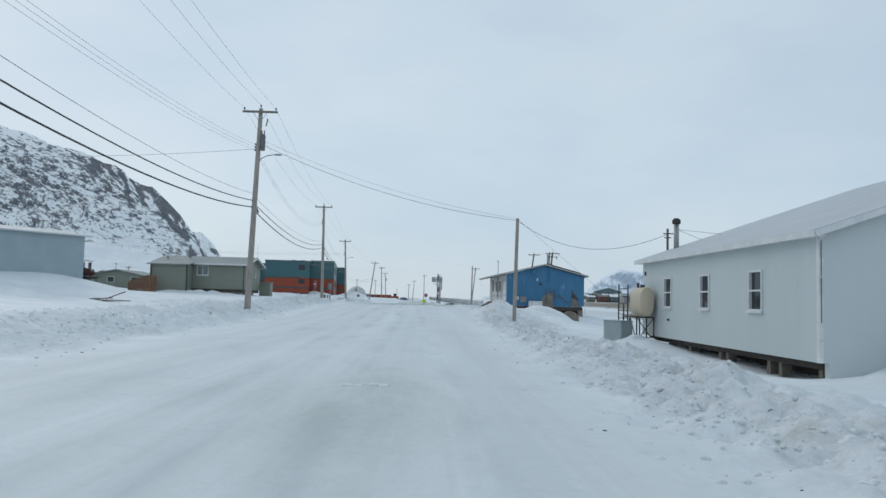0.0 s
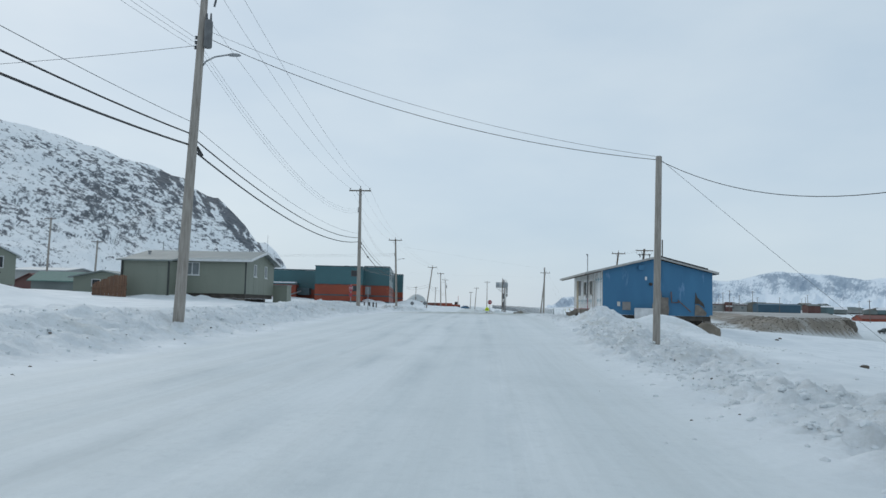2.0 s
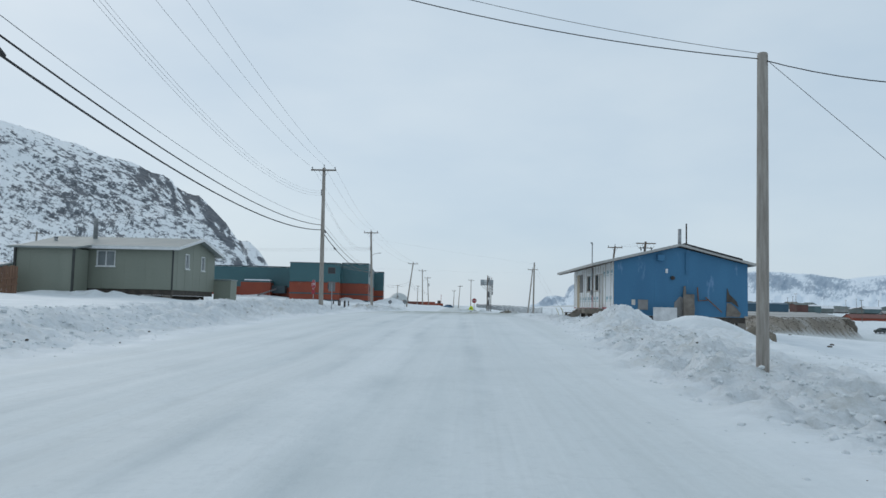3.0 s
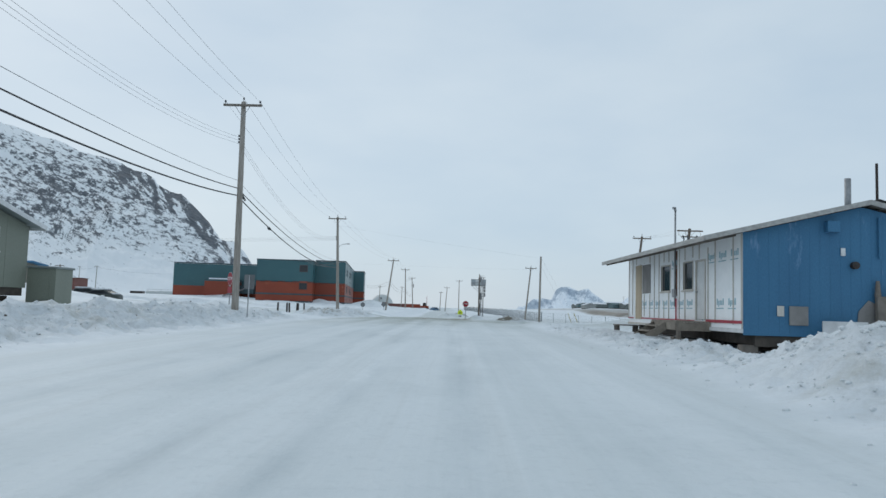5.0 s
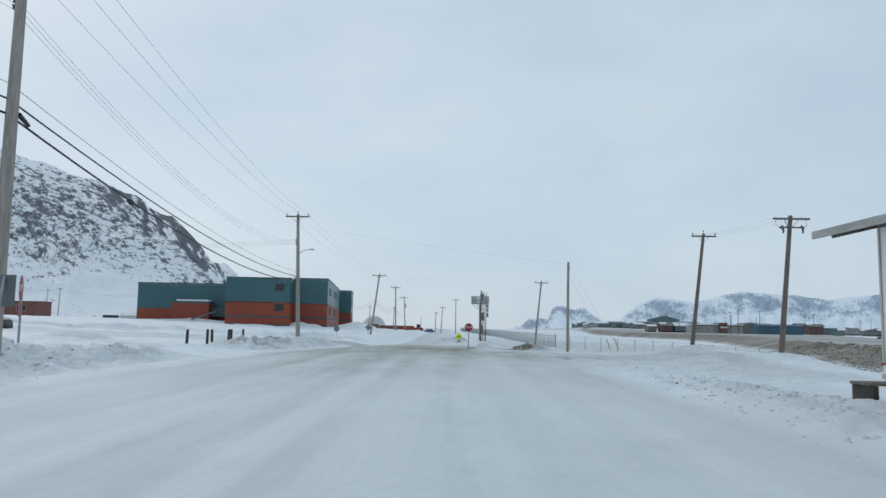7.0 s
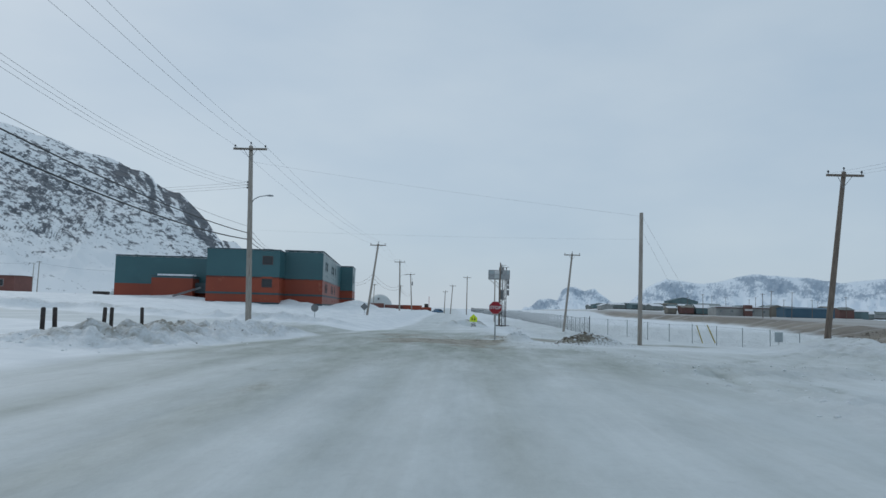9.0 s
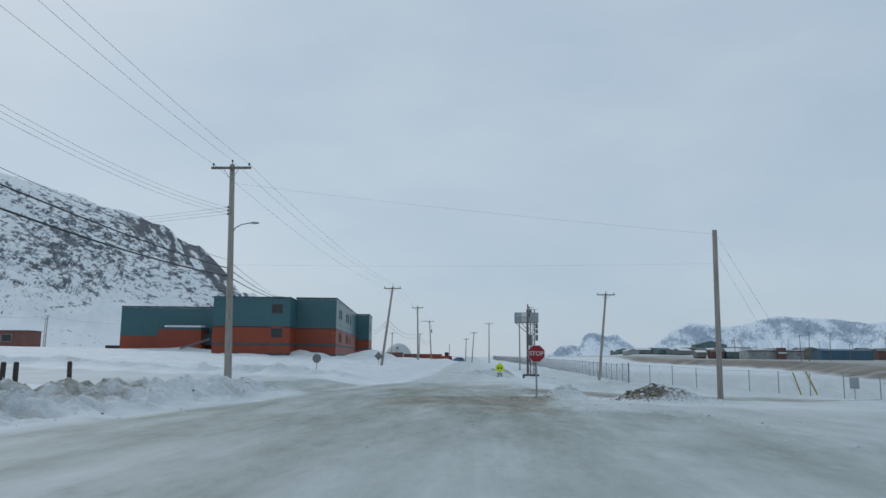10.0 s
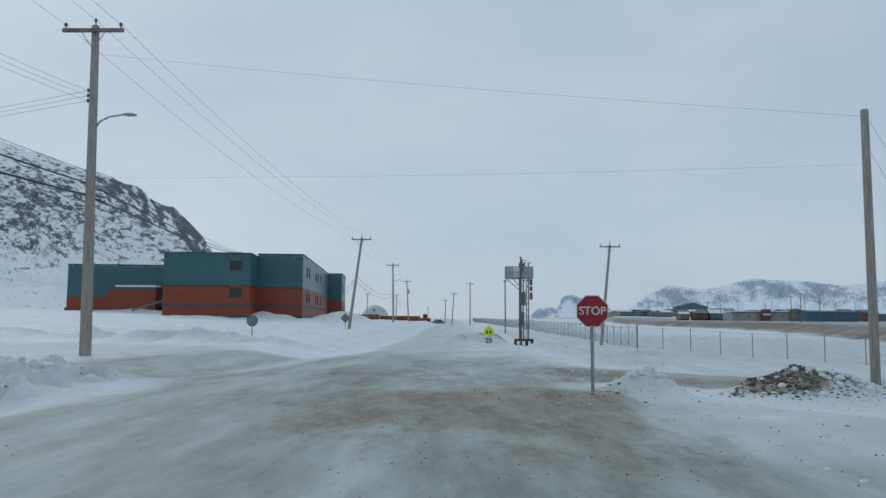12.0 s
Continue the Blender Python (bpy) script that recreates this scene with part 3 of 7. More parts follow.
    by_crossing = ((19.3, 103.0, 2.6, 5.0, 0.75), (18.3, 114.0, 2.6, 5.5, 0.8), (16.0, 108.0, 3.0, 8.0, 0.3), (9.6, 69.5, 1.7, 6.0, 0.2), (15.2, 100.0, 1.6, 2.0, 0.4), (2.7, 113.4, 0.55, 0.6, 0.42), (5.6, 114.4, 0.85, 0.65, 0.5), (6.8, 114.7, 0.9, 0.7, 0.4), (3.6, 137.0, 1.8, 1.6, 0.35), (-15.5, 92.0, 1.8, 2.2, 0.45), (-23.5, 80.0, 4.5, 4.0, 0.75), (9.5, 138.0, 5.0, 2.0, 0.3), (5.6, 128.6, 2.8, 1.8, 0.14))
    far_off = ((154.0, 610.0, 30.0, 24.0, 3.2), (160.0, 423.0, 18.0, 3.5, 0.7), (-0.9, 153.5, 1.2, 1.6, 0.55), (0.3, 157.0, 1.5, 1.4, 0.65), (2.0, 157.8, 1.0, 1.2, 0.5), (-31.5, 213.3, 1.8, 1.5, 1.0), (-27.6, 214.2, 1.3, 1.2, 0.95), (-29.6, 213.0, 1.2, 1.0, 0.5), (-36.5, 212.8, 3.0, 1.5, 0.5), (58.0, 176.0, 14.0, 12.0, 0.4), (-36.0, 204.0, 6.0, 3.0, 0.25), (-20.0, 224.0, 4.0, 9.0, 1.7), (-58.0, 236.0, 9.0, 3.0, 0.9), (1.4, 154.6, 1.3, 1.6, -0.45))
    for cx, cy, sx, sy, hgt in by_houses + by_crossing + far_off:
        g = hump(x, y, cx, cy, sx, sy)
        z = z + hgt * g
        bank = np.maximum(bank, (0.75 if hgt > 0.21 else 0.40) * g * (hgt > 0.1) * (np.abs(cx) < 21))
    far_bank = np.exp(-((y - 134.5 - 0.06 * (x + 10)) / 1.1) ** 2) * ramp01(x, -60, -45) * (1 - ramp01(x, -9.5, -7.5))
    z = z + 0.40 * far_bank * np.clip(1 + 0.5 * fbm(x * 0.3, 0 * x, 3, 15), 0.3, 2)
    bank = np.maximum(bank, 0.85 * far_bank)
    # a smooth drift over a boulder beside the blue house
    z = z + 0.80 * np.exp(-(((x - 11.3) / 2.0) ** 2 + ((y - 52.0) / 2.2) ** 2) ** 1.7)
    # the raised airfield
    edge = np.interp(y, [165, 285, 330, 404, 900, 4000], [42, 69, 72, 66, 92, 330])
    near = ramp01((x - edge) * 0.7071, 5, 14) * ramp01((y - 165) - 1.0 * (x - 58), -5, 2) * ramp01((88.5 + 0.42 * (y - 193)) - x, 0, 1.5)
    z = z * (1 - near) + near * (np.interp(y, [150, 200, 300, 450, 1500], [0.05, 0.2, 0.9, 1.5, 1.7]))
    slope = np.clip(near * 6 - 0.3, 0, 1)
    gravel = slope * np.where(near < 0.985, 1.0, np.clip(0.66 + 0.35 * fbm(x * 0.02, y * 0.006, 3, 11), 0, 1)) * (1 - ramp01(np.hypot(x, y), 500, 620) * ramp01(x - edge, 4, 20))
    # distant land rises a little
    z = z + 2.6 * ramp01(np.hypot(x, y), 470, 600) * ramp01(x, 30, 90)
    soft = ramp01(y, 84, 98)
    wob = fbm(x * 0.35, y * 0.25, 4, 17) * soft
    road = ramp01(x, xl + 0.3, xl + 1.5) * (1 - ramp01(x + 1.2 * wob, xr - 0.8 - 0.7 * soft, xr + 0.3 + 3.0 * soft))
    cross_l = ramp01(y, 113, 116) * (1 - ramp01(y, 126, 130)) * (1 - ramp01(x, -8, -5)) * ramp01(x, -60, -30)
    cross_r = ramp01(y, 114.5, 116) * (1 - ramp01(y, 121, 123)) * ramp01(x, 0, 3) * (1 - ramp01(x, 60, 80))
    yard_r = ramp01(y, 80, 90) * (1 - ramp01(y, 108, 112)) * ramp01(x, 3, 5) * (1 - ramp01(x, 14, 18))
    road = np.clip(road + cross_l + 0.8 * cross_r + 0.5 * yard_r, 0, 1)
    dirt = 0.42 * far_bank + 0.76 * hump(x, y, -0.6, 111.0, 3.0, 4.5) + 0.48 * hump(x, y, -3, 118.5, 8, 3.5) + 0.5 * hump(x, y, 1.0, 106, 1.8, 6) + 0.35 * hump(x, y, -2.8, 98, 1.2, 20) + 0.55 * cross_r + 1.25 * hump(x, y, 5.55, 114.2, 0.95, 0.7) + 0.55 * hump(x, y, 6.9, 114.5, 0.9, 0.45) + 0.5 * hump(x, y, 1.2, 112.6, 1.0, 1.0) + 0.30 * hump(x, y, -4.6, 86, 1.0, 18) + 0.80 * hump(x, y, -11.8, 105, 3.4, 9) + 0.38 * hump(x, y, 7.6, 42, 0.7, 6) + 0.62 * hump(x, y, -0.7, 153.5, 1.0, 1.3) + 0.75 * hump(x, y, 1.0, 157.3, 1.6, 1.0) + 0.35 * hump(x, y, 2.6, 157.6, 1.2, 1.5) + 0.45 * hump(x, y, 3.6, 137, 1.8, 1.0) + 0.25 * hump(x, y, -3.5, 135, 3, 14) + 0.42 * hump(x, y, 22, 25, 5, 2.0)
    grime = road * (0.10 + 0.30 * ramp01(y, 72, 84) + 0.74 * ramp01(y, 88, 104) - 0.66 * ramp01(y, 124, 140) - 0.15 * ramp01(y, 140, 220)) * (1 - 0.75 * cross_l * ramp01(-x, 9, 12))
    # the same mask also greys the open snow right of the crossing
    grime = np.maximum(grime, 0.38 * ramp01(x, 3, 7) * ramp01(y, 104, 116) * (1 - ramp01(y, 210, 260)) * (1 - gravel))
    centre = np.interp(y, [-20, 100, 135, 343], [1.25, -0.8, -3.2, -5.2])
    track = sum(np.exp(-((x - centre - o - 0.15 * fbm(y * 0.05, 0 * y + o, 2, 21)) / 0.22) ** 2) for o in (-0.75, 0.75, -4.3, -2.8, -1.8)) * road * 0.7
    late = ramp01(y, 74, 90) * (1 - ramp01(y, 118, 130))
    turn_x = np.interp(y, [74, 90, 104, 112, 118, 126], [-5.0, -5.2, -5.9, -6.8, -8.6, -13.0])
    rut = late * (0.9 * np.exp(-((x + 2.9 + 0.1 * fbm(y * 0.08, 0 * y, 2, 23)) / 0.55) ** 2) + 0.8 * np.exp(-((x - turn_x) / 0.30) ** 2) + 0.45 * np.exp(-((x - turn_x - 1.35) / 0.25) ** 2) + 0.5 * np.exp(-((x - 0.6) / 0.35) ** 2) + 0.45 * np.exp(-((x + 1.2) / 0.3) ** 2))
    rut = np.clip(rut + 0.60 * hump(x, y, 0.5, 1.5, 1.0, 4.0), 0, 1) * road
    swing_x = np.interp(y, [90, 96, 101, 107, 111, 116], [4.8, 6.0, 7.9, 11.3, 15.0, 24.0])
    wheel = np.exp(-((x - swing_x) / 0.22) ** 2) + 0.8 * np.exp(-((x - swing_x - 1.7) / 0.22) ** 2) + 0.6 * np.exp(-((x - swing_x - 4.1) / 0.25) ** 2)
    wheel = wheel * ramp01(y, 90, 94) * (1 - ramp01(y, 114, 117)) * np.clip(3.0 * fbm(x * 0.9, y * 0.7, 3, 27) + 0.45, 0, 1)
    rut = np.maximum(rut, 0.85 * np.clip(wheel, 0, 1))
    if rough:
        lump = fbm(x * 1.3, y * 1.1, 4, 2, 0.55)
        crumb = 3.0 * fbm(x * 1.5 + y * 0.8, y * 1.4 - x * 0.8, 3, 8, 0.6)
        steps = (np.floor(crumb) + np.clip((crumb - np.floor(crumb) - 0.55) / 0.3, 0, 1)) / 3.0
        rude = np.where(x < -3, np.interp(y, [0, 12, 30, 50, 84, 98], [0.5, 0.75, 1.15, 1.2, 1.05, 1.2]), 1.0)
        z = z + rude * np.clip(bank, 0, 1) * (0.19 * np.abs(lump) + 0.14 * steps + 0.10 * np.abs(fbm(x * 2.6, y * 2.3, 2, 9, 0.7)) - 0.09)
        z = z + (1 - road) * (1 - near) * 0.05 * fbm(x * 0.25, y * 0.22, 4, 3) * np.clip(1 + np.hypot(x, y - 60) / 80, 1, 5)
        field = ramp01(-x, 8, 13) * (1 - ramp01(-x, 60, 80)) * ramp01(y, 116, 128) * (1 - ramp01(y, 216, 224)) * (1 - road)
        z = z + field * (0.22 * np.abs(fbm(x * 0.30, y * 0.22, 4, 41, 0.6)) + 0.10 * fbm(x * 0.9, y * 0.5, 3, 43))
        z = z + road * 0.015 * fbm(x * 1.4, y * 0.2, 3, 4) - 0.018 * track - 0.05 * np.clip(wheel, 0, 1)
        z = z + slope * (near < 0.98) * 0.25 * fbm(x * 0.5, y * 0.5, 4, 12)
    return z, road, np.clip(bank, 0, 1), np.clip(dirt, 0, 1), np.clip(track, 0, 1), np.clip(gravel, 0, 1), np.clip(grime, 0, 1), rut


def gz(x, y):
    """The height of the ground at one place."""
    return float(ground(np.array([x]), np.array([y]), True)[0][0])


def build_ground():
    xs = [*np.arange(-13, -6.6, 0.13), *np.arange(-6.6, 3, 0.2), *np.arange(3, 9.0, 0.1), *np.arange(9.0, 12.0, 0.16)]
    s = 0.18
    while xs[-1] < 4600:
        xs.append(xs[-1] + s)
        s *= 1.03
    s = 0.18
    while xs[0] > -4600:
        xs.insert(0, xs[0] - s)
        s *= 1.055
    ys = list(np.arange(-6, 124, 0.155))
    ys += list(np.arange(124, 172, 0.32))
    s = 0.33
    while ys[-1] < 4800:
        ys.append(ys[-1] + s)
        s *= 1.03
    s = 0.6
    while ys[0] > -600:
        ys.insert(0, ys[0] - s)
        s *= 1.25
    xs, ys = np.array(xs), np.array(ys)
    gx, gy = np.meshgrid(xs, ys)
    z, road, bank, dirt, track, gravel, grime, rut = ground(gx.ravel(), gy.ravel())
    co = np.stack([gx.ravel(), gy.ravel(), z], 1)
    nx, ny = len(xs), len(ys)
    i = (np.arange(ny - 1)[:, None] * nx + np.arange(nx - 1)[None]).ravel()
    quads = np.stack([i, i + 1, i + 1 + nx, i + nx], 1)
    me = bpy.data.meshes.new("ground")
    me.vertices.add(len(co))
    me.vertices.foreach_set("co", co.ravel())
    me.loops.add(quads.size)
    me.loops.foreach_set("vertex_index", quads.ravel().astype(np.int32))
    me.polygons.add(len(quads))
    me.polygons.foreach_set("loop_start", np.arange(0, quads.size, 4, dtype=np.int32))
    me.update(calc_edges=True)
    me.polygons.foreach_set("use_smooth", np.ones(len(quads), bool))
    for name, values in (("road", road), ("bank", bank), ("dirt", dirt), ("track", track), ("gravel", gravel), ("grime", grime), ("rut", rut)):
        me.attributes.new(name, "FLOAT", "POINT").data.foreach_set("value", values.astype(np.float32))
    me.materials.append(SNOW)
    tagged(new("ground", me), "snow-covered ground with a packed, tyre-marked snow road", "ground", kind="structure")


build_ground()


# ---- the mountains ----
def relief(name, cx, cy, az, skyline, near, far, rows, material, label, amp, rock, power, foot=0.0, jag=0.022):
    """A range seen from the valley: a height field in rings round (cx, cy) that climbs to its skyline, and falls behind it."""
    az = np.radians(az)
    u = np.concatenate([np.linspace(0, 1, rows), [1.06, 1.15, 1.3]])
    A, U = np.meshgrid(az, u)
    deg = np.degrees(A)
    D = np.interp(deg, *far)
    elev = np.interp(deg, *skyline)
    elev = elev * (1 + jag * fbm(deg * 0.9, 0 * deg + 3, 5, 51, 0.6))
    r0 = np.interp(deg, *near)
    R = r0 + U * (D - r0)
    H = np.tan(np.radians(elev)) * D
    prof = np.where(U <= 1, 0.12 * U + 0.88 * np.clip(U, 0, 1) ** power, 1 - 1.4 * (U - 1))
    X, Y = cx + R * np.sin(A), cy + R * np.cos(A)
    n = fbm(X / amp[1], Y / amp[1], 6, 31, 0.55)
    gully = np.abs(fbm(deg * amp[2], U * 1.5, 5, 37, 0.55))
    keep = np.clip(np.sin(np.pi * np.clip(U, 0, 1)) * 1.0 + 0.12, 0, 1) * np.clip(U * 6, 0, 1)
    Z = foot + H * prof + amp[0] * keep * n - amp[0] * 1.1 * gully * keep
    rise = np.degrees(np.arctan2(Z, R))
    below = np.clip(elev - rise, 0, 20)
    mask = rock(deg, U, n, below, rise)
    nv, mv = U.shape
    i = (np.arange(nv - 1)[:, None] * mv + np.arange(mv - 1)[None]).ravel()
    quads = np.stack([i, i + 1, i + 1 + mv, i + mv], 1)
    me = bpy.data.meshes.new(name)
    me.from_pydata(np.stack([X.ravel(), Y.ravel(), Z.ravel()], 1).tolist(), [], quads.tolist())
    me.polygons.foreach_set("use_smooth", np.ones(len(quads), bool))
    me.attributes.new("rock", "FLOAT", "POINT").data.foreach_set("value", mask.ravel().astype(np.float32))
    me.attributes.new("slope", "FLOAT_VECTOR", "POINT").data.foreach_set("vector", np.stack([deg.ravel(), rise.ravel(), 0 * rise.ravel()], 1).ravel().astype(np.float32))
    me.materials.append(material)
    tagged(new(name, me), label, "mountain", kind="structure")


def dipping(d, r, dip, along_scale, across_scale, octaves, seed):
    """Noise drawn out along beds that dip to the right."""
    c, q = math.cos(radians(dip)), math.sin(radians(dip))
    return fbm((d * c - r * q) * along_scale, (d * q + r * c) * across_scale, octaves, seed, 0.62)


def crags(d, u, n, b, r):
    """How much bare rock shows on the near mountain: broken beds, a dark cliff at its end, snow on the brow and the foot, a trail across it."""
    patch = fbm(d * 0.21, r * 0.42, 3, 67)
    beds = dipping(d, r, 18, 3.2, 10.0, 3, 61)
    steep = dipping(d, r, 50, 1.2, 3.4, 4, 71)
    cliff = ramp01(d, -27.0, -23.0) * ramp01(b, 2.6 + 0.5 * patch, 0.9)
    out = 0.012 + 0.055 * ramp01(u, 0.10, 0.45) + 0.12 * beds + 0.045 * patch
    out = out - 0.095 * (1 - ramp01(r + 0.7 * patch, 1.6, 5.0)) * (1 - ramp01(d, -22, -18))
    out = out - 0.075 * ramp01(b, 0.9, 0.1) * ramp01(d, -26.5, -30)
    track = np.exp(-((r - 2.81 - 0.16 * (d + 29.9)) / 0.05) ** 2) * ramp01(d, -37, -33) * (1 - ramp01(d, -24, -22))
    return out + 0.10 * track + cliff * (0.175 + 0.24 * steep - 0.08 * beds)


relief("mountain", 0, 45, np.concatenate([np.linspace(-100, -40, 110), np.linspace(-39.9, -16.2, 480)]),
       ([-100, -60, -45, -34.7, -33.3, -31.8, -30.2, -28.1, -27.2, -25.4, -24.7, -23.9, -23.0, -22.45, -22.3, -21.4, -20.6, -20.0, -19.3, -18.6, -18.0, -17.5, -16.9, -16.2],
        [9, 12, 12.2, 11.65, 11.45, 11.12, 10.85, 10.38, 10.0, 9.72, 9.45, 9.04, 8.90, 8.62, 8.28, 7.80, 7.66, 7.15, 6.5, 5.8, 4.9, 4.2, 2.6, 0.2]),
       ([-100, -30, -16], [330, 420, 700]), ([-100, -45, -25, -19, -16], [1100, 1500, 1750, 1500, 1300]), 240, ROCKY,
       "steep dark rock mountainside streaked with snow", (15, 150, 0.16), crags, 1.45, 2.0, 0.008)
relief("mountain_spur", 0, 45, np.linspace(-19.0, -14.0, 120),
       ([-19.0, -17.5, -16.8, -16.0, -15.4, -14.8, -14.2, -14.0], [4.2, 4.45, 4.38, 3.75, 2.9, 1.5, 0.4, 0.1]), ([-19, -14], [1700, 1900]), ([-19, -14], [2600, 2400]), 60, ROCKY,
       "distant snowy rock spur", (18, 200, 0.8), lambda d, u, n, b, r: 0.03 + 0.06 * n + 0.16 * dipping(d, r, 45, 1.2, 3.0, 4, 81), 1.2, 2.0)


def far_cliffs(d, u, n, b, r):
    """Rock faces, blue from the haze put into their colour, below a snowy brow, cut by upright gullies."""
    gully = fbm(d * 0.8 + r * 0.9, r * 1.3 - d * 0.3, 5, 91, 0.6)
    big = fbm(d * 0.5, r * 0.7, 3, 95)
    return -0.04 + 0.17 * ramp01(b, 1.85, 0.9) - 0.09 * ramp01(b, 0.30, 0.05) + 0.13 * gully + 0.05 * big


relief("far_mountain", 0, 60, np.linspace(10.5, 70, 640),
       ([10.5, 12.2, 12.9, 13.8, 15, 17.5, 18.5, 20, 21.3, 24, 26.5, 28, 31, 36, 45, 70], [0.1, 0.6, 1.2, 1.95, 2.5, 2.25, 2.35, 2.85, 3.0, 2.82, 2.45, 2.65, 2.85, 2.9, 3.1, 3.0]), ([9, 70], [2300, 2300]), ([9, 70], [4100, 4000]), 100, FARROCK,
       "far snow-dusted plateau with cliffs in painted blue-grey haze", (26, 420, 0.7), far_cliffs, 1.7, 0.0)
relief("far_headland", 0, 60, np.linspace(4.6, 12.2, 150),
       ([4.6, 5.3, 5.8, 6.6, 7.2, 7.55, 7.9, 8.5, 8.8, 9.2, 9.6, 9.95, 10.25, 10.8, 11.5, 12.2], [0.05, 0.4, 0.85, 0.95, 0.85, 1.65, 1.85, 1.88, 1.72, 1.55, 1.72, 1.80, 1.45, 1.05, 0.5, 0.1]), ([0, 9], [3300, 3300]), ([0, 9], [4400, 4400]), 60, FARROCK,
       "far snowy headland with cliffs in painted blue haze", (16, 300, 1.4), lambda d, u, n, b, r: far_cliffs(d, u, n, b * 1.3, r) + 0.02, 1.5, 0.0)


# ---- poles and wires ----
def along(a, b, z):
    """The place on a leaning pole at a height."""
    a, b = Vector(a), Vector(b)
    return a + (b - a) * ((z - a.z) / (b.z - a.z))


def utility_pole(foot, head, r0=0.17, r1=0.11, arm=1.0, arm_dir=(1, 0), label="", material=None, lamp=None, can=None, rack=None, boot=None, pins=True, fuses=False):
    """A wooden pole with what hangs on it. foot, head: centres of its two ends."""
    material = material or POLE
    foot, head = Vector(foot), Vector(head)
    p = thing("utility_pole", foot, label or "weathered grey wooden utility pole with a crossarm standing in snow", "utility pole", "poles along the road")
    low = foot - (head - foot).normalized() * 0.5
    part("shaft", tubed([low, foot, (foot + head) / 2, head - (head - foot).normalized() * 0.02, head], [r0, r0, (r0 + r1) / 2, r1, r1 * 0.8], 12), material, p, smooth=True)
    d = Vector((*arm_dir, 0)).normalized()
    if arm:
        c = along(foot, head, head.z - 0.22) + Vector((d.y, -d.x, 0)) * (r1 + 0.04)
        bm = bmesh.new()
        beam(bm, c - d * arm, c + d * arm, 0.09, 0.115)
        a = part("crossarm", bm, GREYWOOD if material is POLE else material, p)
        for s in (-1, 1):
            part("brace", tubed([c + d * s * arm * 0.42, along(foot, head, head.z - 0.85) + Vector((d.y, -d.x, 0)) * r1], 0.014, 6), STEEL, p)
        if pins:
            for o in (-arm * 0.9, arm * 0.9):
                q = c + d * o + Vector((0, 0, 0.05))
                bm = bmesh.new()
                tube(bm, [q, q + Vector((0, 0, 0.08)), q + Vector((0, 0, 0.10)), q + Vector((0, 0, 0.16)), q + Vector((0, 0, 0.20))], [0.015, 0.02, 0.055, 0.06, 0.03], 8)
                part("insulator", bm, PORCELAIN, p, smooth=True)
            q = head
            bm = bmesh.new()
            tube(bm, [q - Vector((0, 0, 0.1)), q + Vector((0, 0, 0.12)), q + Vector((0, 0, 0.15)), q + Vector((0, 0, 0.24))], [0.02, 0.02, 0.055, 0.035], 8)
            part("insulator", bm, PORCELAIN, p, smooth=True)
    if lamp:
        z, reach, dirx = lamp
        q = along(foot, head, z)
        e = Vector((dirx, 0.1, 0)).normalized()
        pts = [q + e * r1, q + e * 0.22 + Vector((0, 0, 0.16)), q + e * 0.5 + Vector((0, 0, 0.32)), q + e * 0.85 + Vector((0, 0, 0.39)), q + e * (reach - 0.35) + Vector((0, 0, 0.40))]
        arm_ob = part("lamp_arm", tubed(pts, 0.028, 8), STEEL, p, "grey street-lamp arm", True)
        h = pts[-1]
        bm = bmesh.new()
        tube(bm, [h, h + e * 0.06, h + e * 0.2, h + e * 0.38, h + e * 0.46], [0.03, 0.065, 0.095, 0.08, 0.03], 10)
        for v in bm.verts:
            v.co.z = h.z + (v.co.z - h.z) * (0.75 if v.co.z > h.z else 0.5)
        part("lamp_head", bm, STEEL, arm_ob, "grey street-lamp head", True)
    if can:
        z, dx, dy = can
        q = along(foot, head, z) + Vector((dx, dy, 0))
        bm = bmesh.new()
        tube(bm, [q, q + Vector((0, 0, 0.04)), q + Vector((0, 0, 0.88)), q + Vector((0, 0, 0.95))], [0.11, 0.14, 0.14, 0.09], 14)
        c = part("transformer", bm, DULLSTEEL, p, "grey transformer can", True)
        for o in (-0.07, 0.07):
            part("bushing", tubed([q + Vector((o, 0, 0.92)), q + Vector((o, 0, 1.18))], [0.04, 0.025], 8), PORCELAIN, c)
        k = along(foot, head, z + 1.45) + Vector((0.36, 0, 0))
        part("cutout", tubed([k, k + Vector((0.08, 0, 0.42))], 0.035, 8), PORCELAIN, p)
    if fuses:
        for o in (-0.62, -0.25, 0.55):
            q = c + d * o + Vector((0, -0.12, -0.62))
            part("fuse_cutout", tubed([q + Vector((0, 0.12, 0.22)), q + Vector((0, 0, 0.16)), q + Vector((0.06, -0.04, -0.16)), q + Vector((0.02, 0, -0.30))], [0.03, 0.07, 0.06, 0.02], 8), PORCELAIN, p, "grey hanging fuse cutout", True)
            part("jumper", tubed([c + d * o * 1.5, c + d * o * 1.6 + Vector((0, -0.1, -0.35)), q + Vector((0, -0.05, -0.1))], 0.012, 5), WIRE, p)
        beam_bm = bmesh.new()
        beam(beam_bm, c - d * 0.75 + Vector((0, 0, -0.52)), c + d * 0.75 + Vector((0, 0, -0.52)), 0.07, 0.09)
        part("crossarm", beam_bm, material, p)
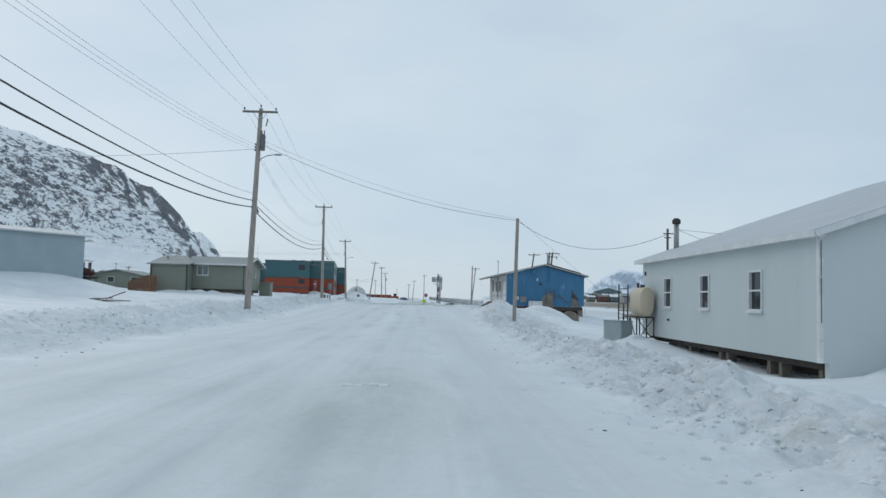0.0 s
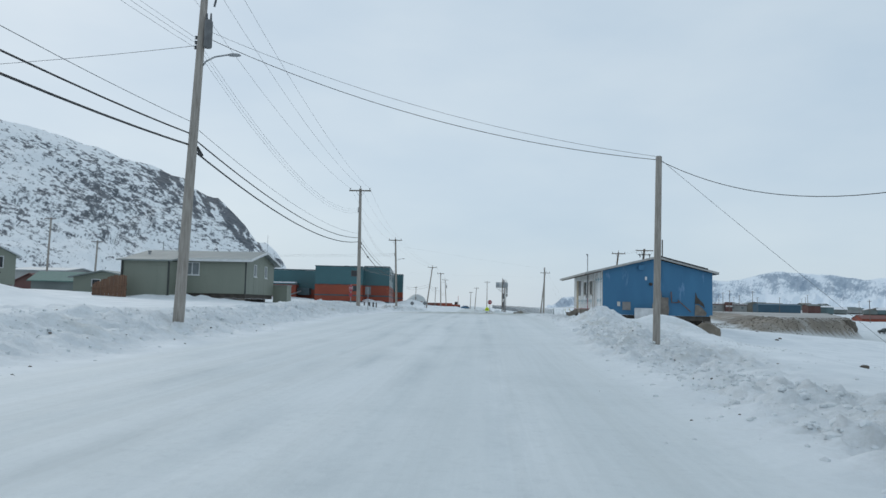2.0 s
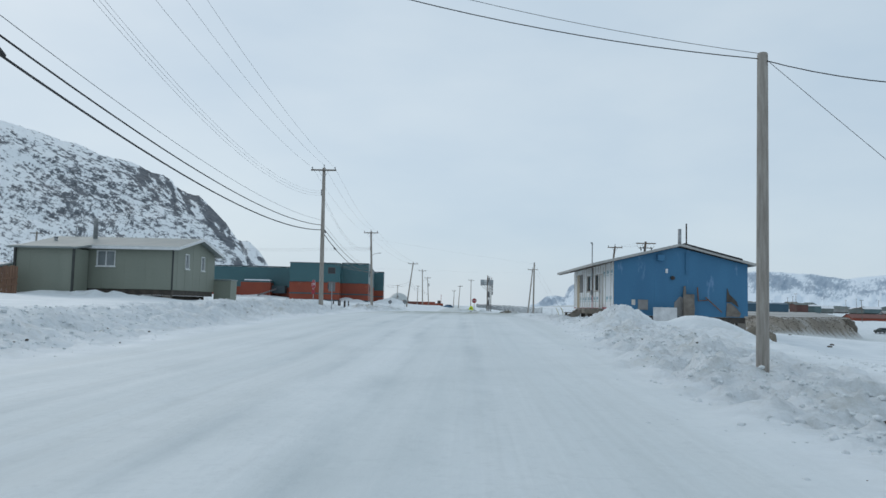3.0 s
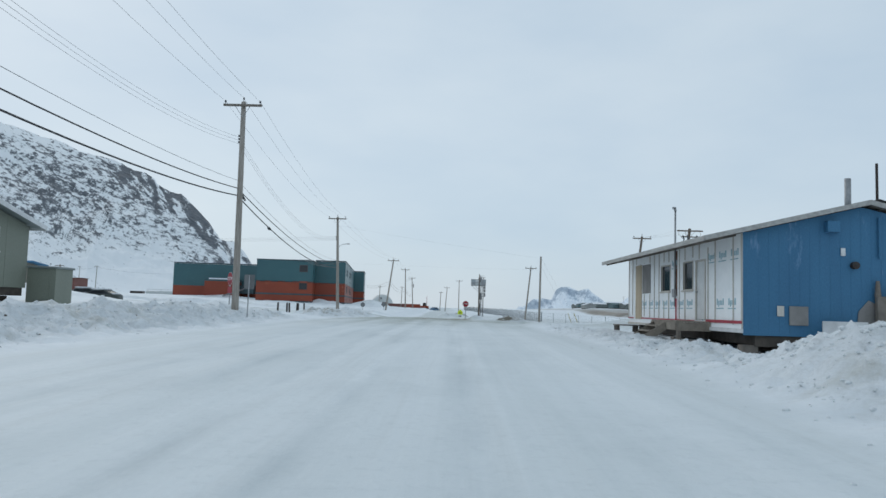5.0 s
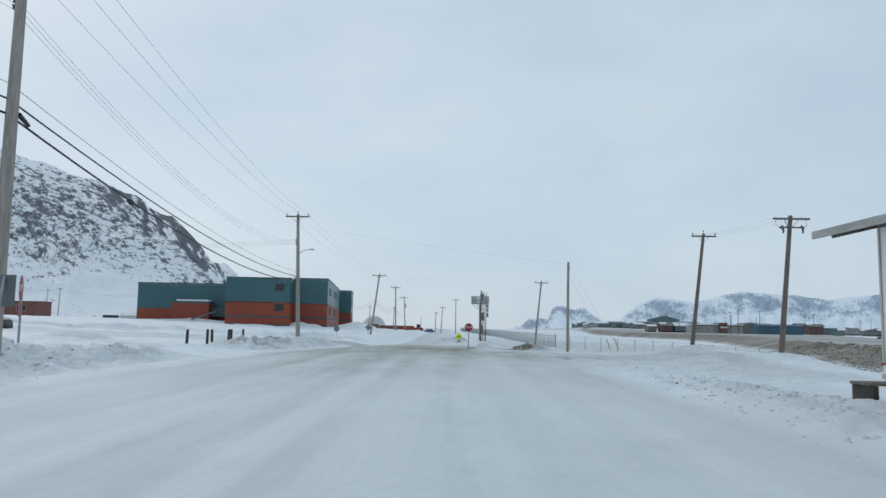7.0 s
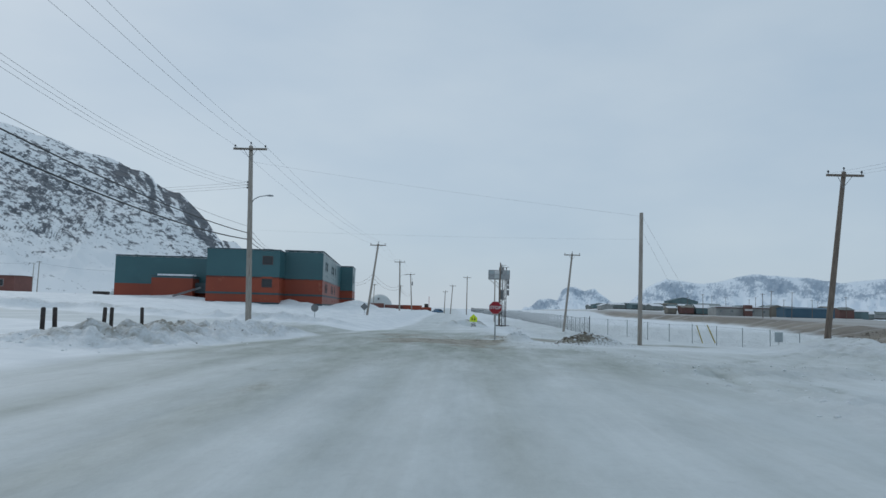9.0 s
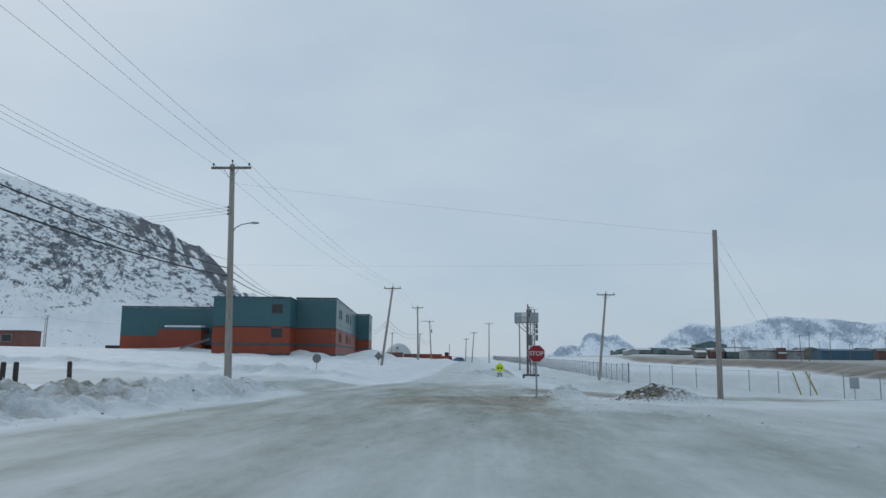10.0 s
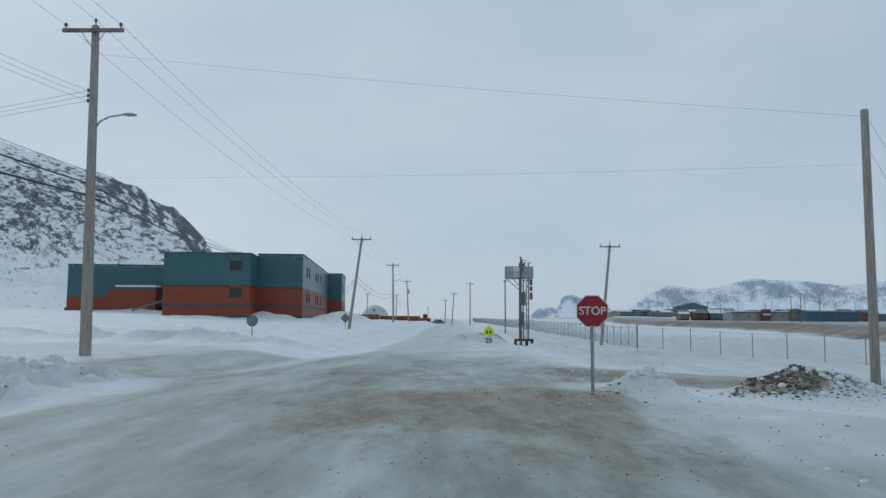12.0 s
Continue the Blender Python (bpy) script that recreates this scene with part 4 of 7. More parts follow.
    if rack:
        z, dx, step = rack
        for k in range(3):
            q = along(foot, head, z + (k - 1) * step)
            bm = bmesh.new()
            tube(bm, [q + Vector((dx, 0, -0.05)), q + Vector((dx, 0, -0.02)), q + Vector((dx, 0, 0.02)), q + Vector((dx, 0, 0.05))], [0.055, 0.035, 0.035, 0.055], 8)
            beam(bm, q, q + Vector((dx * 1.2, 0, 0)), 0.03, 0.03)
            part("spool_insulator", bm, PORCELAIN, p)
    if boot:
        q = along(foot, head, boot)
        part("cable_clamp", tubed([q + Vector((0.10, 0.12, 0.05)), q + Vector((0.12, 0.55, -0.12))], [0.07, 0.05], 8), BLACK, p)
    return p


def wire(a, b, sag, r, material=None, label="thin overhead wire between poles", seg=22):
    a, b = Vector(a), Vector(b)
    pts = []
    for k in range(seg + 1):
        t = k / seg
        pts.append(a.lerp(b, t) - Vector((0, 0, 4 * sag * t * (1 - t))))
    single("overhead_wire", tubed(pts, r, 6), material or WIRE_GREY, a, label, "cable", "overhead wires", smooth=True)


P0F, P0H = (-7.2, -10.6, 0.4), (-7.0, -10.4, 11.7)
P1F, P1H = (-8.72, 33.70, 0.50), (-8.53, 34.15, 11.82)
P2F, P2H = (-10.45, 77.75, 1.02), (-10.63, 78.10, 11.58)
P3F, P3H = (-12.22, 122.05, 0.12), (-12.72, 122.65, 10.92)
P4F, P4H = (-11.95, 174.3, -0.14), (-10.68, 173.9, 9.55)
P5F, P5H = (-11.20, 216.5, 0.05), (-11.66, 219.5, 10.2)
P6F, P6H = (-12.6, 272.0, 0.1), (-13.3, 274.0, 10.3)
utility_pole(P0F, P0H)
utility_pole(P1F, P1H, 0.18, 0.115, 1.0, lamp=(8.75, 1.25, 1), can=(9.35, 0.26, -0.05), rack=(9.55, -0.17, 0.17), boot=5.95, label="tall weathered pole with transformer, street lamp and crossarm")
utility_pole(P2F, P2H, 0.18, 0.12, 1.0, rack=(9.6, -0.17, 0.17), boot=6.6)
utility_pole(P3F, P3H, 0.18, 0.12, 1.0, lamp=(7.53, 1.25, 1), rack=(8.55, -0.17, 0.17), label="weathered utility pole with street lamp at the crossing")
utility_pole(P4F, P4H, 0.16, 0.11, 1.0, label="leaning weathered utility pole with a crossarm")
utility_pole(P5F, P5H, 0.16, 0.11, 1.0, lamp=(7.2, 1.2, 1))
utility_pole(P6F, P6H, 0.16, 0.11, 1.1, can=(7.2, 0.35, 0))
utility_pole((1.45, 272, 0.0), (1.45, 273, 9.8), 0.15, 0.1, 1.0)
utility_pole((-2.9, 286, 0.0), (-2.4, 287, 8.0), 0.15, 0.1, 0.9)
utility_pole((-4.9, 300, 0.0), (-4.7, 300, 6.6), 0.15, 0.1, 0.7)
utility_pole((6.32, 33.76, -0.15), (6.43, 33.92, 5.86), 0.115, 0.095, 0, label="slim grey wooden pole without a crossarm")
utility_pole((9.27, 117.82, -0.03), (9.35, 117.93, 6.80), 0.115, 0.095, 0, label="plain grey wooden pole without a crossarm")
utility_pole((12.7, 172.0, -1.0), (13.65, 172.0, 8.75), 0.16, 0.11, 1.0, label="leaning grey utility pole near the airfield fence")
utility_pole((18.6, 117.4, 0.45), (19.72, 117.7, 9.15), 0.16, 0.11, 0.95, material=POLE_DARK, label="dark leaning utility pole with a crossarm")
utility_pole((19.75, 104.6, 0.25), (20.70, 104.95, 8.65), 0.17, 0.12, 1.1, material=POLE_DARK, fuses=True, pins=False, label="dark leaning utility pole with crossarm and fuses")
# the three bare conductors on the crossarms
LINE = [(P0F, P0H), (P1F, P1H), (P2F, P2H), (P3F, P3H), (P4F, P4H), (P5F, P5H), (P6F, P6H)]
for (fa, ha), (fb, hb) in zip(LINE, LINE[1:]):
    for o in (-0.9, 0.0, 0.9):
        dz = 0.20 if o == 0 else -0.02
        wire((ha[0] + o, ha[1] - 0.1, ha[2] + dz), (hb[0] + o, hb[1] - 0.1, hb[2] + dz), 0.75, 0.006)
for (fa, ha), (fb, hb), za, zb in ((LINE[0], LINE[1], 7.15, 9.55), (LINE[1], LINE[2], 9.55, 9.55), (LINE[2], LINE[3], 9.55, 8.55)):
    for k in range(3):
        a, b = along(fa, ha, za + (k - 1) * 0.17), along(fb, hb, zb + (k - 1) * 0.17)
        wire(a + Vector((-0.19, 0, 0)), b + Vector((-0.19, 0, 0)), 0.8 if za < 8 else 1.7, 0.005)
# telephone and power cables lower down
for (fa, ha), (fb, hb), za, zb, sag in ((LINE[0], LINE[1], 6.0, 6.08, 1.10), (LINE[1], LINE[2], 6.02, 6.65, 0.95), (LINE[2], LINE[3], 6.65, 5.3, 0.75)):
    for dz, r, m in ((0.0, 0.030, WIRE), (0.38, 0.024, WIRE), (0.78, 0.009, WIRE_GREY)):
        a, b = along(fa, ha, za + dz), along(fb, hb, zb + dz)
        wire(a + Vector((-0.14, 0, 0)), b + Vector((-0.14, 0, 0)), sag - 0.25 * dz * (za < 6.2) + 0.2 * (za > 6.6 and dz == 0), r, m, "thick black communication cable between poles" if r > 0.02 else "thin overhead wire between poles")
splice = thing("splice_case", (-10.98, 86.2, 5.75), "black splice case hanging on a communication cable", "splice case")
mid = along(P2F, P2H, 6.65).lerp(along(P3F, P3H, 5.3), 0.185) + Vector((-0.14, 0, -0.60))
run = Vector((-0.04, 0.96, -0.085)).normalized()
part("case", tubed([mid + run * k for k in (-0.29, -0.22, 0.20, 0.27)], [0.035, 0.075, 0.08, 0.04], 12), BLACK, splice, smooth=True)
part("strap", tubed([mid + run * k for k in (-0.05, 0.05)], 0.09, 12), DARKSTEEL, splice)
for dz in (0.0, 0.5):
    wire(along(P4F, P4H, 5.2 + dz), along(P5F, P5H, 5.0 + dz), 0.9, 0.016, WIRE, "black cable between far poles")
    wire(along(P5F, P5H, 5.0 + dz), along(P6F, P6H, 5.0 + dz), 0.9, 0.016, WIRE, "black cable between far poles")
    wire((-24.0, 246.0, 6.3 + dz), along(P4F, P4H, 5.2 + dz), 0.5, 0.016, WIRE, "black cable from the building to a leaning pole")
wire(along(P1F, P1H, 9.75) + Vector((0.12, 0, 0)), (6.40, 33.9, 5.74), 0.68, 0.010, WIRE, "black service cable across the road")
wire(along(P1F, P1H, 10.0) + Vector((0.12, 0, 0)), (6.42, 33.9, 5.84), 0.55, 0.006)
wire((6.45, 33.9, 5.72), (11.86, 24.0, 4.25), 1.1, 0.010, WIRE, "black service cable to the white house")
wire((6.45, 33.95, 5.80), (14.5, 34.6, -0.55), 0.05, 0.006, label="steel guy wire anchored in the snow")
wire(along(P1F, P1H, 9.45) + Vector((-0.12, 0, 0)), (-42, 36.5, 9.7), 0.8, 0.009)
wire(along(P3F, P3H, 9.95) + Vector((0.1, 0, 0)), (9.33, 117.9, 6.62), 0.12, 0.003)
wire(along(P3F, P3H, 5.85) + Vector((0.1, 0, 0)), (9.30, 117.9, 5.40), 0.1, 0.002)
for k in range(3):
    wire(along(P3F, P3H, 8.55 + (k - 1) * 0.17) + Vector((-0.15, 0, 0)), (-66, 146 + k * 0.4, 10.4 + 0.2 * k), 0.7, 0.006)
for dz, r in ((0.0, 0.030), (0.38, 0.024), (0.78, 0.012)):
    wire(along(P3F, P3H, 5.3 + dz) + Vector((-0.14, 0, 0)), (-34.5 + dz, 211.4, 11.12), 0.35, r, WIRE, "black cable running to the roof of the building")
wire((9.36, 117.9, 6.66), (13.28, 118.35, 0.15), 0.02, 0.004, label="steel guy wire anchored in the snow")
wire((9.34, 117.9, 5.9), (12.6, 118.25, 0.15), 0.02, 0.004, label="steel guy wire anchored in the snow")
for o in (-0.8, 0.0, 0.8):
    wire((19.72 + o, 117.6, 9.05), (20.70 + o, 104.95, 8.60), 0.2, 0.004)
single("guy_guard", tubed([(12.62, 118.26, 0.1), (12.30, 118.2, 1.0)], 0.028, 8), YELLOWPLASTIC, (12.6, 118.3, 0.1), "yellow plastic guy-wire guard in the snow", "guy guard")
single("guy_guard", tubed([(13.30, 118.36, 0.12), (12.93, 118.5, 1.05)], 0.032, 8), YELLOWPLASTIC, (13.2, 118.4, 0.1), "yellow plastic guy-wire guard in the snow", "guy guard")


# ---- the white house ----
def white_house():
    x, y0, y1, zb, ze, slope, half = 10.65, 8.88, 23.5, -0.16, 2.98, 0.355, 9.6
    h = thing("house", (x + half, (y0 + y1) / 2, gz(x, 16)), "long white ribbed-metal house raised on blocks, low roof", "house")
    fr = Frame(x, y1, 0, -1)
    holes = [(y1 - 20.58, y1 - 19.70, 1.02, 2.20), (y1 - 16.72, y1 - 15.88, 1.02, 2.20), (y1 - 12.84, y1 - 11.96, 1.02, 2.20)]
    part("wall", wall(fr, y1 - y0, zb, ze, 0.2, holes, 0.60, 0.012, 0.0015), WHITE_SIDING, h)
    for a, b, c, d in holes:
        window(h, fr, a + 0.06, b - 0.06, c + 0.06, d - 0.06, TRIM, "h", True, 0.06, 0.04)
    w = 2 * half
    fg = Frame(x, y0, 1, 0)
    part("wall", wall(fg, w, zb - 0.55, lambda u: ze + slope * (half - abs(u - half)) * 1.0, 0.2, (), 0.60, 0.012, 0.0015, inset=0.2), WHITE_SIDING, h)
    fb = Frame(x + w, y1, -1, 0)
    part("wall", wall(fb, w, zb, lambda u: ze + slope * (half - abs(u - half)), 0.2, (), 0.6, 0.035, 0.016, inset=0.2), WHITE_SIDING, h)
    part("wall", wall(Frame(x + w, y0, 0, 1), y1 - y0, zb, ze, 0.2, (), 0.6, 0.035, 0.016), WHITE_SIDING, h)
    o = 0.28
    ex, zz = x - o, ze + 0.12 - slope * o + 0.02
    zr = ze + slope * half + 0.14
    r = part("roof", roof((x + half, y0 - 0.3, zr), (x + half, y1 + 0.3, zr), (ex, y0 - 0.3, zz), (ex, y1 + 0.3, zz), 0.05), WHITE_ROOF, h)
    part("roof", roof((x + half, y0 - 0.3, zr), (x + half, y1 + 0.3, zr), (x + w + o, y0 - 0.3, zz), (x + w + o, y1 + 0.3, zz), 0.05), WHITE_ROOF, h)
    part("fascia", boxed(ex - 0.03, ex + 0.02, y0 - 0.3, y1 + 0.3, zz - 0.17, zz - 0.012), TRIM, h)
    for s, yy in ((-1, y0 - 0.33), (1, y1 + 0.33)):
        bm = bmesh.new()
        for e2 in (ex, x + w + o):
            beam(bm, (e2, yy, zz - 0.10), (x + half, yy, zr - 0.10), 0.05, 0.15)
        part("bargeboard", bm, TRIM, h)
    bm = bmesh.new()
    box(bm, ex + 0.02, x - 0.002, y0 - 0.28, y1 + 0.28, zz - 0.155, zz - 0.13)
    part("soffit", bm, TRIM, h)
    bm = bmesh.new()
    box(bm, x - 0.035, x - 0.004, y0 + 0.0, y0 + 0.13, zb, ze)
    part("corner_trim", bm, TRIM, h)
    for a, b in ((zb, 0.35), (0.42, 1.5), (1.9, 2.35), (2.75, ze)):
        part("corner_trim", boxed(x - 0.035, x + 0.05, y0 - 0.03, y0 - 0.004, a, b), TRIM, h, "split white corner trim")
    for a, b in ((0.8, 1.88), (1.92, 2.8)):
        part("corner_gap", boxed(x - 0.008, x + 0.012, y0 - 0.036, y0 - 0.031, a, b), TIMBER, h, "dark split in the corner trim")
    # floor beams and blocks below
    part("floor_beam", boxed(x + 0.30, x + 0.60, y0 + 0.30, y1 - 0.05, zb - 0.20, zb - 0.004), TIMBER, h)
    for yy in (9.5, 11.6, 12.3, 15.2, 15.8, 18.6, 20.9):
        g = gz(x + 0.5, yy)
        part("block", boxed(x + 0.32, x + 0.60, yy - 0.10, yy + 0.10, g - 0.2, zb - 0.204, 0.01), GREYWOOD, h)
    # added dark sheet that stands in for the shade under the floor
    part("crawlspace_shade", boxed(x + 1.2, x + 1.25, y0 + 0.4, y1 - 0.4, -1.2, zb - 0.2), TIMBER, h)
    # chimney, vent and stays
    c = part("chimney", tubed([(12.0, 23.2, 3.3), (12.0, 23.2, 4.62)], 0.11, 12), STEEL, h, "galvanised flue with a black cap", True)
    part("cap", tubed([(12.0, 23.2, 4.62), (12.0, 23.2, 4.66), (12.0, 23.2, 4.80), (12.0, 23.2, 4.88)], [0.13, 0.18, 0.18, 0.10], 12), DARKSTEEL, c)
    for e in ((13.6, 22.0, 4.12), (13.2, 23.3, 3.98)):
        part("stay", tubed([(12.0, 23.2, 4.4), e], 0.008, 5), WIRE, h)
    m = part("service_mast", tubed([(11.88, 24.0, 3.2), (11.88, 24.0, 4.5)], 0.05, 8), POLE_DARK, h)
    bm = bmesh.new()
    beam(bm, (11.69, 24.0, 4.28), (12.14, 24.0, 4.28), 0.04, 0.05)
    beam(bm, (11.74, 24.0, 4.1), (12.04, 24.0, 4.1), 0.04, 0.05)
    part("bracket", bm, GREYWOOD, m)
    part("wall_vent", boxed(x - 0.05, x - 0.017, 23.0, 23.14, 2.36, 2.52, 0.01), DARKSTEEL, h)
    part("wall_vent", boxed(x - 0.06, x - 0.017, 19.95, 20.10, 0.52, 0.60, 0.01), DARKSTEEL, h)


white_house()


def oil_tank():
    g = gz(10.1, 22.5)
    t = thing("oil_tank", (10.15, 22.5, g), "cream oval oil tank on a dark steel stand", "oil tank")
    bm = bmesh.new()
    rings = []
    for k, (y, s) in enumerate(((21.40, 0.86), (21.43, 0.96), (21.50, 1.0), (22.85, 1.0), (22.92, 0.96), (22.95, 0.86))):
        ring = []
        for i in range(24):
            a = 2 * math.pi * i / 24
            cx, cz = math.cos(a), math.sin(a)
            ring.append(bm.verts.new((10.22 + 0.30 * s * math.copysign(abs(cx) ** 0.8, cx), y, 1.23 + 0.60 * s * math.copysign(abs(cz) ** 0.8, cz))))
        rings.append(ring)
    for a, b in zip(rings, rings[1:]):
        for i in range(24):
            bm.faces.new((a[i], a[(i + 1) % 24], b[(i + 1) % 24], b[i]))
    bm.faces.new(rings[0][::-1])
    bm.faces.new(rings[-1])
    part("tank", bm, CREAM, t, "cream oval tank", True)
    part("vent_pipe", tubed([(10.18, 22.6, 1.80), (10.18, 22.6, 2.02)], [0.05, 0.05], 8), DARKSTEEL, t)
    part("filler_cap", tubed([(10.2, 22.0, 1.80), (10.2, 22.0, 1.93)], [0.09, 0.09], 10), DARKSTEEL, t)
    for x in (9.82, 10.52):
        for y in (21.5, 22.5, 23.5):
            part("leg", tubed([(x, y, g - 0.1), (x, y, 0.62 + 0.5 * (x < 10 and y > 23))], 0.03, 6), DARKSTEEL, t)
    for z in (g + 0.12, 0.60):
        for x in (9.82, 10.52):
            part("rail", tubed([(x, 21.5, z), (x, 23.5, z)], 0.03, 6), DARKSTEEL, t)
        for y in (21.5, 23.5):
            part("rail", tubed([(9.82, y, z), (10.52, y, z)], 0.03, 6), DARKSTEEL, t)
    for a, b in (((9.82, 21.5, g), (9.82, 22.5, 0.6)), ((9.82, 22.5, 0.6), (9.82, 23.5, g)), ((9.82, 21.5, 0.6), (10.52, 21.5, g)), ((9.82, 21.5, g), (10.52, 21.5, 0.6))):
        part("brace", tubed([a, b], 0.018, 6), DARKSTEEL, t)
    # ladder-like guard frame at the far end
    for x in (9.72, 10.12):
        part("guard_post", tubed([(x, 23.95, g), (x, 23.95, 1.98)], 0.03, 6), DARKSTEEL, t)
    for k in range(7):
        z = g + 0.25 + k * 0.32
        part("rung", tubed([(9.72, 23.95, z), (10.12, 23.95, z)], 0.016, 6), DARKSTEEL, t)


oil_tank()


def crate():
    g = gz(9.3, 22.4)
    c = thing("crate", (9.28, 22.4, g), "weathered grey plywood box half sunk in snow", "box")
    bm = boxed(8.98, 9.58, 21.85, 22.95, -0.55, 0.40, 0.015)
    part("body", bm, CRATE, c)
    part("lid", boxed(8.95, 9.61, 21.82, 22.98, 0.402, 0.44, 0.01), CRATE, c)
    for x in (8.99, 9.51):
        part("batten", boxed(x, x + 0.06, 21.81, 21.846, -0.55, 0.38), CRATE, c)
    c.rotation_euler = (0, 0, radians(24))


crate()


# ---- the blue house under repair ----
def swing(ob):
    """Turns a thing with the blue house about the house's street corner."""
    c = Vector((8.97, 61.8, 0))
    ob.matrix_basis = Matrix.Translation(c) @ Matrix.Rotation(radians(2.0), 4, "Z") @ Matrix.Translation(-c) @ ob.matrix_basis


def blue_house():
    x, y0, y1, zb, w, ridge, ze, zp = 8.97, 61.8, 74.25, 0.76, 7.4, 3.6, 3.64, 4.52
    h = thing("house", (x + w / 2, (y0 + y1) / 2, gz(x + 3, 68)), "blue house on blocks, front stripped to white house wrap and battens", "house")
    slope = (zp - ze) / ridge
    fr = Frame(x, y1, 0, -1)
    H = [(y1 - 65.66, y1 - 64.72, 1.05, 3.07), (y1 - 69.51, y1 - 68.34, 2.06, 3.10), (y1 - 66.95, y1 - 65.90, 2.06, 3.10), (y1 - 73.36, y1 - 72.18, 0.98, 3.28), (y1 - 72.10, y1 - 70.90, 2.06, 3.26)]
    part("front_wall", wall(fr, y1 - y0, zb, ze, 0.2, H), WRAP, h, "white house-wrapped front wall")
    # battens over the wrap
    rng = random.Random(4)
    u = 0.02
    while u < y1 - y0 - 0.05:
        spans = [(0.95 if u > 3 else 1.05, ze - 0.02)]
        for a, b, c, d in H:
            new_spans = []
            for p, q in spans:
                if a - 0.07 < u < b + 0.03:
                    new_spans += [(p, c - 0.03), (d + 0.03, q)]
                else:
                    new_spans.append((p, q))
            spans = [(p, q) for p, q in new_spans if q - p > 0.1]
        for p, q in spans:
            if rng.random() < 0.9:
                bm = bmesh.new()
                lean = rng.uniform(-0.02, 0.02)
                top = q - (rng.uniform(0.0, 0.5) if rng.random() < 0.2 else 0)
                fr.box(bm, u, u + 0.045, 0.003, 0.028, p + rng.uniform(0, 0.08), top)
                part("batten", bm, BATTEN, h)
        u += rng.choice((0.60, 0.62, 0.80))
    # maker's print on the wrap, as bars
    for row, z in enumerate((1.55, 3.02)):
        u = 0.35 + 0.2 * row
        while u < y1 - y0 - 0.7:
            if not any(a - 0.62 < u < b + 0.05 and c - 0.2 < z < d + 0.15 for a, b, c, d in H):
                bm = bmesh.new()
                for k in range(5):
                    hgt = (0.20, 0.14, 0.14, 0.14, 0.20)[k]
                    fr.box(bm, u + 0.118 * k, u + 0.118 * k + 0.085, 0.001, 0.004, z - 0.05 * (k == 1), z + hgt)
                fr.box(bm, u - 0.05, u + 0.55, 0.001, 0.004, z - 0.12, z - 0.09)
                part("print", bm, PRINT, h, "faded blue print on the wrap")
            u += 0.92
    bm = bmesh.new()
    for a, b in ((0.0, H[3][0]), (H[3][1], H[0][0] - 0.06), (H[0][1] + 0.06, y1 - y0)):
        fr.box(bm, a, b, 0.0302, 0.033, 1.0, 1.05 if b < 12 else 1.09)
    part("tape", bm, TAPE, h, "red seam tape")
    bm = bmesh.new()
    fr.box(bm, y1 - 64.6, y1 - y0 + 0.02, 0.003, 0.05, zb - 0.02, zb + 0.10)
    part("sill_board", bm, TRIM, h)
    bm = bmesh.new()
    fr.box(bm, 0.0, y1 - 66.9, 0.003, 0.045, zb - 0.02, zb + 0.07)
    part("sill_board", bm, BATTEN, h, "bare timber sill board")
    for a, b, c, d in H[1:3]:
        window(h, fr, a + 0.05, b - 0.05, c + 0.05, d - 0.05, BATTEN, "", True, 0.035, 0.02)
    bm = bmesh.new()
    fr.box(bm, H[0][0] + 0.06, H[0][1] - 0.06, -0.07, -0.02, 1.07, 3.01)
    dr = part("door", bm, TRIM, h, "plain white door")
    bm = bmesh.new()
    for a, b, c, d in ((H[0][0], H[0][0] + 0.06, 1.05, 3.07), (H[0][1] - 0.06, H[0][1], 1.05, 3.07), (H[0][0] + 0.06, H[0][1] - 0.06, 3.01, 3.07)):
        fr.box(bm, a, b, -0.12, 0.03, c, d)
    part("door_frame", bm, BATTEN, h)
    bm = bmesh.new()
    fr.box(bm, y1 - y0 - 0.05, y1 - y0, 0.003, 0.03, zb + 0.1, ze - 0.02)
    part("batten", bm, BATTEN, h)
    q = Vector(fr.p(H[0][0] + 0.14, 0.0, 2.0))
    part("door_handle", tubed([q + Vector((0.03, 0, 0)), q + Vector((-0.04, 0, 0)), q + Vector((-0.06, 0, 0))], [0.02, 0.02, 0.035], 8), STEEL, dr, "metal door knob")
    bm = bmesh.new()
    fr.box(bm, H[3][0] + 0.25, H[3][1] - 0.02, -0.05, 0.02, 0.98, 3.28)
    part("plywood_sheet", bm, PLY, h, "tan plywood over a doorway")
    bm = bmesh.new()
    fr.box(bm, H[3][0], H[3][0] + 0.25, -0.06, -0.01, 0.98, 3.28)
    part("jamb_board", bm, WRAP, h)
    bm = bmesh.new()
    fr.box(bm, H[4][0] + 0.02, H[4][1] - 0.02, -0.05, 0.015, 2.06, 3.26)
    part("boarded_window", bm, GREYPLY, h, "grey plywood over a window")
    part("corner_board", boxed(x - 0.002, x + 0.2, y0 - 0.016, y0 - 0.004, zb - 0.08, ze + slope * 0.1), BLUE, h)
    # gable end in blue
    fg = Frame(x, y0, 1, 0)
    part("gable_wall", wall(fg, w, zb - 0.08, lambda u: ze + slope * (ridge - abs(u - ridge)) * (1 if u <= ridge else 0.95), 0.2, (), 0.3, 0.02, 0.004, inset=0.2), BLUE, h, "blue painted end wall")
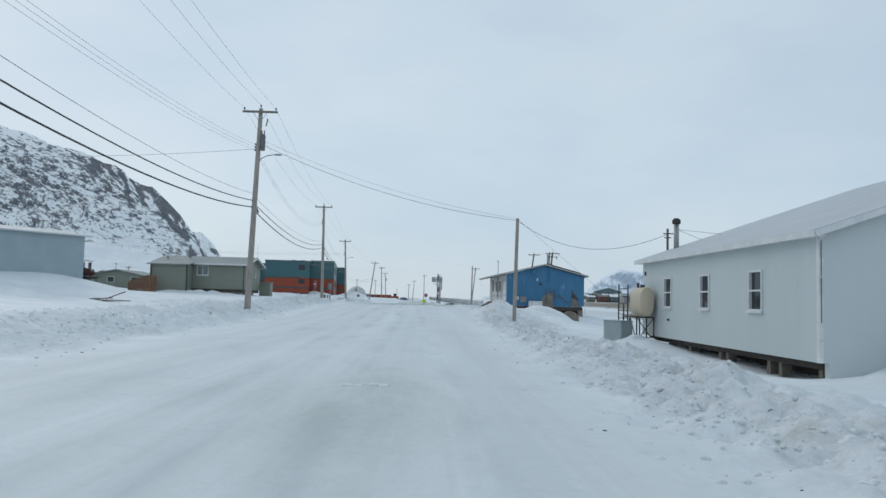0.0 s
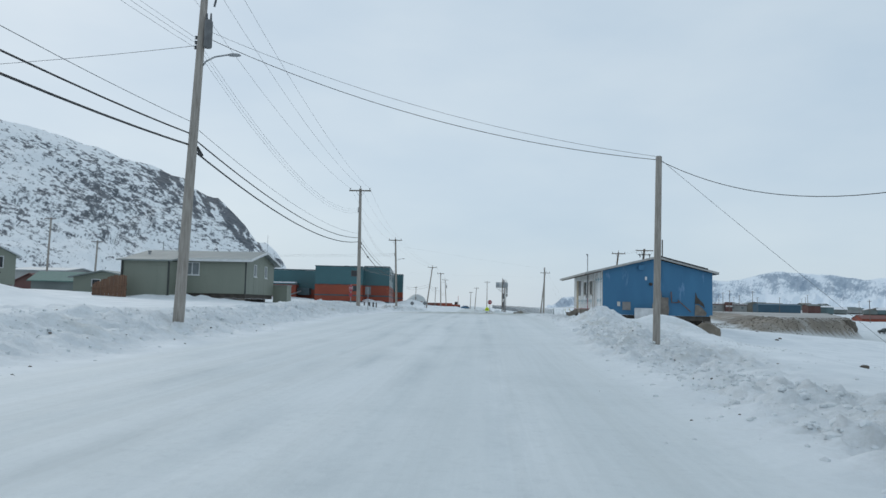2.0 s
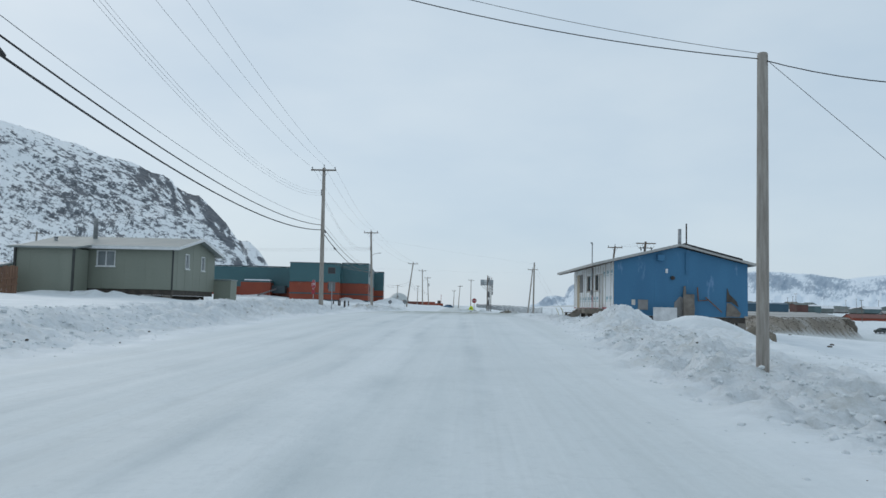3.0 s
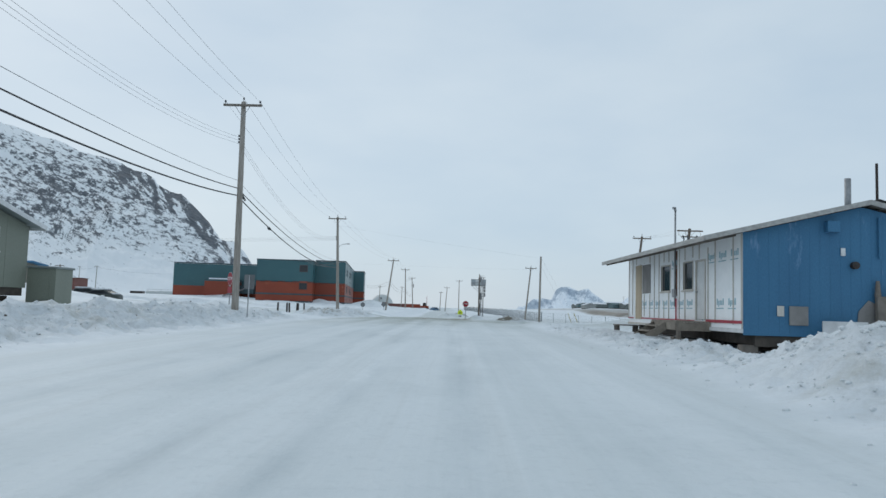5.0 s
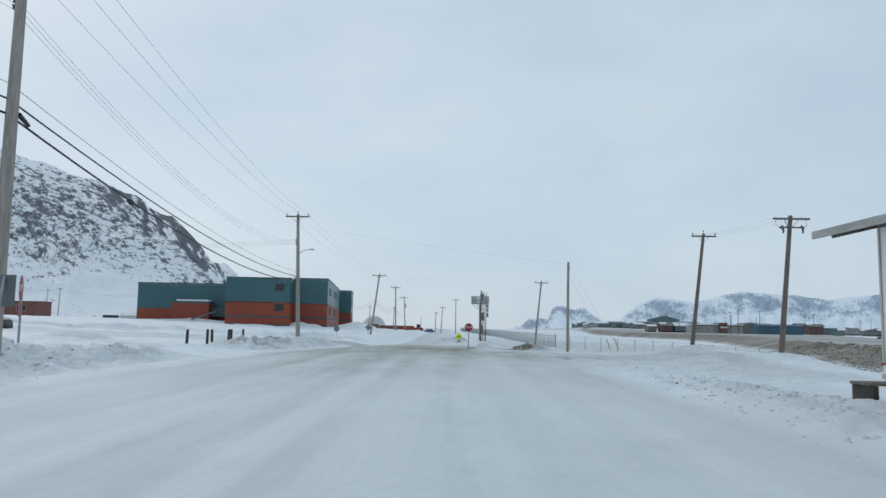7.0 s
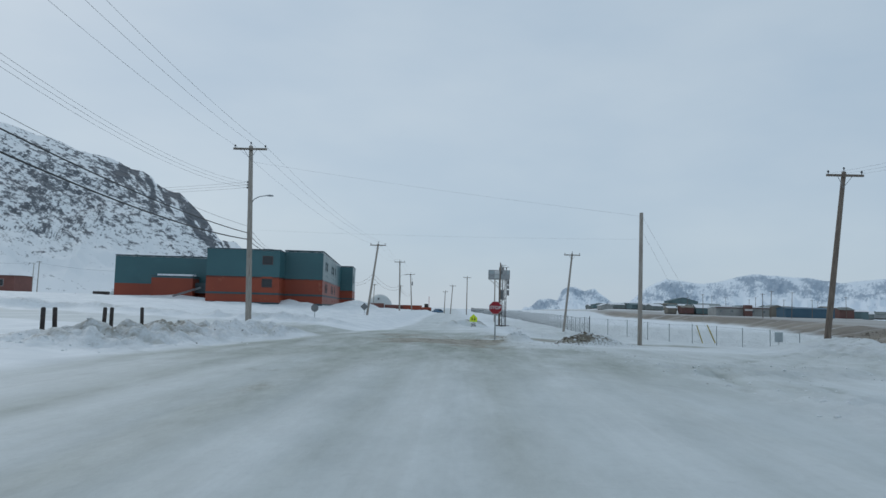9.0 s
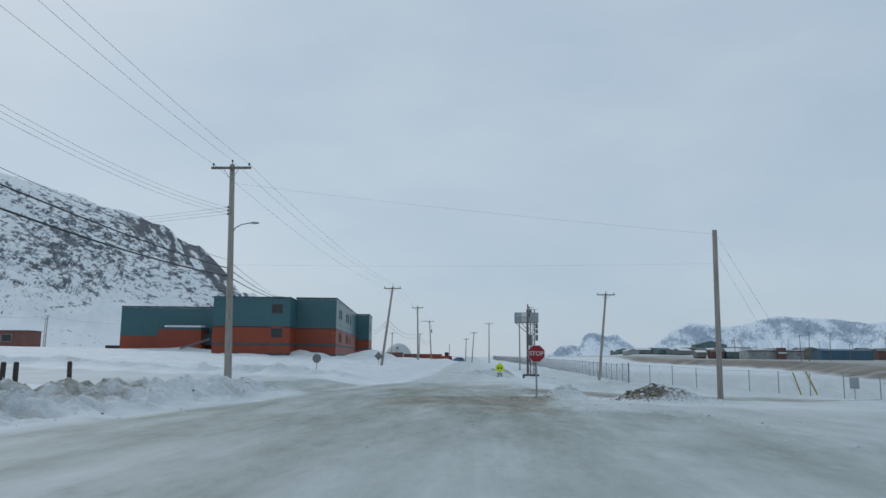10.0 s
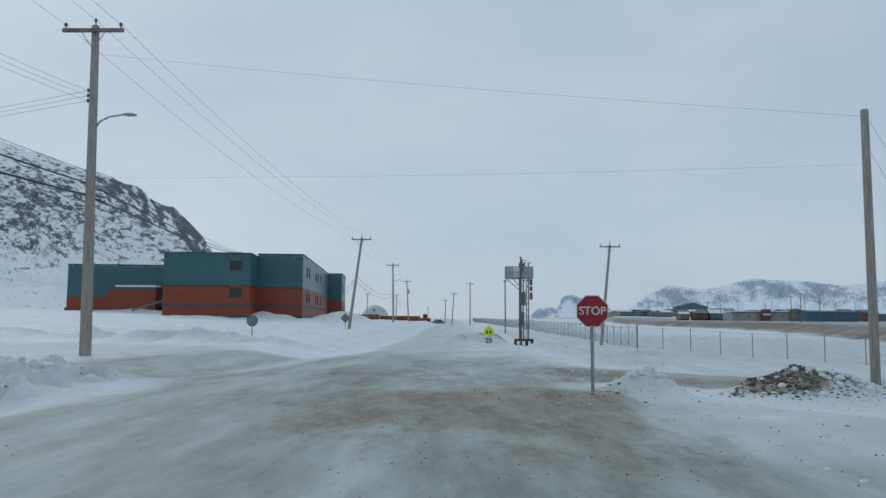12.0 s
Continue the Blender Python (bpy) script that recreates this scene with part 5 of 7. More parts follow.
    part("rear_wall", wall(Frame(x + w, y0, 0, 1), y1 - y0, zb, ze, 0.2, (), 0.3, 0.03, 0.012), BLUE, h)
    part("far_gable", wall(Frame(x + w, y1, -1, 0), w, zb, lambda u: ze + slope * (ridge - abs(u - ridge)) * 0.95, 0.2, inset=0.2), BLUE, h)
    xr, xe, xb = x + ridge, x - 1.22, x + w + 0.35
    zt = zp + 0.16
    part("roof", roof((xr, y0 - 0.28, zt), (xr, y1 + 0.06, zt), (xe, y0 - 0.28, zt - slope * (xr - xe)), (xe, y1 + 0.06, zt - slope * (xr - xe)), 0.10), GREYWOOD, h, "grey weathered roof edge")
    part("roof", roof((xr, y0 - 0.28, zt), (xr, y1 + 0.06, zt), (xb, y0 - 0.28, zt - slope * (xb - xr)), (xb, y1 + 0.06, zt - slope * (xb - xr)), 0.10), GREYWOOD, h)
    bm = roof((xr + 0.25, y0 - 0.30, zt + 0.03), (xr + 0.25, y1, zt + 0.03), (xb - 0.9, y0 - 0.30, zt - slope * (xb - 0.9 - xr) + 0.05), (xb - 0.9, y1, zt - slope * (xb - 0.9 - xr) + 0.05), 0.06)
    part("roofing_felt", bm, TARPAPER, h, "torn black roofing felt")
    for k in range(9):
        yy = y0 + 0.5 + k * 1.43
        bm = bmesh.new()
        beam(bm, (xe + 0.05, yy, zt - slope * (xr - xe - 0.05) - 0.16), (x - 0.01, yy, zt - slope * (xr - x) - 0.16), 0.045, 0.10)
        part("rafter", bm, GREYWOOD, h)
    for ex, label in ((xe, ""), (xb, "")):
        bm = bmesh.new()
        z = zt - slope * abs(xr - ex)
        box(bm, ex - 0.03, ex + 0.012, y0 - 0.28, y1 + 0.06, z - 0.15, z - 0.01)
        part("fascia", bm, EAVE, h)
    for e2 in (xe, xb):
        bm = bmesh.new()
        beam(bm, (e2, y0 - 0.30, zt - slope * abs(xr - e2) - 0.07), (xr, y0 - 0.30, zt - 0.07), 0.04, 0.14)
        part("bargeboard", bm, EAVE, h)
    bm = bmesh.new()
    beam(bm, (xr + 0.6, y0 - 0.31, zt - slope * 0.6 + 0.03), (xb - 0.75, y0 - 0.31, zt - slope * (xb - 0.75 - xr) + 0.02), 0.05, 0.09)
    part("felt_edge", bm, TARPAPER, h, "torn black felt edge")
    # fittings on the end wall
    part("wall_box", boxed(11.35, 11.72, y0 - 0.22, y0 - 0.013, 3.72, 4.05, 0.015), BLUE, h)
    part("wall_plate", boxed(11.82, 11.95, y0 - 0.05, y0 - 0.013, 3.05, 3.28, 0.01), SIGNWHITE, h)
    part("meter", tubed([(12.2, y0 - 0.013, 2.78), (12.2, y0 - 0.16, 2.78)], 0.11, 12), DARKSTEEL, h)
    part("conduit", tubed([(12.95, y0 - 0.06, 3.0), (12.95, y0 - 0.06, 4.2)], 0.04, 8), BLUE, h)
    part("access_hatch", boxed(10.3, 10.85, y0 - 0.05, y0 - 0.013, 1.0, 1.55, 0.01), GREYPLY, h)
    part("access_hatch", boxed(9.95, 10.15, y0 - 0.04, y0 - 0.013, 1.25, 1.55, 0.01), BATTEN, h)
    part("leaning_sheet", boxed(11.0, 12.3, y0 - 0.55, y0 - 0.50, 0.2, 1.15, 0.02), SIGNWHITE, h)
    part("leaning_board", boxed(12.75, 13.35, y0 - 0.25, y0 - 0.10, 0.5, 1.9, 0.02), GREYWOOD, h)
    part("lamp_bracket", tubed([(12.85, y0 - 0.1, 1.9), (12.85, y0 - 0.1, 2.35)], [0.09, 0.05], 8), GREYWOOD, h)
    bm = bmesh.new()
    tube(bm, [(13.55, y0 - 0.12, 2.3), (13.6, y0 - 0.12, 1.55), (14.1, y0 - 0.12, 1.6)], 0.035, 8)
    tube(bm, [(14.0, y0 - 0.12, 1.75), (14.85, y0 - 0.25, 0.95)], 0.03, 8)
    part("stove_pipe", bm, REDWOOD, h, "rusty brown pipe", True)
    bm = bmesh.new()
    for outline, m_, label in ((((15.18, 1.50), (15.22, 2.30), (15.35, 1.95), (15.75, 1.55), (15.85, 1.25), (15.45, 1.52)), TIMBER, "torn siding showing dark sheathing"),
                               (((15.16, 0.72), (15.20, 1.46), (15.42, 1.44), (15.70, 1.22), (15.98, 0.90), (15.90, 0.72)), GREYWOOD, "weathered board under torn siding")):
        bm = bmesh.new()
        bm.faces.new([bm.verts.new((a, y0 - 0.012, c)) for a, c in outline])
        res = bmesh.ops.extrude_face_region(bm, geom=list(bm.faces))
        bmesh.ops.translate(bm, verts=[v for v in res["geom"] if isinstance(v, bmesh.types.BMVert)], vec=(0, -0.03, 0))
        bmesh.ops.recalc_face_normals(bm, faces=bm.faces)
        part("torn_siding", bm, m_, h, label)
    bm = bmesh.new()
    bm.faces.new([bm.verts.new((a, y0 - 0.012, c)) for a, c in ((12.25, 0.70), (12.32, 1.45), (12.62, 1.78), (12.95, 1.62), (13.35, 1.70), (13.45, 1.15), (13.40, 0.70))])
    res = bmesh.ops.extrude_face_region(bm, geom=list(bm.faces))
    bmesh.ops.translate(bm, verts=[v for v in res["geom"] if isinstance(v, bmesh.types.BMVert)], vec=(0, -0.02, 0))
    bmesh.ops.recalc_face_normals(bm, faces=bm.faces)
    part("bare_patch", bm, GREYPLY, h, "bare grey sheathing where the siding is gone")
    # chimney, mast, antenna
    c = part("chimney", tubed([(13.30, 64.0, 4.2), (13.30, 64.0, 5.75)], 0.10, 12), STEEL, h, "galvanised flue", True)
    part("vent_pole", tubed([(13.05, 62.0, 4.3), (13.05, 62.0, 5.85)], 0.04, 8), DARKSTEEL, h)
    m = part("service_mast", tubed([(8.94, 67.76, 1.5), (8.94, 67.76, 5.05)], 0.035, 8), STEEL, h, "grey service mast and conduit", True)
    part("weatherhead", tubed([(8.94, 67.76, 5.04), (8.92, 67.74, 5.16), (8.84, 67.71, 5.14)], 0.05, 8), STEEL, m)
    part("meter_base", boxed(8.86, 8.965, 67.64, 67.90, 1.85, 2.15, 0.02), STEEL, m)
    part("backing_board", boxed(8.968, 8.996, 67.58, 67.82, 1.9, 3.55), REDWOOD, m, "dark red-brown board behind the conduit")
    part("conduit", tubed([(8.92, 67.58, 0.9), (8.92, 67.58, 1.8)], 0.025, 8), TAPE, m)
    # blocks and floor below
    part("floor_beam", boxed(x + 0.45, x + 0.75, y0 + 0.45, y1 - 0.05, zb - 0.36, zb - 0.03), TIMBER, h)
    part("floor_beam", boxed(x + 0.4, x + w - 0.1, y0 + 0.1, y0 + 0.4, zb - 0.40, zb - 0.09), TIMBER, h)
    for xx, yy in ((9.2, 62.2), (9.2, 65.5), (9.2, 68.4), (9.2, 71.4), (9.2, 73.9), (12.5, 62.1), (16.0, 62.1)):
        part("block", boxed(xx - 0.15, xx + 0.3, yy - 0.2, yy + 0.2, gz(xx, yy) - 0.3, zb - 0.37, 0.015), GREYWOOD, h)
    # two added dark sheets give the void under the house its shade
    part("crawlspace_shade", boxed(x + 1.6, x + 1.65, y0 + 0.6, y1 - 0.6, -0.8, zb - 0.3), TIMBER, h)
    part("crawlspace_shade", boxed(x + 0.5, x + w - 0.3, y0 + 1.2, y0 + 1.25, -1.5, zb - 0.3), TIMBER, h)
    swing(h)


blue_house()


def porch():
    g = gz(8.2, 65.5)
    p = thing("porch", (8.4, 65.6, g), "small weathered timber porch with open steps at the front door", "porch")
    for k in range(8):
        part("plank", boxed(7.86, 8.98, 64.3 + k * 0.34, 64.3 + k * 0.34 + 0.325, 0.98, 1.02, 0.006), DECK, p)
    part("rim_board", boxed(7.83, 7.858, 64.3, 67.0, 0.72, 0.978, 0.004), DECK, p)
    part("rim_board", boxed(7.86, 8.98, 64.28, 64.312, 0.70, 0.976, 0.004), DECK, p)
    part("rim_board", boxed(7.86, 8.98, 66.98, 67.012, 0.72, 0.976, 0.004), DECK, p)
    for y in (64.4, 66.85):
        part("post", boxed(7.90, 8.03, y - 0.06, y + 0.06, gz(7.95, y) - 0.3, 0.716), GREYWOOD, p)
    for x, z in ((7.66, 0.80), (7.40, 0.62), (7.14, 0.44)):
        part("tread", boxed(x - 0.15, x + 0.13, 65.34, 66.56, z, z + 0.045, 0.006), DECK, p)
    for y in (65.30, 66.60):
        bm = bmesh.new()
        beam(bm, (7.86, y, 0.86), (6.92, y, 0.24), 0.045, 0.24)
        part("stringer", bm, DECK, p)
    swing(p)


porch()
xa, xb, ya, yb, zt = 7.78, 8.80, 73.35, 74.05, 0.71
tp = thing("timber_platform", ((xa + xb) / 2, (ya + yb) / 2, gz(xa, ya)), "low weathered timber platform resting in the snow", "platform")
for k in range(4):
    a = ya + (yb - ya) * k / 4
    part("plank", boxed(xa, xb, a, a + (yb - ya) / 4 - 0.015, zt - 0.05, zt, 0.006), GREYWOOD, tp)
for a in (xa + 0.05, xb - 0.15):
    part("bearer", boxed(a, a + 0.10, ya, yb, gz(8.2, 73.7) - 0.2, zt - 0.054), TIMBER, tp)


# ---- grey-green house ----
def grey_house():
    x0, x1, y0, y1, zb, ze, zp = -23.6, -15.45, 61.0, 67.8, 1.50, 3.82, 4.52
    h = thing("house", ((x0 + x1) / 2, (y0 + y1) / 2, gz(-16, 61)), "grey-green bungalow with a low gable roof on blocks", "house")
    fr = Frame(x0, y0, 1, 0)
    hole = [(-19.78 - x0, -18.72 - x0, 2.74, 3.62)]
    part("wall", wall(fr, x1 - x0, zb, ze, 0.2, hole, 1.2, 0.02, 0.008), OLIVE, h)
    window(h, fr, hole[0][0] + 0.05, hole[0][1] - 0.05, 2.79, 3.57, TRIM, "v", True, 0.05, 0.03, CURTAIN)
    mid = (y1 - y0) / 2
    fe = Frame(x1, y0, 0, 1)
    he = [(1.75, 2.35, 2.75, 3.62), (4.35, 4.95, 2.75, 3.62)]
    top = lambda u: ze + (zp - ze) * (1 - abs(u - mid) / mid)
    part("wall", wall(fe, y1 - y0, zb, top, 0.2, he, 1.2, 0.02, 0.008, inset=0.2), OLIVE, h)
    for a, b, c, d in he:
        window(h, fe, a + 0.05, b - 0.05, c + 0.05, d - 0.05, TRIM, "", True, 0.05, 0.03, CURTAIN)
    part("wall", wall(Frame(x1, y1, -1, 0), x1 - x0, zb, ze, 0.2), OLIVE, h)
    part("wall", wall(Frame(x0, y1, 0, -1), y1 - y0, zb, top, 0.2, inset=0.2), OLIVE, h)
    ym = (y0 + y1) / 2
    k = (zp - ze) / mid
    for s, ya in ((-1, y0 - 0.35), (1, y1 + 0.35)):
        part("roof", roof((x0 - 0.3, ym, zp + 0.12), (x1 + 0.45, ym, zp + 0.12), (x0 - 0.3, ya, ze + 0.12 - k * 0.35), (x1 + 0.45, ya, ze + 0.12 - k * 0.35), 0.07), OLIVE_ROOF, h)
        bm = bmesh.new()
        z = ze + 0.12 - k * 0.35
        box(bm, x0 - 0.3, x1 + 0.45, ya - (0.03 if s < 0 else 0), ya + (0.03 if s > 0 else 0), z - 0.18, z - 0.01)
        part("fascia", bm, TRIM, h)
        bm = bmesh.new()
        beam(bm, (x1 + 0.47, ya, z - 0.08), (x1 + 0.47, ym, zp + 0.04), 0.04, 0.16)
        part("bargeboard", bm, TRIM, h)
    for a in (x1 - 0.06,):
        part("corner_trim", boxed(a, a + 0.1, y0 - 0.03, y0 - 0.009, zb, ze), FRAME_DARK, h)
    part("floor_beam", boxed(x0 + 0.1, x1 - 0.05, y0 + 0.08, y0 + 0.4, zb - 0.3, zb - 0.004), TIMBER, h)
    part("floor_beam", boxed(x1 - 0.4, x1 - 0.06, y0 + 0.42, y1 - 0.1, zb - 0.3, zb - 0.004), TIMBER, h)
    # added dark sheets close the view below and act as underfloor shade
    part("crawlspace_shade", boxed(x0 + 0.3, x1 - 0.3, y0 + 0.5, y0 + 0.55, 0.2, zb - 0.31), TIMBER, h)
    part("crawlspace_shade", boxed(x1 - 0.6, x1 - 0.55, y0 + 0.6, y1 - 0.2, 0.2, zb - 0.31), TIMBER, h)
    for xx in (-22, -19.5, -17.5, -15.8):
        part("block", boxed(xx - 0.2, xx + 0.2, y0 + 0.1, y0 + 0.45, gz(xx, y0) - 0.4, zb - 0.304, 0.01), GREYWOOD, h)
    # the flat-fronted addition
    ax0, ax1, ay, az = -23.35, -20.15, 59.3, 3.58
    a = part("addition", wall(Frame(ax0, ay, 1, 0), ax1 - ax0, 1.2, az, 0.15, (), 1.6, 0.02, 0.008), OLIVE, h, "grey-green entrance addition")
    part("side_wall", wall(Frame(ax1, ay, 0, 1), y0 - ay - 0.02, 1.2, az, 0.15, inset=0.15), OLIVE, a)
    part("side_wall", wall(Frame(ax0, y0 - 0.02, 0, -1), y0 - ay - 0.02, 1.2, az, 0.15, inset=0.15), OLIVE, a)
    part("addition_roof", roof((ax0 - 0.35, y0 + 0.4, 4.0), (ax1 + 0.25, y0 + 0.4, 4.0), (ax0 - 0.35, ay - 0.3, az + 0.08), (ax1 + 0.25, ay - 0.3, az + 0.08), 0.10), OLIVE_ROOF, a)
    part("corner_post", boxed(ax1 - 0.05, ax1 + 0.06, ay - 0.10, ay - 0.012, 0.8, az), FRAME_DARK, a)
    part("corner_post", boxed(ax0 - 0.06, ax0 + 0.05, ay - 0.10, ay - 0.012, 0.8, az), FRAME_DARK, a)
    part("chimney", tubed([(-21.3, 63.7, 3.9), (-21.3, 63.7, 5.6), (-21.3, 63.7, 5.68)], [0.125, 0.125, 0.15], 10), STEEL, h, "galvanised stove pipe", True)
    part("vent_pipe", tubed([(-22.9, 64.5, 3.9), (-22.9, 64.5, 5.3)], 0.03, 6), STEEL, h)
    part("roof_vent", tubed([(-23.0, 62.5, 3.9), (-23.0, 62.5, 4.35), (-23.0, 62.5, 4.45)], [0.09, 0.09, 0.14], 8), STEEL, h)
    part("antenna", tubed([(-15.0, 64.3, 4.6), (-15.0, 64.3, 5.9)], 0.012, 5), STEEL, h)


grey_house()


def shed():
    g = gz(-14.9, 68.4)
    s = thing("shed", (-14.95, 68.4, g), "small grey-green storage box beside the bungalow", "storage box")
    part("body", boxed(-15.5, -14.4, 67.95, 69.2, g - 0.3, 2.26, 0.01), OLIVE, s)
    part("lid", boxed(-15.56, -14.34, 67.89, 69.26, 2.262, 2.34, 0.02), OLIVE_ROOF, s)
    part("door", boxed(-15.30, -14.62, 67.925, 67.946, g + 0.15, 2.15), OLIVE, s)


shed()


def wood_fence():
    f = thing("wooden_fence", (-23.7, 58.4, gz(-23.7, 58.4)), "red-brown board fence leaning in the snow", "fence")
    a, b = Vector((-25.3, 59.2, 0)), Vector((-22.5, 58.0, 0))
    for k in range(16):
        t = k / 15
        p = a.lerp(b, t)
        top = 2.0 + 0.55 * min(1, t * 1.6)
        fr = Frame(p.x, p.y, b.x - a.x, b.y - a.y)
        bm = bmesh.new()
        fr.box(bm, 0, 0.17, -0.012 + 0.006 * (k % 2), 0.012 + 0.006 * (k % 2), gz(p.x, p.y) - 0.2, top - 0.05 * (k % 3 == 0))
        part("board", bm, REDWOOD, f)
    for z in (1.3, 1.65):
        bm = bmesh.new()
        beam(bm, (a.x, a.y - 0.05, z), (b.x + 0.2, b.y - 0.12, z + 0.3), 0.05, 0.1)
        part("rail", bm, REDWOOD, f)


wood_fence()


def plain_house(at, size, ridge, material, roof_mat, label, ground_z, windows=(), rot=0.0, course=0.0, ridge_along="x", end_mat=None):
    """A further-off house: walls, gable roof, windows, blocks. at: the near left corner, size: along, deep, wall top."""
    x, y = at
    L, D, zb, ze = size
    h = thing("house", (x + L / 2, y + D / 2, ground_z), label, "house", "houses of the settlement")
    ca, sa = math.cos(rot), math.sin(rot)
    A, B = (ca, sa), (-sa, ca)
    c = [(x, y), (x + A[0] * L, y + A[1] * L), (x + A[0] * L + B[0] * D, y + A[1] * L + B[1] * D), (x + B[0] * D, y + B[1] * D)]
    tl = (lambda u: ze + ridge * (1 - abs(u - L / 2) / (L / 2))) if ridge_along == "y" else ze
    td = (lambda u: ze + ridge * (1 - abs(u - D / 2) / (D / 2))) if ridge_along == "x" else ze
    fronts = []
    for i, (ln, tp) in enumerate(((L, tl), (D, td), (L, tl), (D, td))):
        p, q = c[i], c[(i + 1) % 4]
        fr = Frame(p[0], p[1], q[0] - p[0], q[1] - p[1])
        fronts.append(fr)
        hs = [w[1:5] for w in windows if w[0] == i]
        part("wall", wall(fr, ln, zb, tp, 0.18, hs, course=course, inset=0.18 * (i % 2)), (end_mat or material) if i == 1 else material, h)
        for a, b, z0, z1 in hs:
            window(h, fr, a + 0.05, b - 0.05, z0 + 0.05, z1 - 0.05, TRIM, "", False, 0.05, 0.03)

    def P(u, v, z):
        return (x + A[0] * u + B[0] * v, y + A[1] * u + B[1] * v, z)

    o = 0.35
    if ridge_along == "x":
        k = ridge / (D / 2)
        for v in (-o, D + o):
            part("roof", roof(P(-o, D / 2, ze + ridge + 0.12), P(L + o, D / 2, ze + ridge + 0.12), P(-o, v, ze + 0.12 - k * o), P(L + o, v, ze + 0.12 - k * o), 0.1), roof_mat, h)
    else:
        k = ridge / (L / 2)
        for u in (-o, L + o):
            part("roof", roof(P(L / 2, -o, ze + ridge + 0.12), P(L / 2, D + o, ze + ridge + 0.12), P(u, -o, ze + 0.12 - k * o), P(u, D + o, ze + 0.12 - k * o), 0.1), roof_mat, h)
    bm = bmesh.new()
    lo = [bm.verts.new(P(u, v, ground_z - 1.2)) for u, v in ((0.3, 0.3), (L - 0.3, 0.3), (L - 0.3, D - 0.3), (0.3, D - 0.3))]
    hi = [bm.verts.new(P(u, v, zb - 0.004)) for u, v in ((0.3, 0.3), (L - 0.3, 0.3), (L - 0.3, D - 0.3), (0.3, D - 0.3))]
    bm.faces.new(lo[::-1])
    bm.faces.new(hi)
    for i in range(4):
        bm.faces.new((lo[i], lo[(i + 1) % 4], hi[(i + 1) % 4], hi[i]))
    part("foundation", bm, TIMBER, h)
    return h


# pale blue house above the road, its porch, the small green house behind
plain_house((-29.43, 29.8), (14.0, 8.0, 1.8, 4.6), 0.5, ICEBLUE, WHITE_ROOF, "pale blue house with lapped siding on a snowy rise", gz(-22, 41), rot=radians(54.5), course=0.24, end_mat=OLIVE, windows=((1, 4.2, 5.3, 2.9, 3.8),))
pr = thing("enclosed_porch", (-21.9, 43.0, gz(-21.9, 43)), "dark red-brown boarded porch with a snowy roof and steps", "porch")
px0, px1, py = -23.2, -22.05, 42.6
part("floor", boxed(px0, px1, py + 0.05, py + 1.55, 1.50, 1.60), PORCHWOOD, pr)
for k in range(8):
    a = px0 + (px1 - px0) * k / 8
    part("board", boxed(a + 0.004, a + (px1 - px0) / 8 - 0.004, py, py + 0.03, 1.35, 3.0 + 0.03 * (8 - k)), PORCHWOOD, pr)
for k in range(10):
    b = py + 0.04 + 0.15 * k
    part("board", boxed(px1 - 0.03, px1, b, b + 0.142, 1.35, 2.55 if 2 < k < 7 else 3.0), PORCHWOOD, pr)
for x, y in ((px0 + 0.06, py + 0.09), (px1 - 0.09, py + 0.09), (px1 - 0.09, py + 1.45)):
    part("post", boxed(x - 0.05, x + 0.05, y - 0.045, y + 0.05, gz(x, y) - 0.3, 1.496), PORCHWOOD, pr)
bm = bmesh.new()
beam(bm, (px0 - 0.05, py + 0.75, 3.34), (px1 + 0.10, py + 0.75, 3.10), 1.6, 0.08)
part("roof", bm, WHITE_ROOF, pr, "snowy lean-to roof")
for k in range(3):
    part("step", boxed(px1 + 0.02 + 0.27 * k, px1 + 0.30 + 0.27 * k, py + 0.5, py + 1.4, 1.42 - 0.17 * k, 1.47 - 0.17 * k), PORCHWOOD, pr)
part("handrail", tubed([(px1 + 0.03, py + 0.5, 2.3), (px1 + 0.85, py + 0.5, 1.85)], 0.03, 6), PORCHWOOD, pr)
for k in (0.05, 0.8):
    part("rail_post", boxed(px1 + k, px1 + k + 0.05, py + 0.48, py + 0.53, 0.9, 2.26 - 0.55 * k), PORCHWOOD, pr)
plain_house((-41.7, 63.4), (7.0, 9.0, 1.9, 4.25), 1.7, OLIVE, WHITE_ROOF, "grey-green house with a snowy gable roof behind the blue one", gz(-40, 70), windows=((0, 5.45, 6.15, 3.2, 4.15),), rot=radians(41), ridge_along="y")
plain_house((-35.0, 74.0), (5.4, 7.0, 1.50, 2.78), 0.55, OLIVE, OLIVE_ROOF, "small grey-green house with a white window", gz(-32, 74), windows=((0, 1.65, 2.45, 2.0, 2.65), (0, 4.2, 4.95, 2.0, 2.65)), ridge_along="y")
plain_house((-48.8, 90.0), (5.6, 6.0, 1.5, 2.8), 1.0, HOUSES[0], mat("green_roof", (0.12, 0.23, 0.20), (0.10, 0.19, 0.17)), "low house with a green sheet roof", 1.4, rot=0.2)


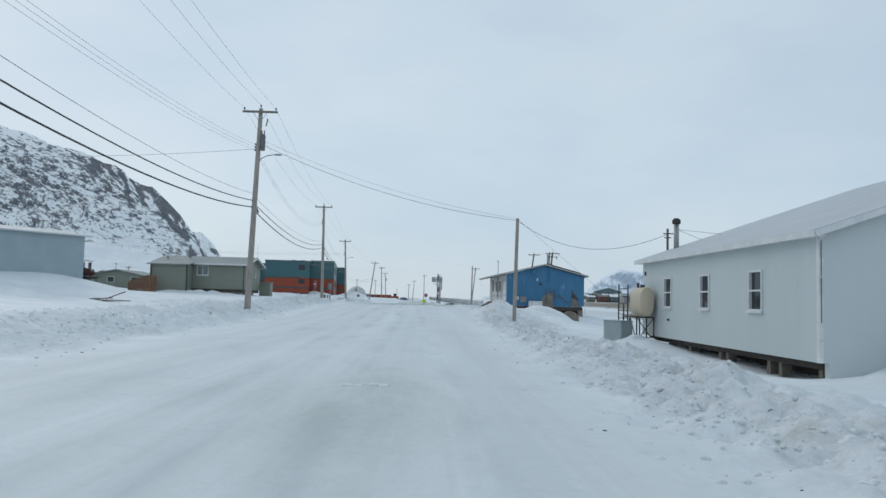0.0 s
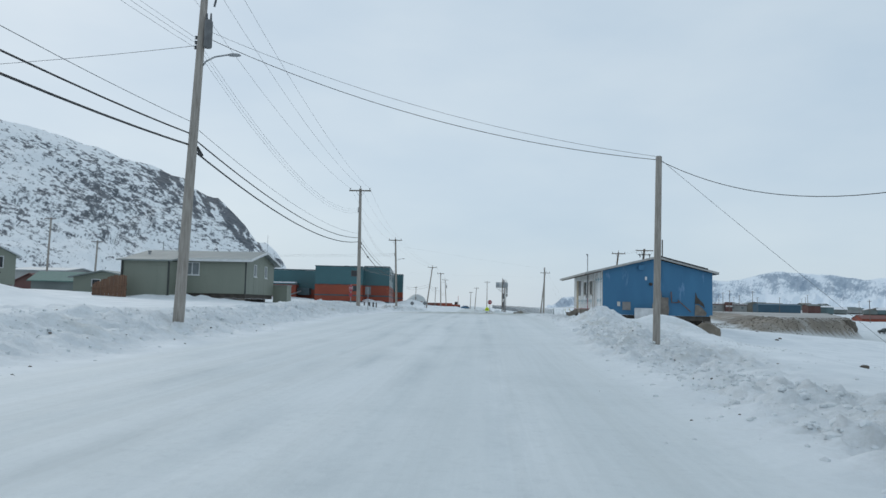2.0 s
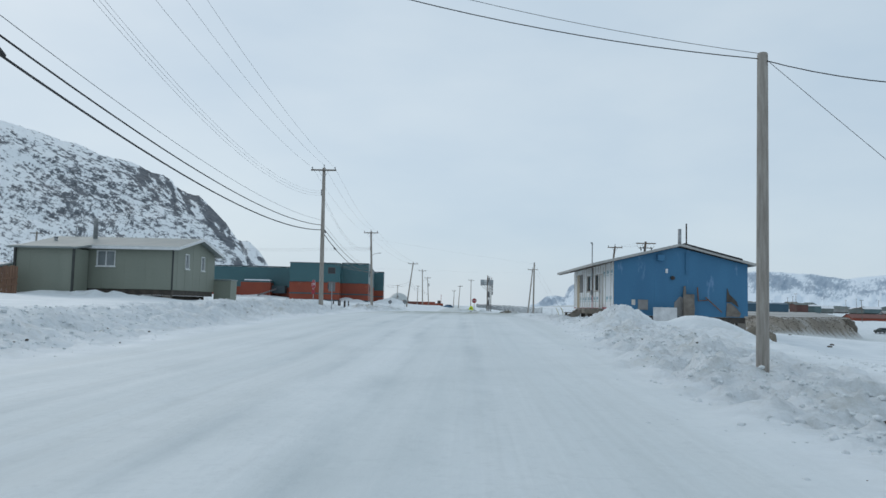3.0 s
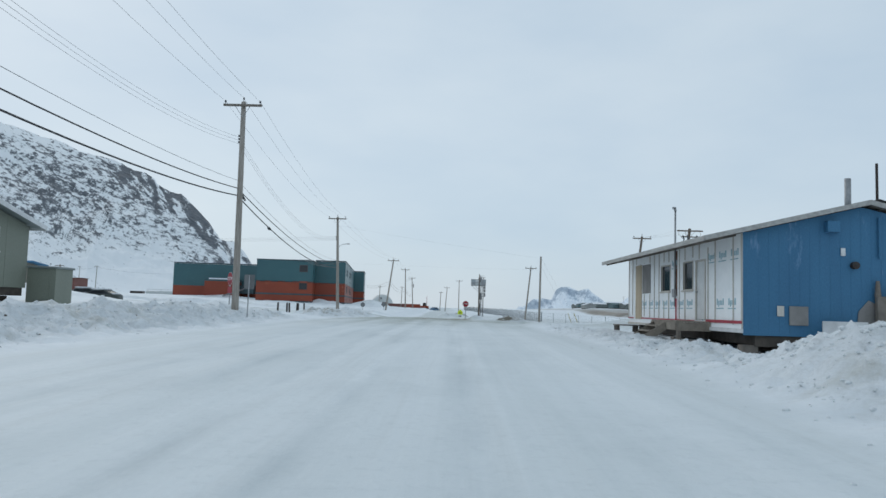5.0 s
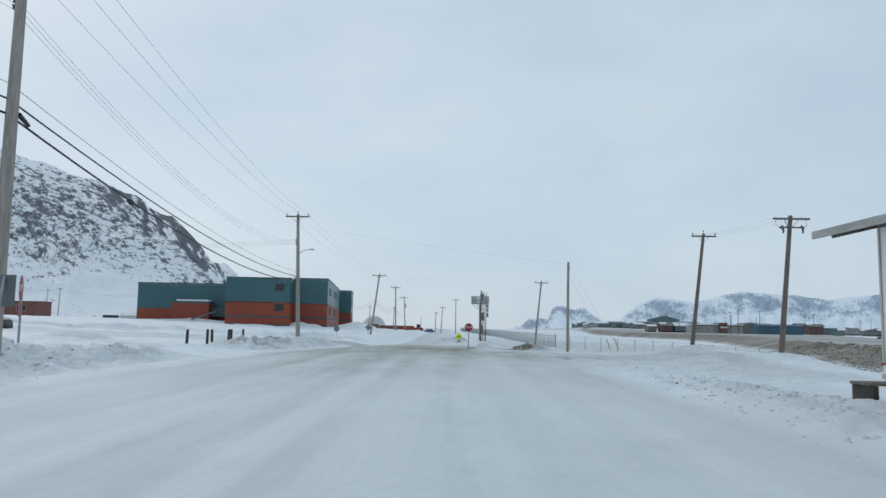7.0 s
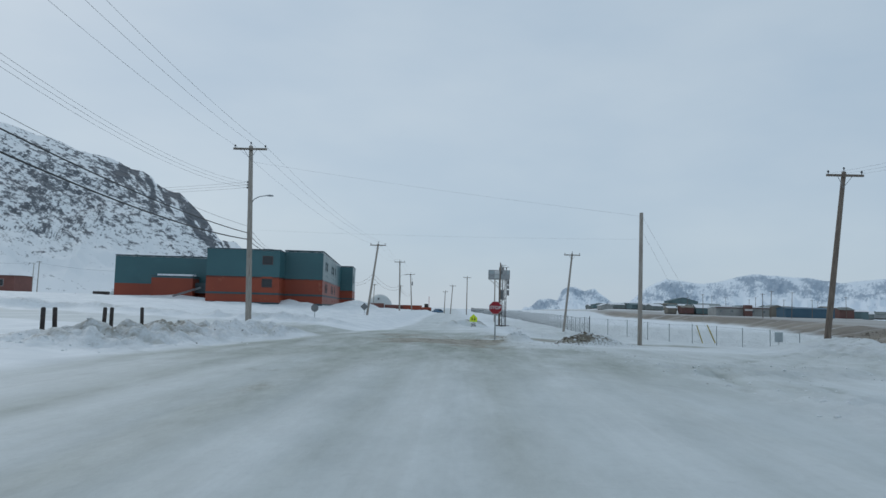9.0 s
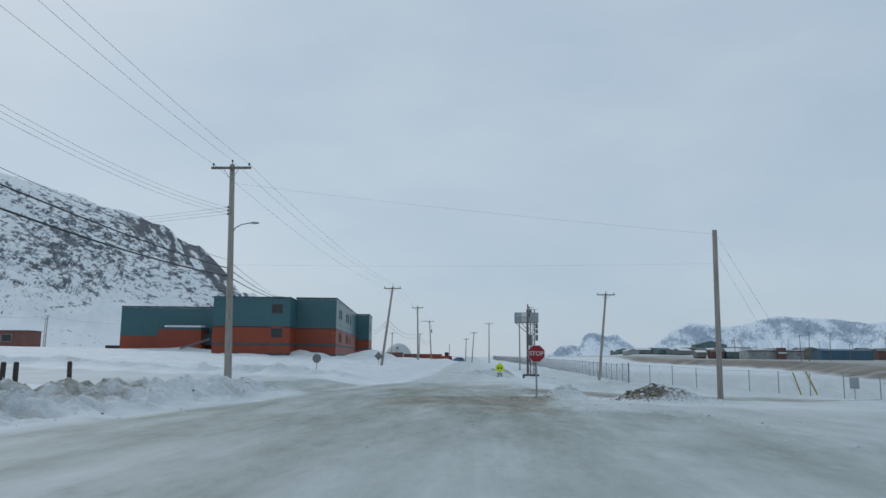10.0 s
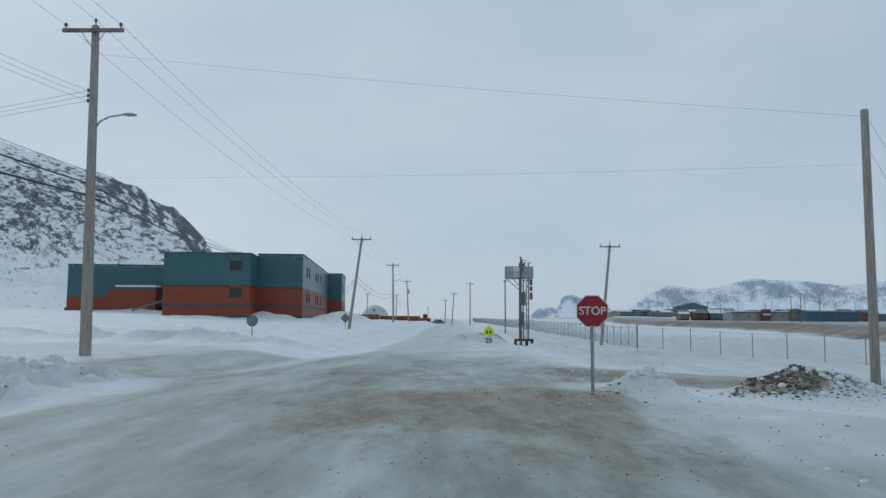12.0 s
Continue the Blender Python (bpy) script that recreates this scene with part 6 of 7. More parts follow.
def snowmobile(x, y, turn):
    g = gz(x, y)
    s = thing("snowmobile", (x, y, g), "dark snowmobile parked in snow beside the porch", "snowmobile")
    c, q = math.cos(turn), math.sin(turn)

    def P(u, v, z):
        return (x + c * u - q * v, y + q * u + c * v, g + z)

    def prism(name, prof, half, material, label=""):
        bm = bmesh.new()
        rows = [[bm.verts.new(P(u, v, z)) for u, z in prof] for v in (-half, half)]
        n = len(prof)
        for i in range(n):
            bm.faces.new((rows[0][i], rows[0][(i + 1) % n], rows[1][(i + 1) % n], rows[1][i]))
        bm.faces.new(rows[0][::-1])
        bm.faces.new(rows[1])
        bmesh.ops.recalc_face_normals(bm, faces=bm.faces)
        bmesh.ops.bevel(bm, geom=list(bm.edges), offset=0.025, segments=2, affect="EDGES")
        part(name, bm, material, s, label, True)

    prism("cowl", [(0.1, 0.25), (1.15, 0.22), (1.3, 0.35), (0.95, 0.62), (0.45, 0.78), (0.1, 0.7)], 0.36, mat("dark_red_cowl", (0.075, 0.022, 0.022)), "dark red cowl")
    prism("seat", [(-1.2, 0.42), (0.1, 0.45), (0.1, 0.72), (-0.3, 0.66), (-1.2, 0.7)], 0.2, BLACK, "black seat")
    prism("tunnel", [(-1.4, 0.1), (0.3, 0.1), (0.3, 0.42), (-1.4, 0.42)], 0.22, DARKSTEEL)
    prism("windshield", [(0.36, 0.78), (0.42, 0.78), (0.22, 1.08), (0.17, 1.08)], 0.26, GLASS)
    for v in (-0.42, 0.42):
        part("ski", tubed([P(0.4, v, 0.05), P(1.3, v, 0.05), P(1.55, v, 0.2)], [0.05, 0.05, 0.03], 6), BLACK, s)


snowmobile(-22.3, 42.2, radians(10))
plain_house((-72.0, 112.0), (20.0, 9.0, 1.9, 3.6), 0.8, BRICKRED, ROOFSNOW, "dull red building with a snowy roof", 1.7)
plain_house((-64.0, 110.0), (7.5, 8.0, 2.0, 4.6), 0.5, HOUSES[3], WHITE_ROOF, "white building with a low roof", 1.7)
plain_house((-57.2, 100.0), (4.1, 4.0, 1.6, 2.8), 1.0, HOUSES[2], HOUSES[2], "small red-brown shed with a steep roof", 1.6, ridge_along="y")
plain_house((-72.0, 158.0), (9.9, 3.0, 2.0, 4.9), 0.5, PINK, ROOFSNOW, "pink flat-roofed building beside a red one", 1.9)
plain_house((-150.0, 290.0), (22.6, 9.0, 3.2, 7.6), 0.1, BRICKRED, HOUSES[2], "dull red flat-roofed building with teal window shutters", 3.0, windows=((0, 8.0, 11.0, 4.6, 6.6), (0, 16.5, 19.5, 4.6, 6.6)))
plain_house((-32.2, 84.0), (6.5, 3.0, 1.2, 3.1), 0.15, HOUSES[5], mat("blue_roof_edge", (0.06, 0.22, 0.40)), "grey-green box-like house with a blue roof edge", 1.3)


# ---- the large teal and red building ----
def big_building():
    ox, oy, rot = -25.7, 217.3, radians(5.5)
    A, B = Vector((math.cos(rot), math.sin(rot))), Vector((-math.sin(rot), math.cos(rot)))
    h = thing("building", (ox - 15, oy + 15, 1.2), "large two-storey building, teal above rust-red panels", "building")

    def at(u, v):
        return (ox + A.x * u + B.x * v, oy + A.y * u + B.y * v)

    def block(u0, u1, v0, v1, zb, zt, zm, holes=(), stripe=True):
        c = [at(u0, v0), at(u1, v0), at(u1, v1), at(u0, v1)]
        lens = (u1 - u0, v1 - v0, u1 - u0, v1 - v0)
        for i in range(4):
            p, q = c[i], c[(i + 1) % 4]
            fr = Frame(p[0], p[1], q[0] - p[0], q[1] - p[1])
            hi = [x[1:] for x in holes if x[0] == i]
            up = [x for x in hi if x[2] > zm - 0.1]
            lo = [x for x in hi if x[2] <= zm - 0.1]
            part("upper_wall", wall(fr, lens[i], zm, zt, 0.3, up, course=0.9, inset=0.3 * (i % 2)), TEAL, h, "teal horizontal panels")
            part("lower_wall", wall(fr, lens[i], zb, zm - 0.002, 0.3, lo, course=0.9, inset=0.3 * (i % 2)), RUST, h, "rust-red horizontal panels")
            if stripe:
                bm = bmesh.new()
                fr.box(bm, -0.02, lens[i] + 0.02, 0.036, 0.055, zb + 1.75, zb + 2.1)
                fr.box(bm, -0.02, lens[i] + 0.02, 0.036, 0.055, zb - 0.02, zb + 0.42)
                part("band", bm, SLATE, h, "dark slate band")
            bm = bmesh.new()
            fr.box(bm, -0.05, lens[i] + 0.05, 0.02, 0.08, zt - 0.12, zt + 0.1)
            part("parapet", bm, SLATE, h)
            bm = bmesh.new()
            fr.box(bm, 0.0, lens[i], -0.32, -0.02, zb - 0.8, zb - 0.003)
            part("plinth", bm, SLATE, h)
            for a, b, z0, z1 in hi:
                window(h, fr, a + 0.1, b - 0.1, z0 + 0.1, z1 - 0.1, PORCHWOOD if i == 0 else SLATE, "", False, 0.12, 0.05)
        bm = bmesh.new()
        vs = [bm.verts.new((*p, zt - 0.02)) for p in c]
        lo_v = [bm.verts.new((*p, zt - 0.3)) for p in c]
        bm.faces.new(vs)
        bm.faces.new(lo_v[::-1])
        for i in range(4):
            bm.faces.new((vs[i], lo_v[i], lo_v[(i + 1) % 4], vs[(i + 1) % 4]))
        part("roof", bm, ROOFSNOW, h)

    sides = [(1, a, a + 1.5, z, z + 1.7) for a in (5.5, 9.0, 21.0, 25.0, 31.0) for z in (8.2, 3.9)]
    block(-19.6, -7.0, -6.5, 26, 1.35, 11.0, 6.0, [(0, 9.6, 11.4, 8.4, 9.9), (0, 9.6, 11.4, 4.4, 5.9)])
    block(-6.99, 0.0, 0.0, 50.0, 1.35, 11.45, 6.05, sides)
    block(-5.0, 3.0, 52, 66, 1.4, 11.5, 5.2, [(1, 3, 5, 7.4, 9.4)])
    block(-47.0, -19.62, 27.0, 52.0, 2.5, 11.3, 5.2, (), False)
    # the low entrance before the wing
    block(-37.5, -29.0, 21.5, 27.0, 2.5, 6.8, 6.4, (), False)
    p = at(-28.0, 25.0)
    part("entrance_recess", boxed(p[0] - 1.2, p[0] + 3.0, p[1] - 1.5, p[1] + 1.2, 3.4, 5.6), SLATE, h)
    bm = bmesh.new()
    beam(bm, (*at(-27.5, 22.5), 4.6), (*at(-32.0, 18.0), 2.6), 0.15, 0.4)
    part("stair_rail", bm, STEEL, h)
    for u, v, r, z in ((-21.5, 26.5, 1.6, 11.2), (-33.0, 24.0, 3.8, 6.95)):
        q = at(u, v)
        bm = bmesh.new()
        box(bm, q[0] - r, q[0] + r, q[1] - 1.2, q[1] + 1.2, z - 0.15, z + 0.35, 0.14)
        part("snow_cap", bm, ROOFSNOW, h, "snow lying on a low roof")
    for u in (-12.0, -9.2):
        q = at(u, 2)
        part("roof_vent", boxed(q[0] - 0.6, q[0] + 0.6, q[1] - 0.6, q[1] + 0.6, 10.9, 11.6, 0.05), SLATE, h)


big_building()


# ---- signs ----
def octagon(fr, u, z, r, w0, w1):
    bm = bmesh.new()
    ring = []
    for w in (w0, w1):
        ring.append([bm.verts.new(fr.p(u + r * math.cos(radians(22.5 + 45 * k)), w, z + r * math.sin(radians(22.5 + 45 * k)))) for k in range(8)])
    for i in range(8):
        bm.faces.new((ring[0][i], ring[0][(i + 1) % 8], ring[1][(i + 1) % 8], ring[1][i]))
    bm.faces.new(ring[0][::-1])
    bm.faces.new(ring[1])
    return bm


def stop_sign(x, y, z_mid, width, group="", turn=0.0, extra=False, lean=0.0, label="red octagonal stop sign on a steel post in the snow"):
    g = gz(x, y)
    s = thing("stop_sign", (x, y, g), label, "stop sign", group)
    fr = Frame(x, y, math.cos(turn), math.sin(turn))
    part("post", tubed([(x, y + 0.05, g - 0.4), (x, y + 0.05, z_mid + width * 0.3)], 0.032, 8), STEEL, s)
    r = width / 2 / math.cos(radians(22.5))
    b = part("border", octagon(fr, 0, z_mid, r, 0.0, 0.006), SIGNWHITE, s, "white border")
    part("face", octagon(fr, 0, z_mid, r * 0.955, 0.0062, 0.009), SIGNRED, s, "red sign face")
    part("back", octagon(fr, 0, z_mid, r, -0.004, -0.0002), SIGNBACK, s)
    lettering(s, "STOP", width * 0.36, fr, 0, z_mid, 0.012, SIGNWHITE, "white capital letters")
    if extra:
        bm = bmesh.new()
        fr.box(bm, -width * 0.4, width * 0.4, 0.0, 0.008, z_mid - width * 1.1, z_mid - width * 0.6)
        part("tab", bm, SIGNRED, s, "small red plate")
    return s


stop_sign(1.61, 112.95, 1.64, 0.575, turn=radians(2))
stop_sign(-11.75, 81.0, 2.46, 0.72, turn=radians(-52), extra=True, label="red stop sign with a red plate beside the pole")
s = thing("road_sign", (-9.22, 75.6, gz(-9.22, 75.6)), "grey back of a rectangular road sign beside a pole", "road sign", "signs seen from behind")
part("post", tubed([(-9.22, 75.6, 0.5), (-9.34, 76.15, 2.5)], 0.03, 8), STEEL, s)
part("plate", boxed(-9.60, -9.10, 76.185, 76.20, 1.84, 2.54), SIGNBACK, s)
s = thing("road_sign", (-11.4, 137.5, gz(-11.4, 137.5)), "grey back of a round road sign on a post", "road sign", "signs seen from behind")
part("post", tubed([(-11.4, 137.5, -0.3), (-11.4, 137.5, 1.55)], 0.03, 8), STEEL, s)
part("plate", octagon(Frame(-11.4, 137.46, 1, 0), 0, 1.32, 0.31, 0.0, 0.008), SIGNBACK, s)
s = thing("road_sign", (-12.25, 174.0, gz(-12.25, 174)), "grey diamond sign back fixed beside a leaning pole", "road sign", "signs seen from behind")
part("post", tubed([(-12.25, 174.0, -0.5), (-12.15, 174.0, 1.9)], 0.03, 8), STEEL, s)
bm = bmesh.new()
fr = Frame(-12.2, 173.9, 1, 0)
vs = [bm.verts.new(fr.p(a, w, 1.5 + b)) for w in (0, 0.01) for a, b in ((-0.5, 0), (0, -0.5), (0.5, 0), (0, 0.5))]
bm.faces.new(vs[3::-1])
bm.faces.new(vs[4:])
for i in range(4):
    bm.faces.new((vs[i], vs[(i + 1) % 4], vs[4 + (i + 1) % 4], vs[4 + i]))
part("plate", bm, SIGNBACK, s)


def school_sign():
    x, y = 1.34, 155.6
    g = gz(x, y)
    s = thing("warning_sign", (x, y, g), "fluorescent yellow warning sign above a white speed plate, half buried", "road sign")
    fr = Frame(x, y, 1, 0)
    part("post", tubed([(x, y + 0.05, g - 0.4), (x, y + 0.05, 0.8)], 0.03, 8), STEEL, s)
    bm = bmesh.new()
    pts = [(-0.38, 0.12), (-0.38, -0.30), (0.38, -0.30), (0.38, 0.12), (0, 0.48)]
    vs = [[bm.verts.new(fr.p(a, w, 0.56 + b)) for a, b in pts] for w in (0, 0.01)]
    bm.faces.new(vs[0][::-1])
    bm.faces.new(vs[1])
    for i in range(5):
        bm.faces.new((vs[0][i], vs[0][(i + 1) % 5], vs[1][(i + 1) % 5], vs[1][i]))
    part("plate", bm, SIGNYELLOW, s, "fluorescent yellow plate")
    for u in (-0.14, 0.12):
        bm = bmesh.new()
        fr.box(bm, u - 0.045, u + 0.045, 0.012, 0.014, 0.40, 0.62)
        fr.box(bm, u - 0.09, u + 0.09, 0.012, 0.014, 0.50, 0.56)
        fr.box(bm, u - 0.03, u + 0.03, 0.012, 0.014, 0.65, 0.72)
        part("symbol", bm, BLACK, s, "plain black mark")
    bm = bmesh.new()
    fr.box(bm, -0.27, 0.27, 0.0, 0.01, -0.62, 0.16)
    part("speed_plate", bm, SIGNWHITE, s, "white speed plate")
    lettering(s, "25", 0.52, fr, 0, -0.12, 0.014, BLACK, "black numerals")


school_sign()

# ---- bollards ----
b0 = thing("bollard", (0, 0, 0), "short dark steel bollard with a rusty top standing in snow", "bollard", "row of bollards")
part("pipe", tubed([(0, 0, -0.4), (0, 0, 0.70), (0, 0, 0.74)], [0.075, 0.075, 0.05], 10), DARKSTEEL, b0, smooth=True)
spots = ((-13.6, 110.7), (-13.55, 107.75), (-13.53, 107.1), (-13.35, 103.3), (-13.43, 102.7), (-13.4, 99.3))
for k, (x, y) in enumerate(spots):
    m = pose(x, y, 0.52, 0, 2 * (k % 3) - 2, 0)
    if k == 0:
        b0.matrix_basis = m
    else:
        copy_thing(b0, m)


# ---- the antenna tower ----
def tower():
    x, y = 4.40, 165.3
    g = gz(x, y)
    t = thing("lattice_tower", (x, y, g), "steel lattice mast with a grey panel box and cables", "lattice tower")
    legs = [(x - 0.05, y - 0.35), (x + 0.75, y - 0.35), (x + 0.35, y + 0.4)]
    zb, zt = g + 0.55, 6.4
    for lx, ly in legs:
        part("leg", tubed([(lx, ly, zb), (lx, ly, zt)], 0.045, 6), DARKSTEEL, t)
    for k in range(13):
        z = zb + (zt - zb) * k / 13
        z2 = zb + (zt - zb) * (k + 1) / 13
        for i in range(3):
            a, b = legs[i], legs[(i + 1) % 3]
            part("brace", tubed([(*a, z), (*b, z2)] if k % 2 else [(*b, z), (*a, z2)], 0.018, 5), STEEL, t)
            part("strut", tubed([(*a, z), (*b, z)], 0.018, 5), STEEL, t)
    part("base_beam", boxed(x - 0.45, x + 1.15, y - 0.6, y + 0.6, zb - 0.18, zb, 0.02), TIMBER, t)
    for xx in (x - 0.38, x + 0.1, x + 0.6, x + 1.05):
        part("footing", tubed([(xx, y - 0.45, g - 0.4), (xx, y - 0.45, zb - 0.184)], 0.09, 8), TIMBER, t)
        part("footing", tubed([(xx, y + 0.45, g - 0.4), (xx, y + 0.45, zb - 0.184)], 0.09, 8), TIMBER, t)
    part("timber_mast", tubed([(x + 0.02, y - 1.0, g - 0.4), (x + 0.02, y - 1.0, 6.90)], [0.095, 0.075], 10), POLE_DARK, t, "dark timber mast", True)
    # the equipment shelf: a light frame with panels, open in places, and a floor
    x0, x1, z0, z1 = x - 1.30, x + 1.08, 5.06, 6.06
    b = part("panel_box", boxed(x0, x1, y - 0.88, y + 0.25, z0 - 0.06, z0, 0.01), STEEL, t, "grey panelled equipment shelf")
    cols = (x0, x - 0.66, x - 0.05, x + 0.30, x + 0.72, x1)
    for k, xx in enumerate(cols):
        part("frame_post", boxed(xx - 0.03, xx + 0.03, y - 0.95, y - 0.885, z0, z1), STEEL, b)
    for z in (z0, (z0 + z1) / 2 - 0.02, z1 - 0.05):
        part("frame_rail", boxed(x0 - 0.03, x1 + 0.03, y - 0.975, y - 0.952, z, z + 0.05), STEEL, b)
    fills = ((CRATE, STEEL), (SIGNWHITE, DOMEWHITE), (DULLSTEEL, CRATE), (STEEL, STEEL), (CRATE, STEEL))
    for k, (upper, lower) in enumerate(fills):
        part("panel", boxed(cols[k] + 0.032, cols[k + 1] - 0.032, y - 0.93, y - 0.90, (z0 + z1) / 2 + 0.035, z1 - 0.055), upper, b)
        part("panel", boxed(cols[k] + 0.032, cols[k + 1] - 0.032, y - 0.93, y - 0.90, z0 + 0.055, (z0 + z1) / 2 - 0.025), lower, b)
    for xx in (x0, x1 - 0.03):
        part("side_panel", boxed(xx, xx + 0.03, y - 0.87, y + 0.25, z0, z1), CRATE, b)
    part("rear_panel", boxed(x0 + 0.04, x1 - 0.04, y + 0.20, y + 0.24, z0, z1), CRATE, b)
    for z, dx in ((6.38, 1.05), (6.60, 0.75)):
        part("aerial", tubed([(x + 0.1, y - 0.3, z), (x + dx, y - 0.3, z + 0.06)], 0.025, 5), DULLSTEEL, t)
    for xx, zt2 in ((x + 0.22, 6.75), (x + 0.42, 6.55)):
        part("aerial", tubed([(xx, y, 6.0), (xx, y, zt2)], [0.07, 0.04], 6), DULLSTEEL, t)
    for z, hh in ((4.45, 0.50), (3.95, 0.42), (3.20, 0.62)):
        part("equipment", boxed(x + 0.84, x + 1.08, y - 0.5, y - 0.2, z, z + hh, 0.02), DULLSTEEL, t)
    part("equipment", boxed(x + 0.02, x + 0.46, y - 0.92, y - 0.62, 2.7, 3.8, 0.03), DULLSTEEL, t)
    part("equipment", boxed(x + 0.0, x + 0.32, y - 0.9, y - 0.65, 1.0, 2.1, 0.03), DULLSTEEL, t)
    part("stay", tubed([(x0 + 0.1, y - 0.6, 5.0), (x + 0.0, y - 0.6, 3.95)], 0.035, 6), STEEL, t)
    part("stay", tubed([(x - 0.62, y - 0.6, 5.0), (x + 0.0, y - 0.6, 4.30)], 0.035, 6), STEEL, t)
    part("cable", tubed([(x + 0.6, y - 0.5, 5.0), (x + 0.55, y - 0.5, 3.0), (x + 0.6, y - 0.5, g + 0.6)], 0.03, 6), WIRE, t)


tower()
utility_pole((6.05, 214.0, gz(6.05, 214)), (6.0, 214.0, 7.5), 0.13, 0.10, 0.35, label="thin far pole behind the mast", pins=False)


# ---- airfield fence ----
def chain_fence(pts, step, hgt, label, fabric, wire_r=0.0065):
    f = thing("chain_link_fence", (*pts[0], gz(*pts[0])), label, "fence")
    run = []
    for (xa, ya), (xb, yb) in zip(pts, pts[1:]):
        n = max(1, round(math.hypot(xb - xa, yb - ya) / step))
        run += [(xa + (xb - xa) * k / n, ya + (yb - ya) * k / n) for k in range(n)]
    run.append(pts[-1])
    tops = [(x, y, gz(x, y)) for x, y in run]
    for k, (x, y, g) in enumerate(tops):
        part("post", tubed([(x, y, g - 0.4), (x, y, g + hgt + (0.08 if k else 0.25))], 0.034 if k else 0.06, 6), CHAIN, f)
    bm = bmesh.new()
    rail = bmesh.new()
    for (xa, ya, za), (xb, yb, zb2) in zip(tops, tops[1:]):
        tube(rail, [(xa, ya, za + hgt), (xb, yb, zb2 + hgt)], 0.022 if wire_r > 0.004 else 0.009, 5, False)
        L = math.hypot(xb - xa, yb - ya)
        n = max(2, int(L / fabric))
        for k in range(n + 1):
            for s in (1, -1):
                t0 = k / n
                t1 = t0 + s * (hgt / L)
                za_, zb_ = 0.05, hgt
                if t1 > 1:
                    zb_ = 0.05 + (hgt - 0.05) * (1 - t0) / (t1 - t0)
                    t1 = 1
                if t1 < 0:
                    zb_ = 0.05 + (hgt - 0.05) * t0 / (t0 - t1)
                    t1 = 0
                p = (xa + (xb - xa) * t0, ya + (yb - ya) * t0, za + (zb2 - za) * t0 + za_)
                q = (xa + (xb - xa) * t1, ya + (yb - ya) * t1, za + (zb2 - za) * t1 + zb_)
                tube(bm, [p, q], wire_r, 3, False)
    part("top_rail", rail, CHAIN, f)
    tagged(part("wire_mesh", bm, CHAIN, f, "woven wire mesh"), kind="stuff")


chain_fence([(15.2, 168.0), (34.0, 143.0)], 2.9, 1.85, "chain-link airfield fence with steel posts standing in snow", 0.13, 0.0027)
chain_fence([(15.2, 168.0), (13.0, 240.0), (9.5, 340.0), (5.0, 450.0)], 3.0, 1.85, "long chain-link fence running beside the road", 0.25)
s = thing("fence_sign", (29.3, 149.2, gz(29.3, 149.2)), "pale square notice on the fence", "sign")
part("plate", boxed(29.0, 29.75, 149.1, 149.12, -0.75, 0.15), CRATE, s)
part("post", tubed([(29.4, 149.16, -1.6), (29.4, 149.16, 0.1)], 0.03, 6), STEEL, s)


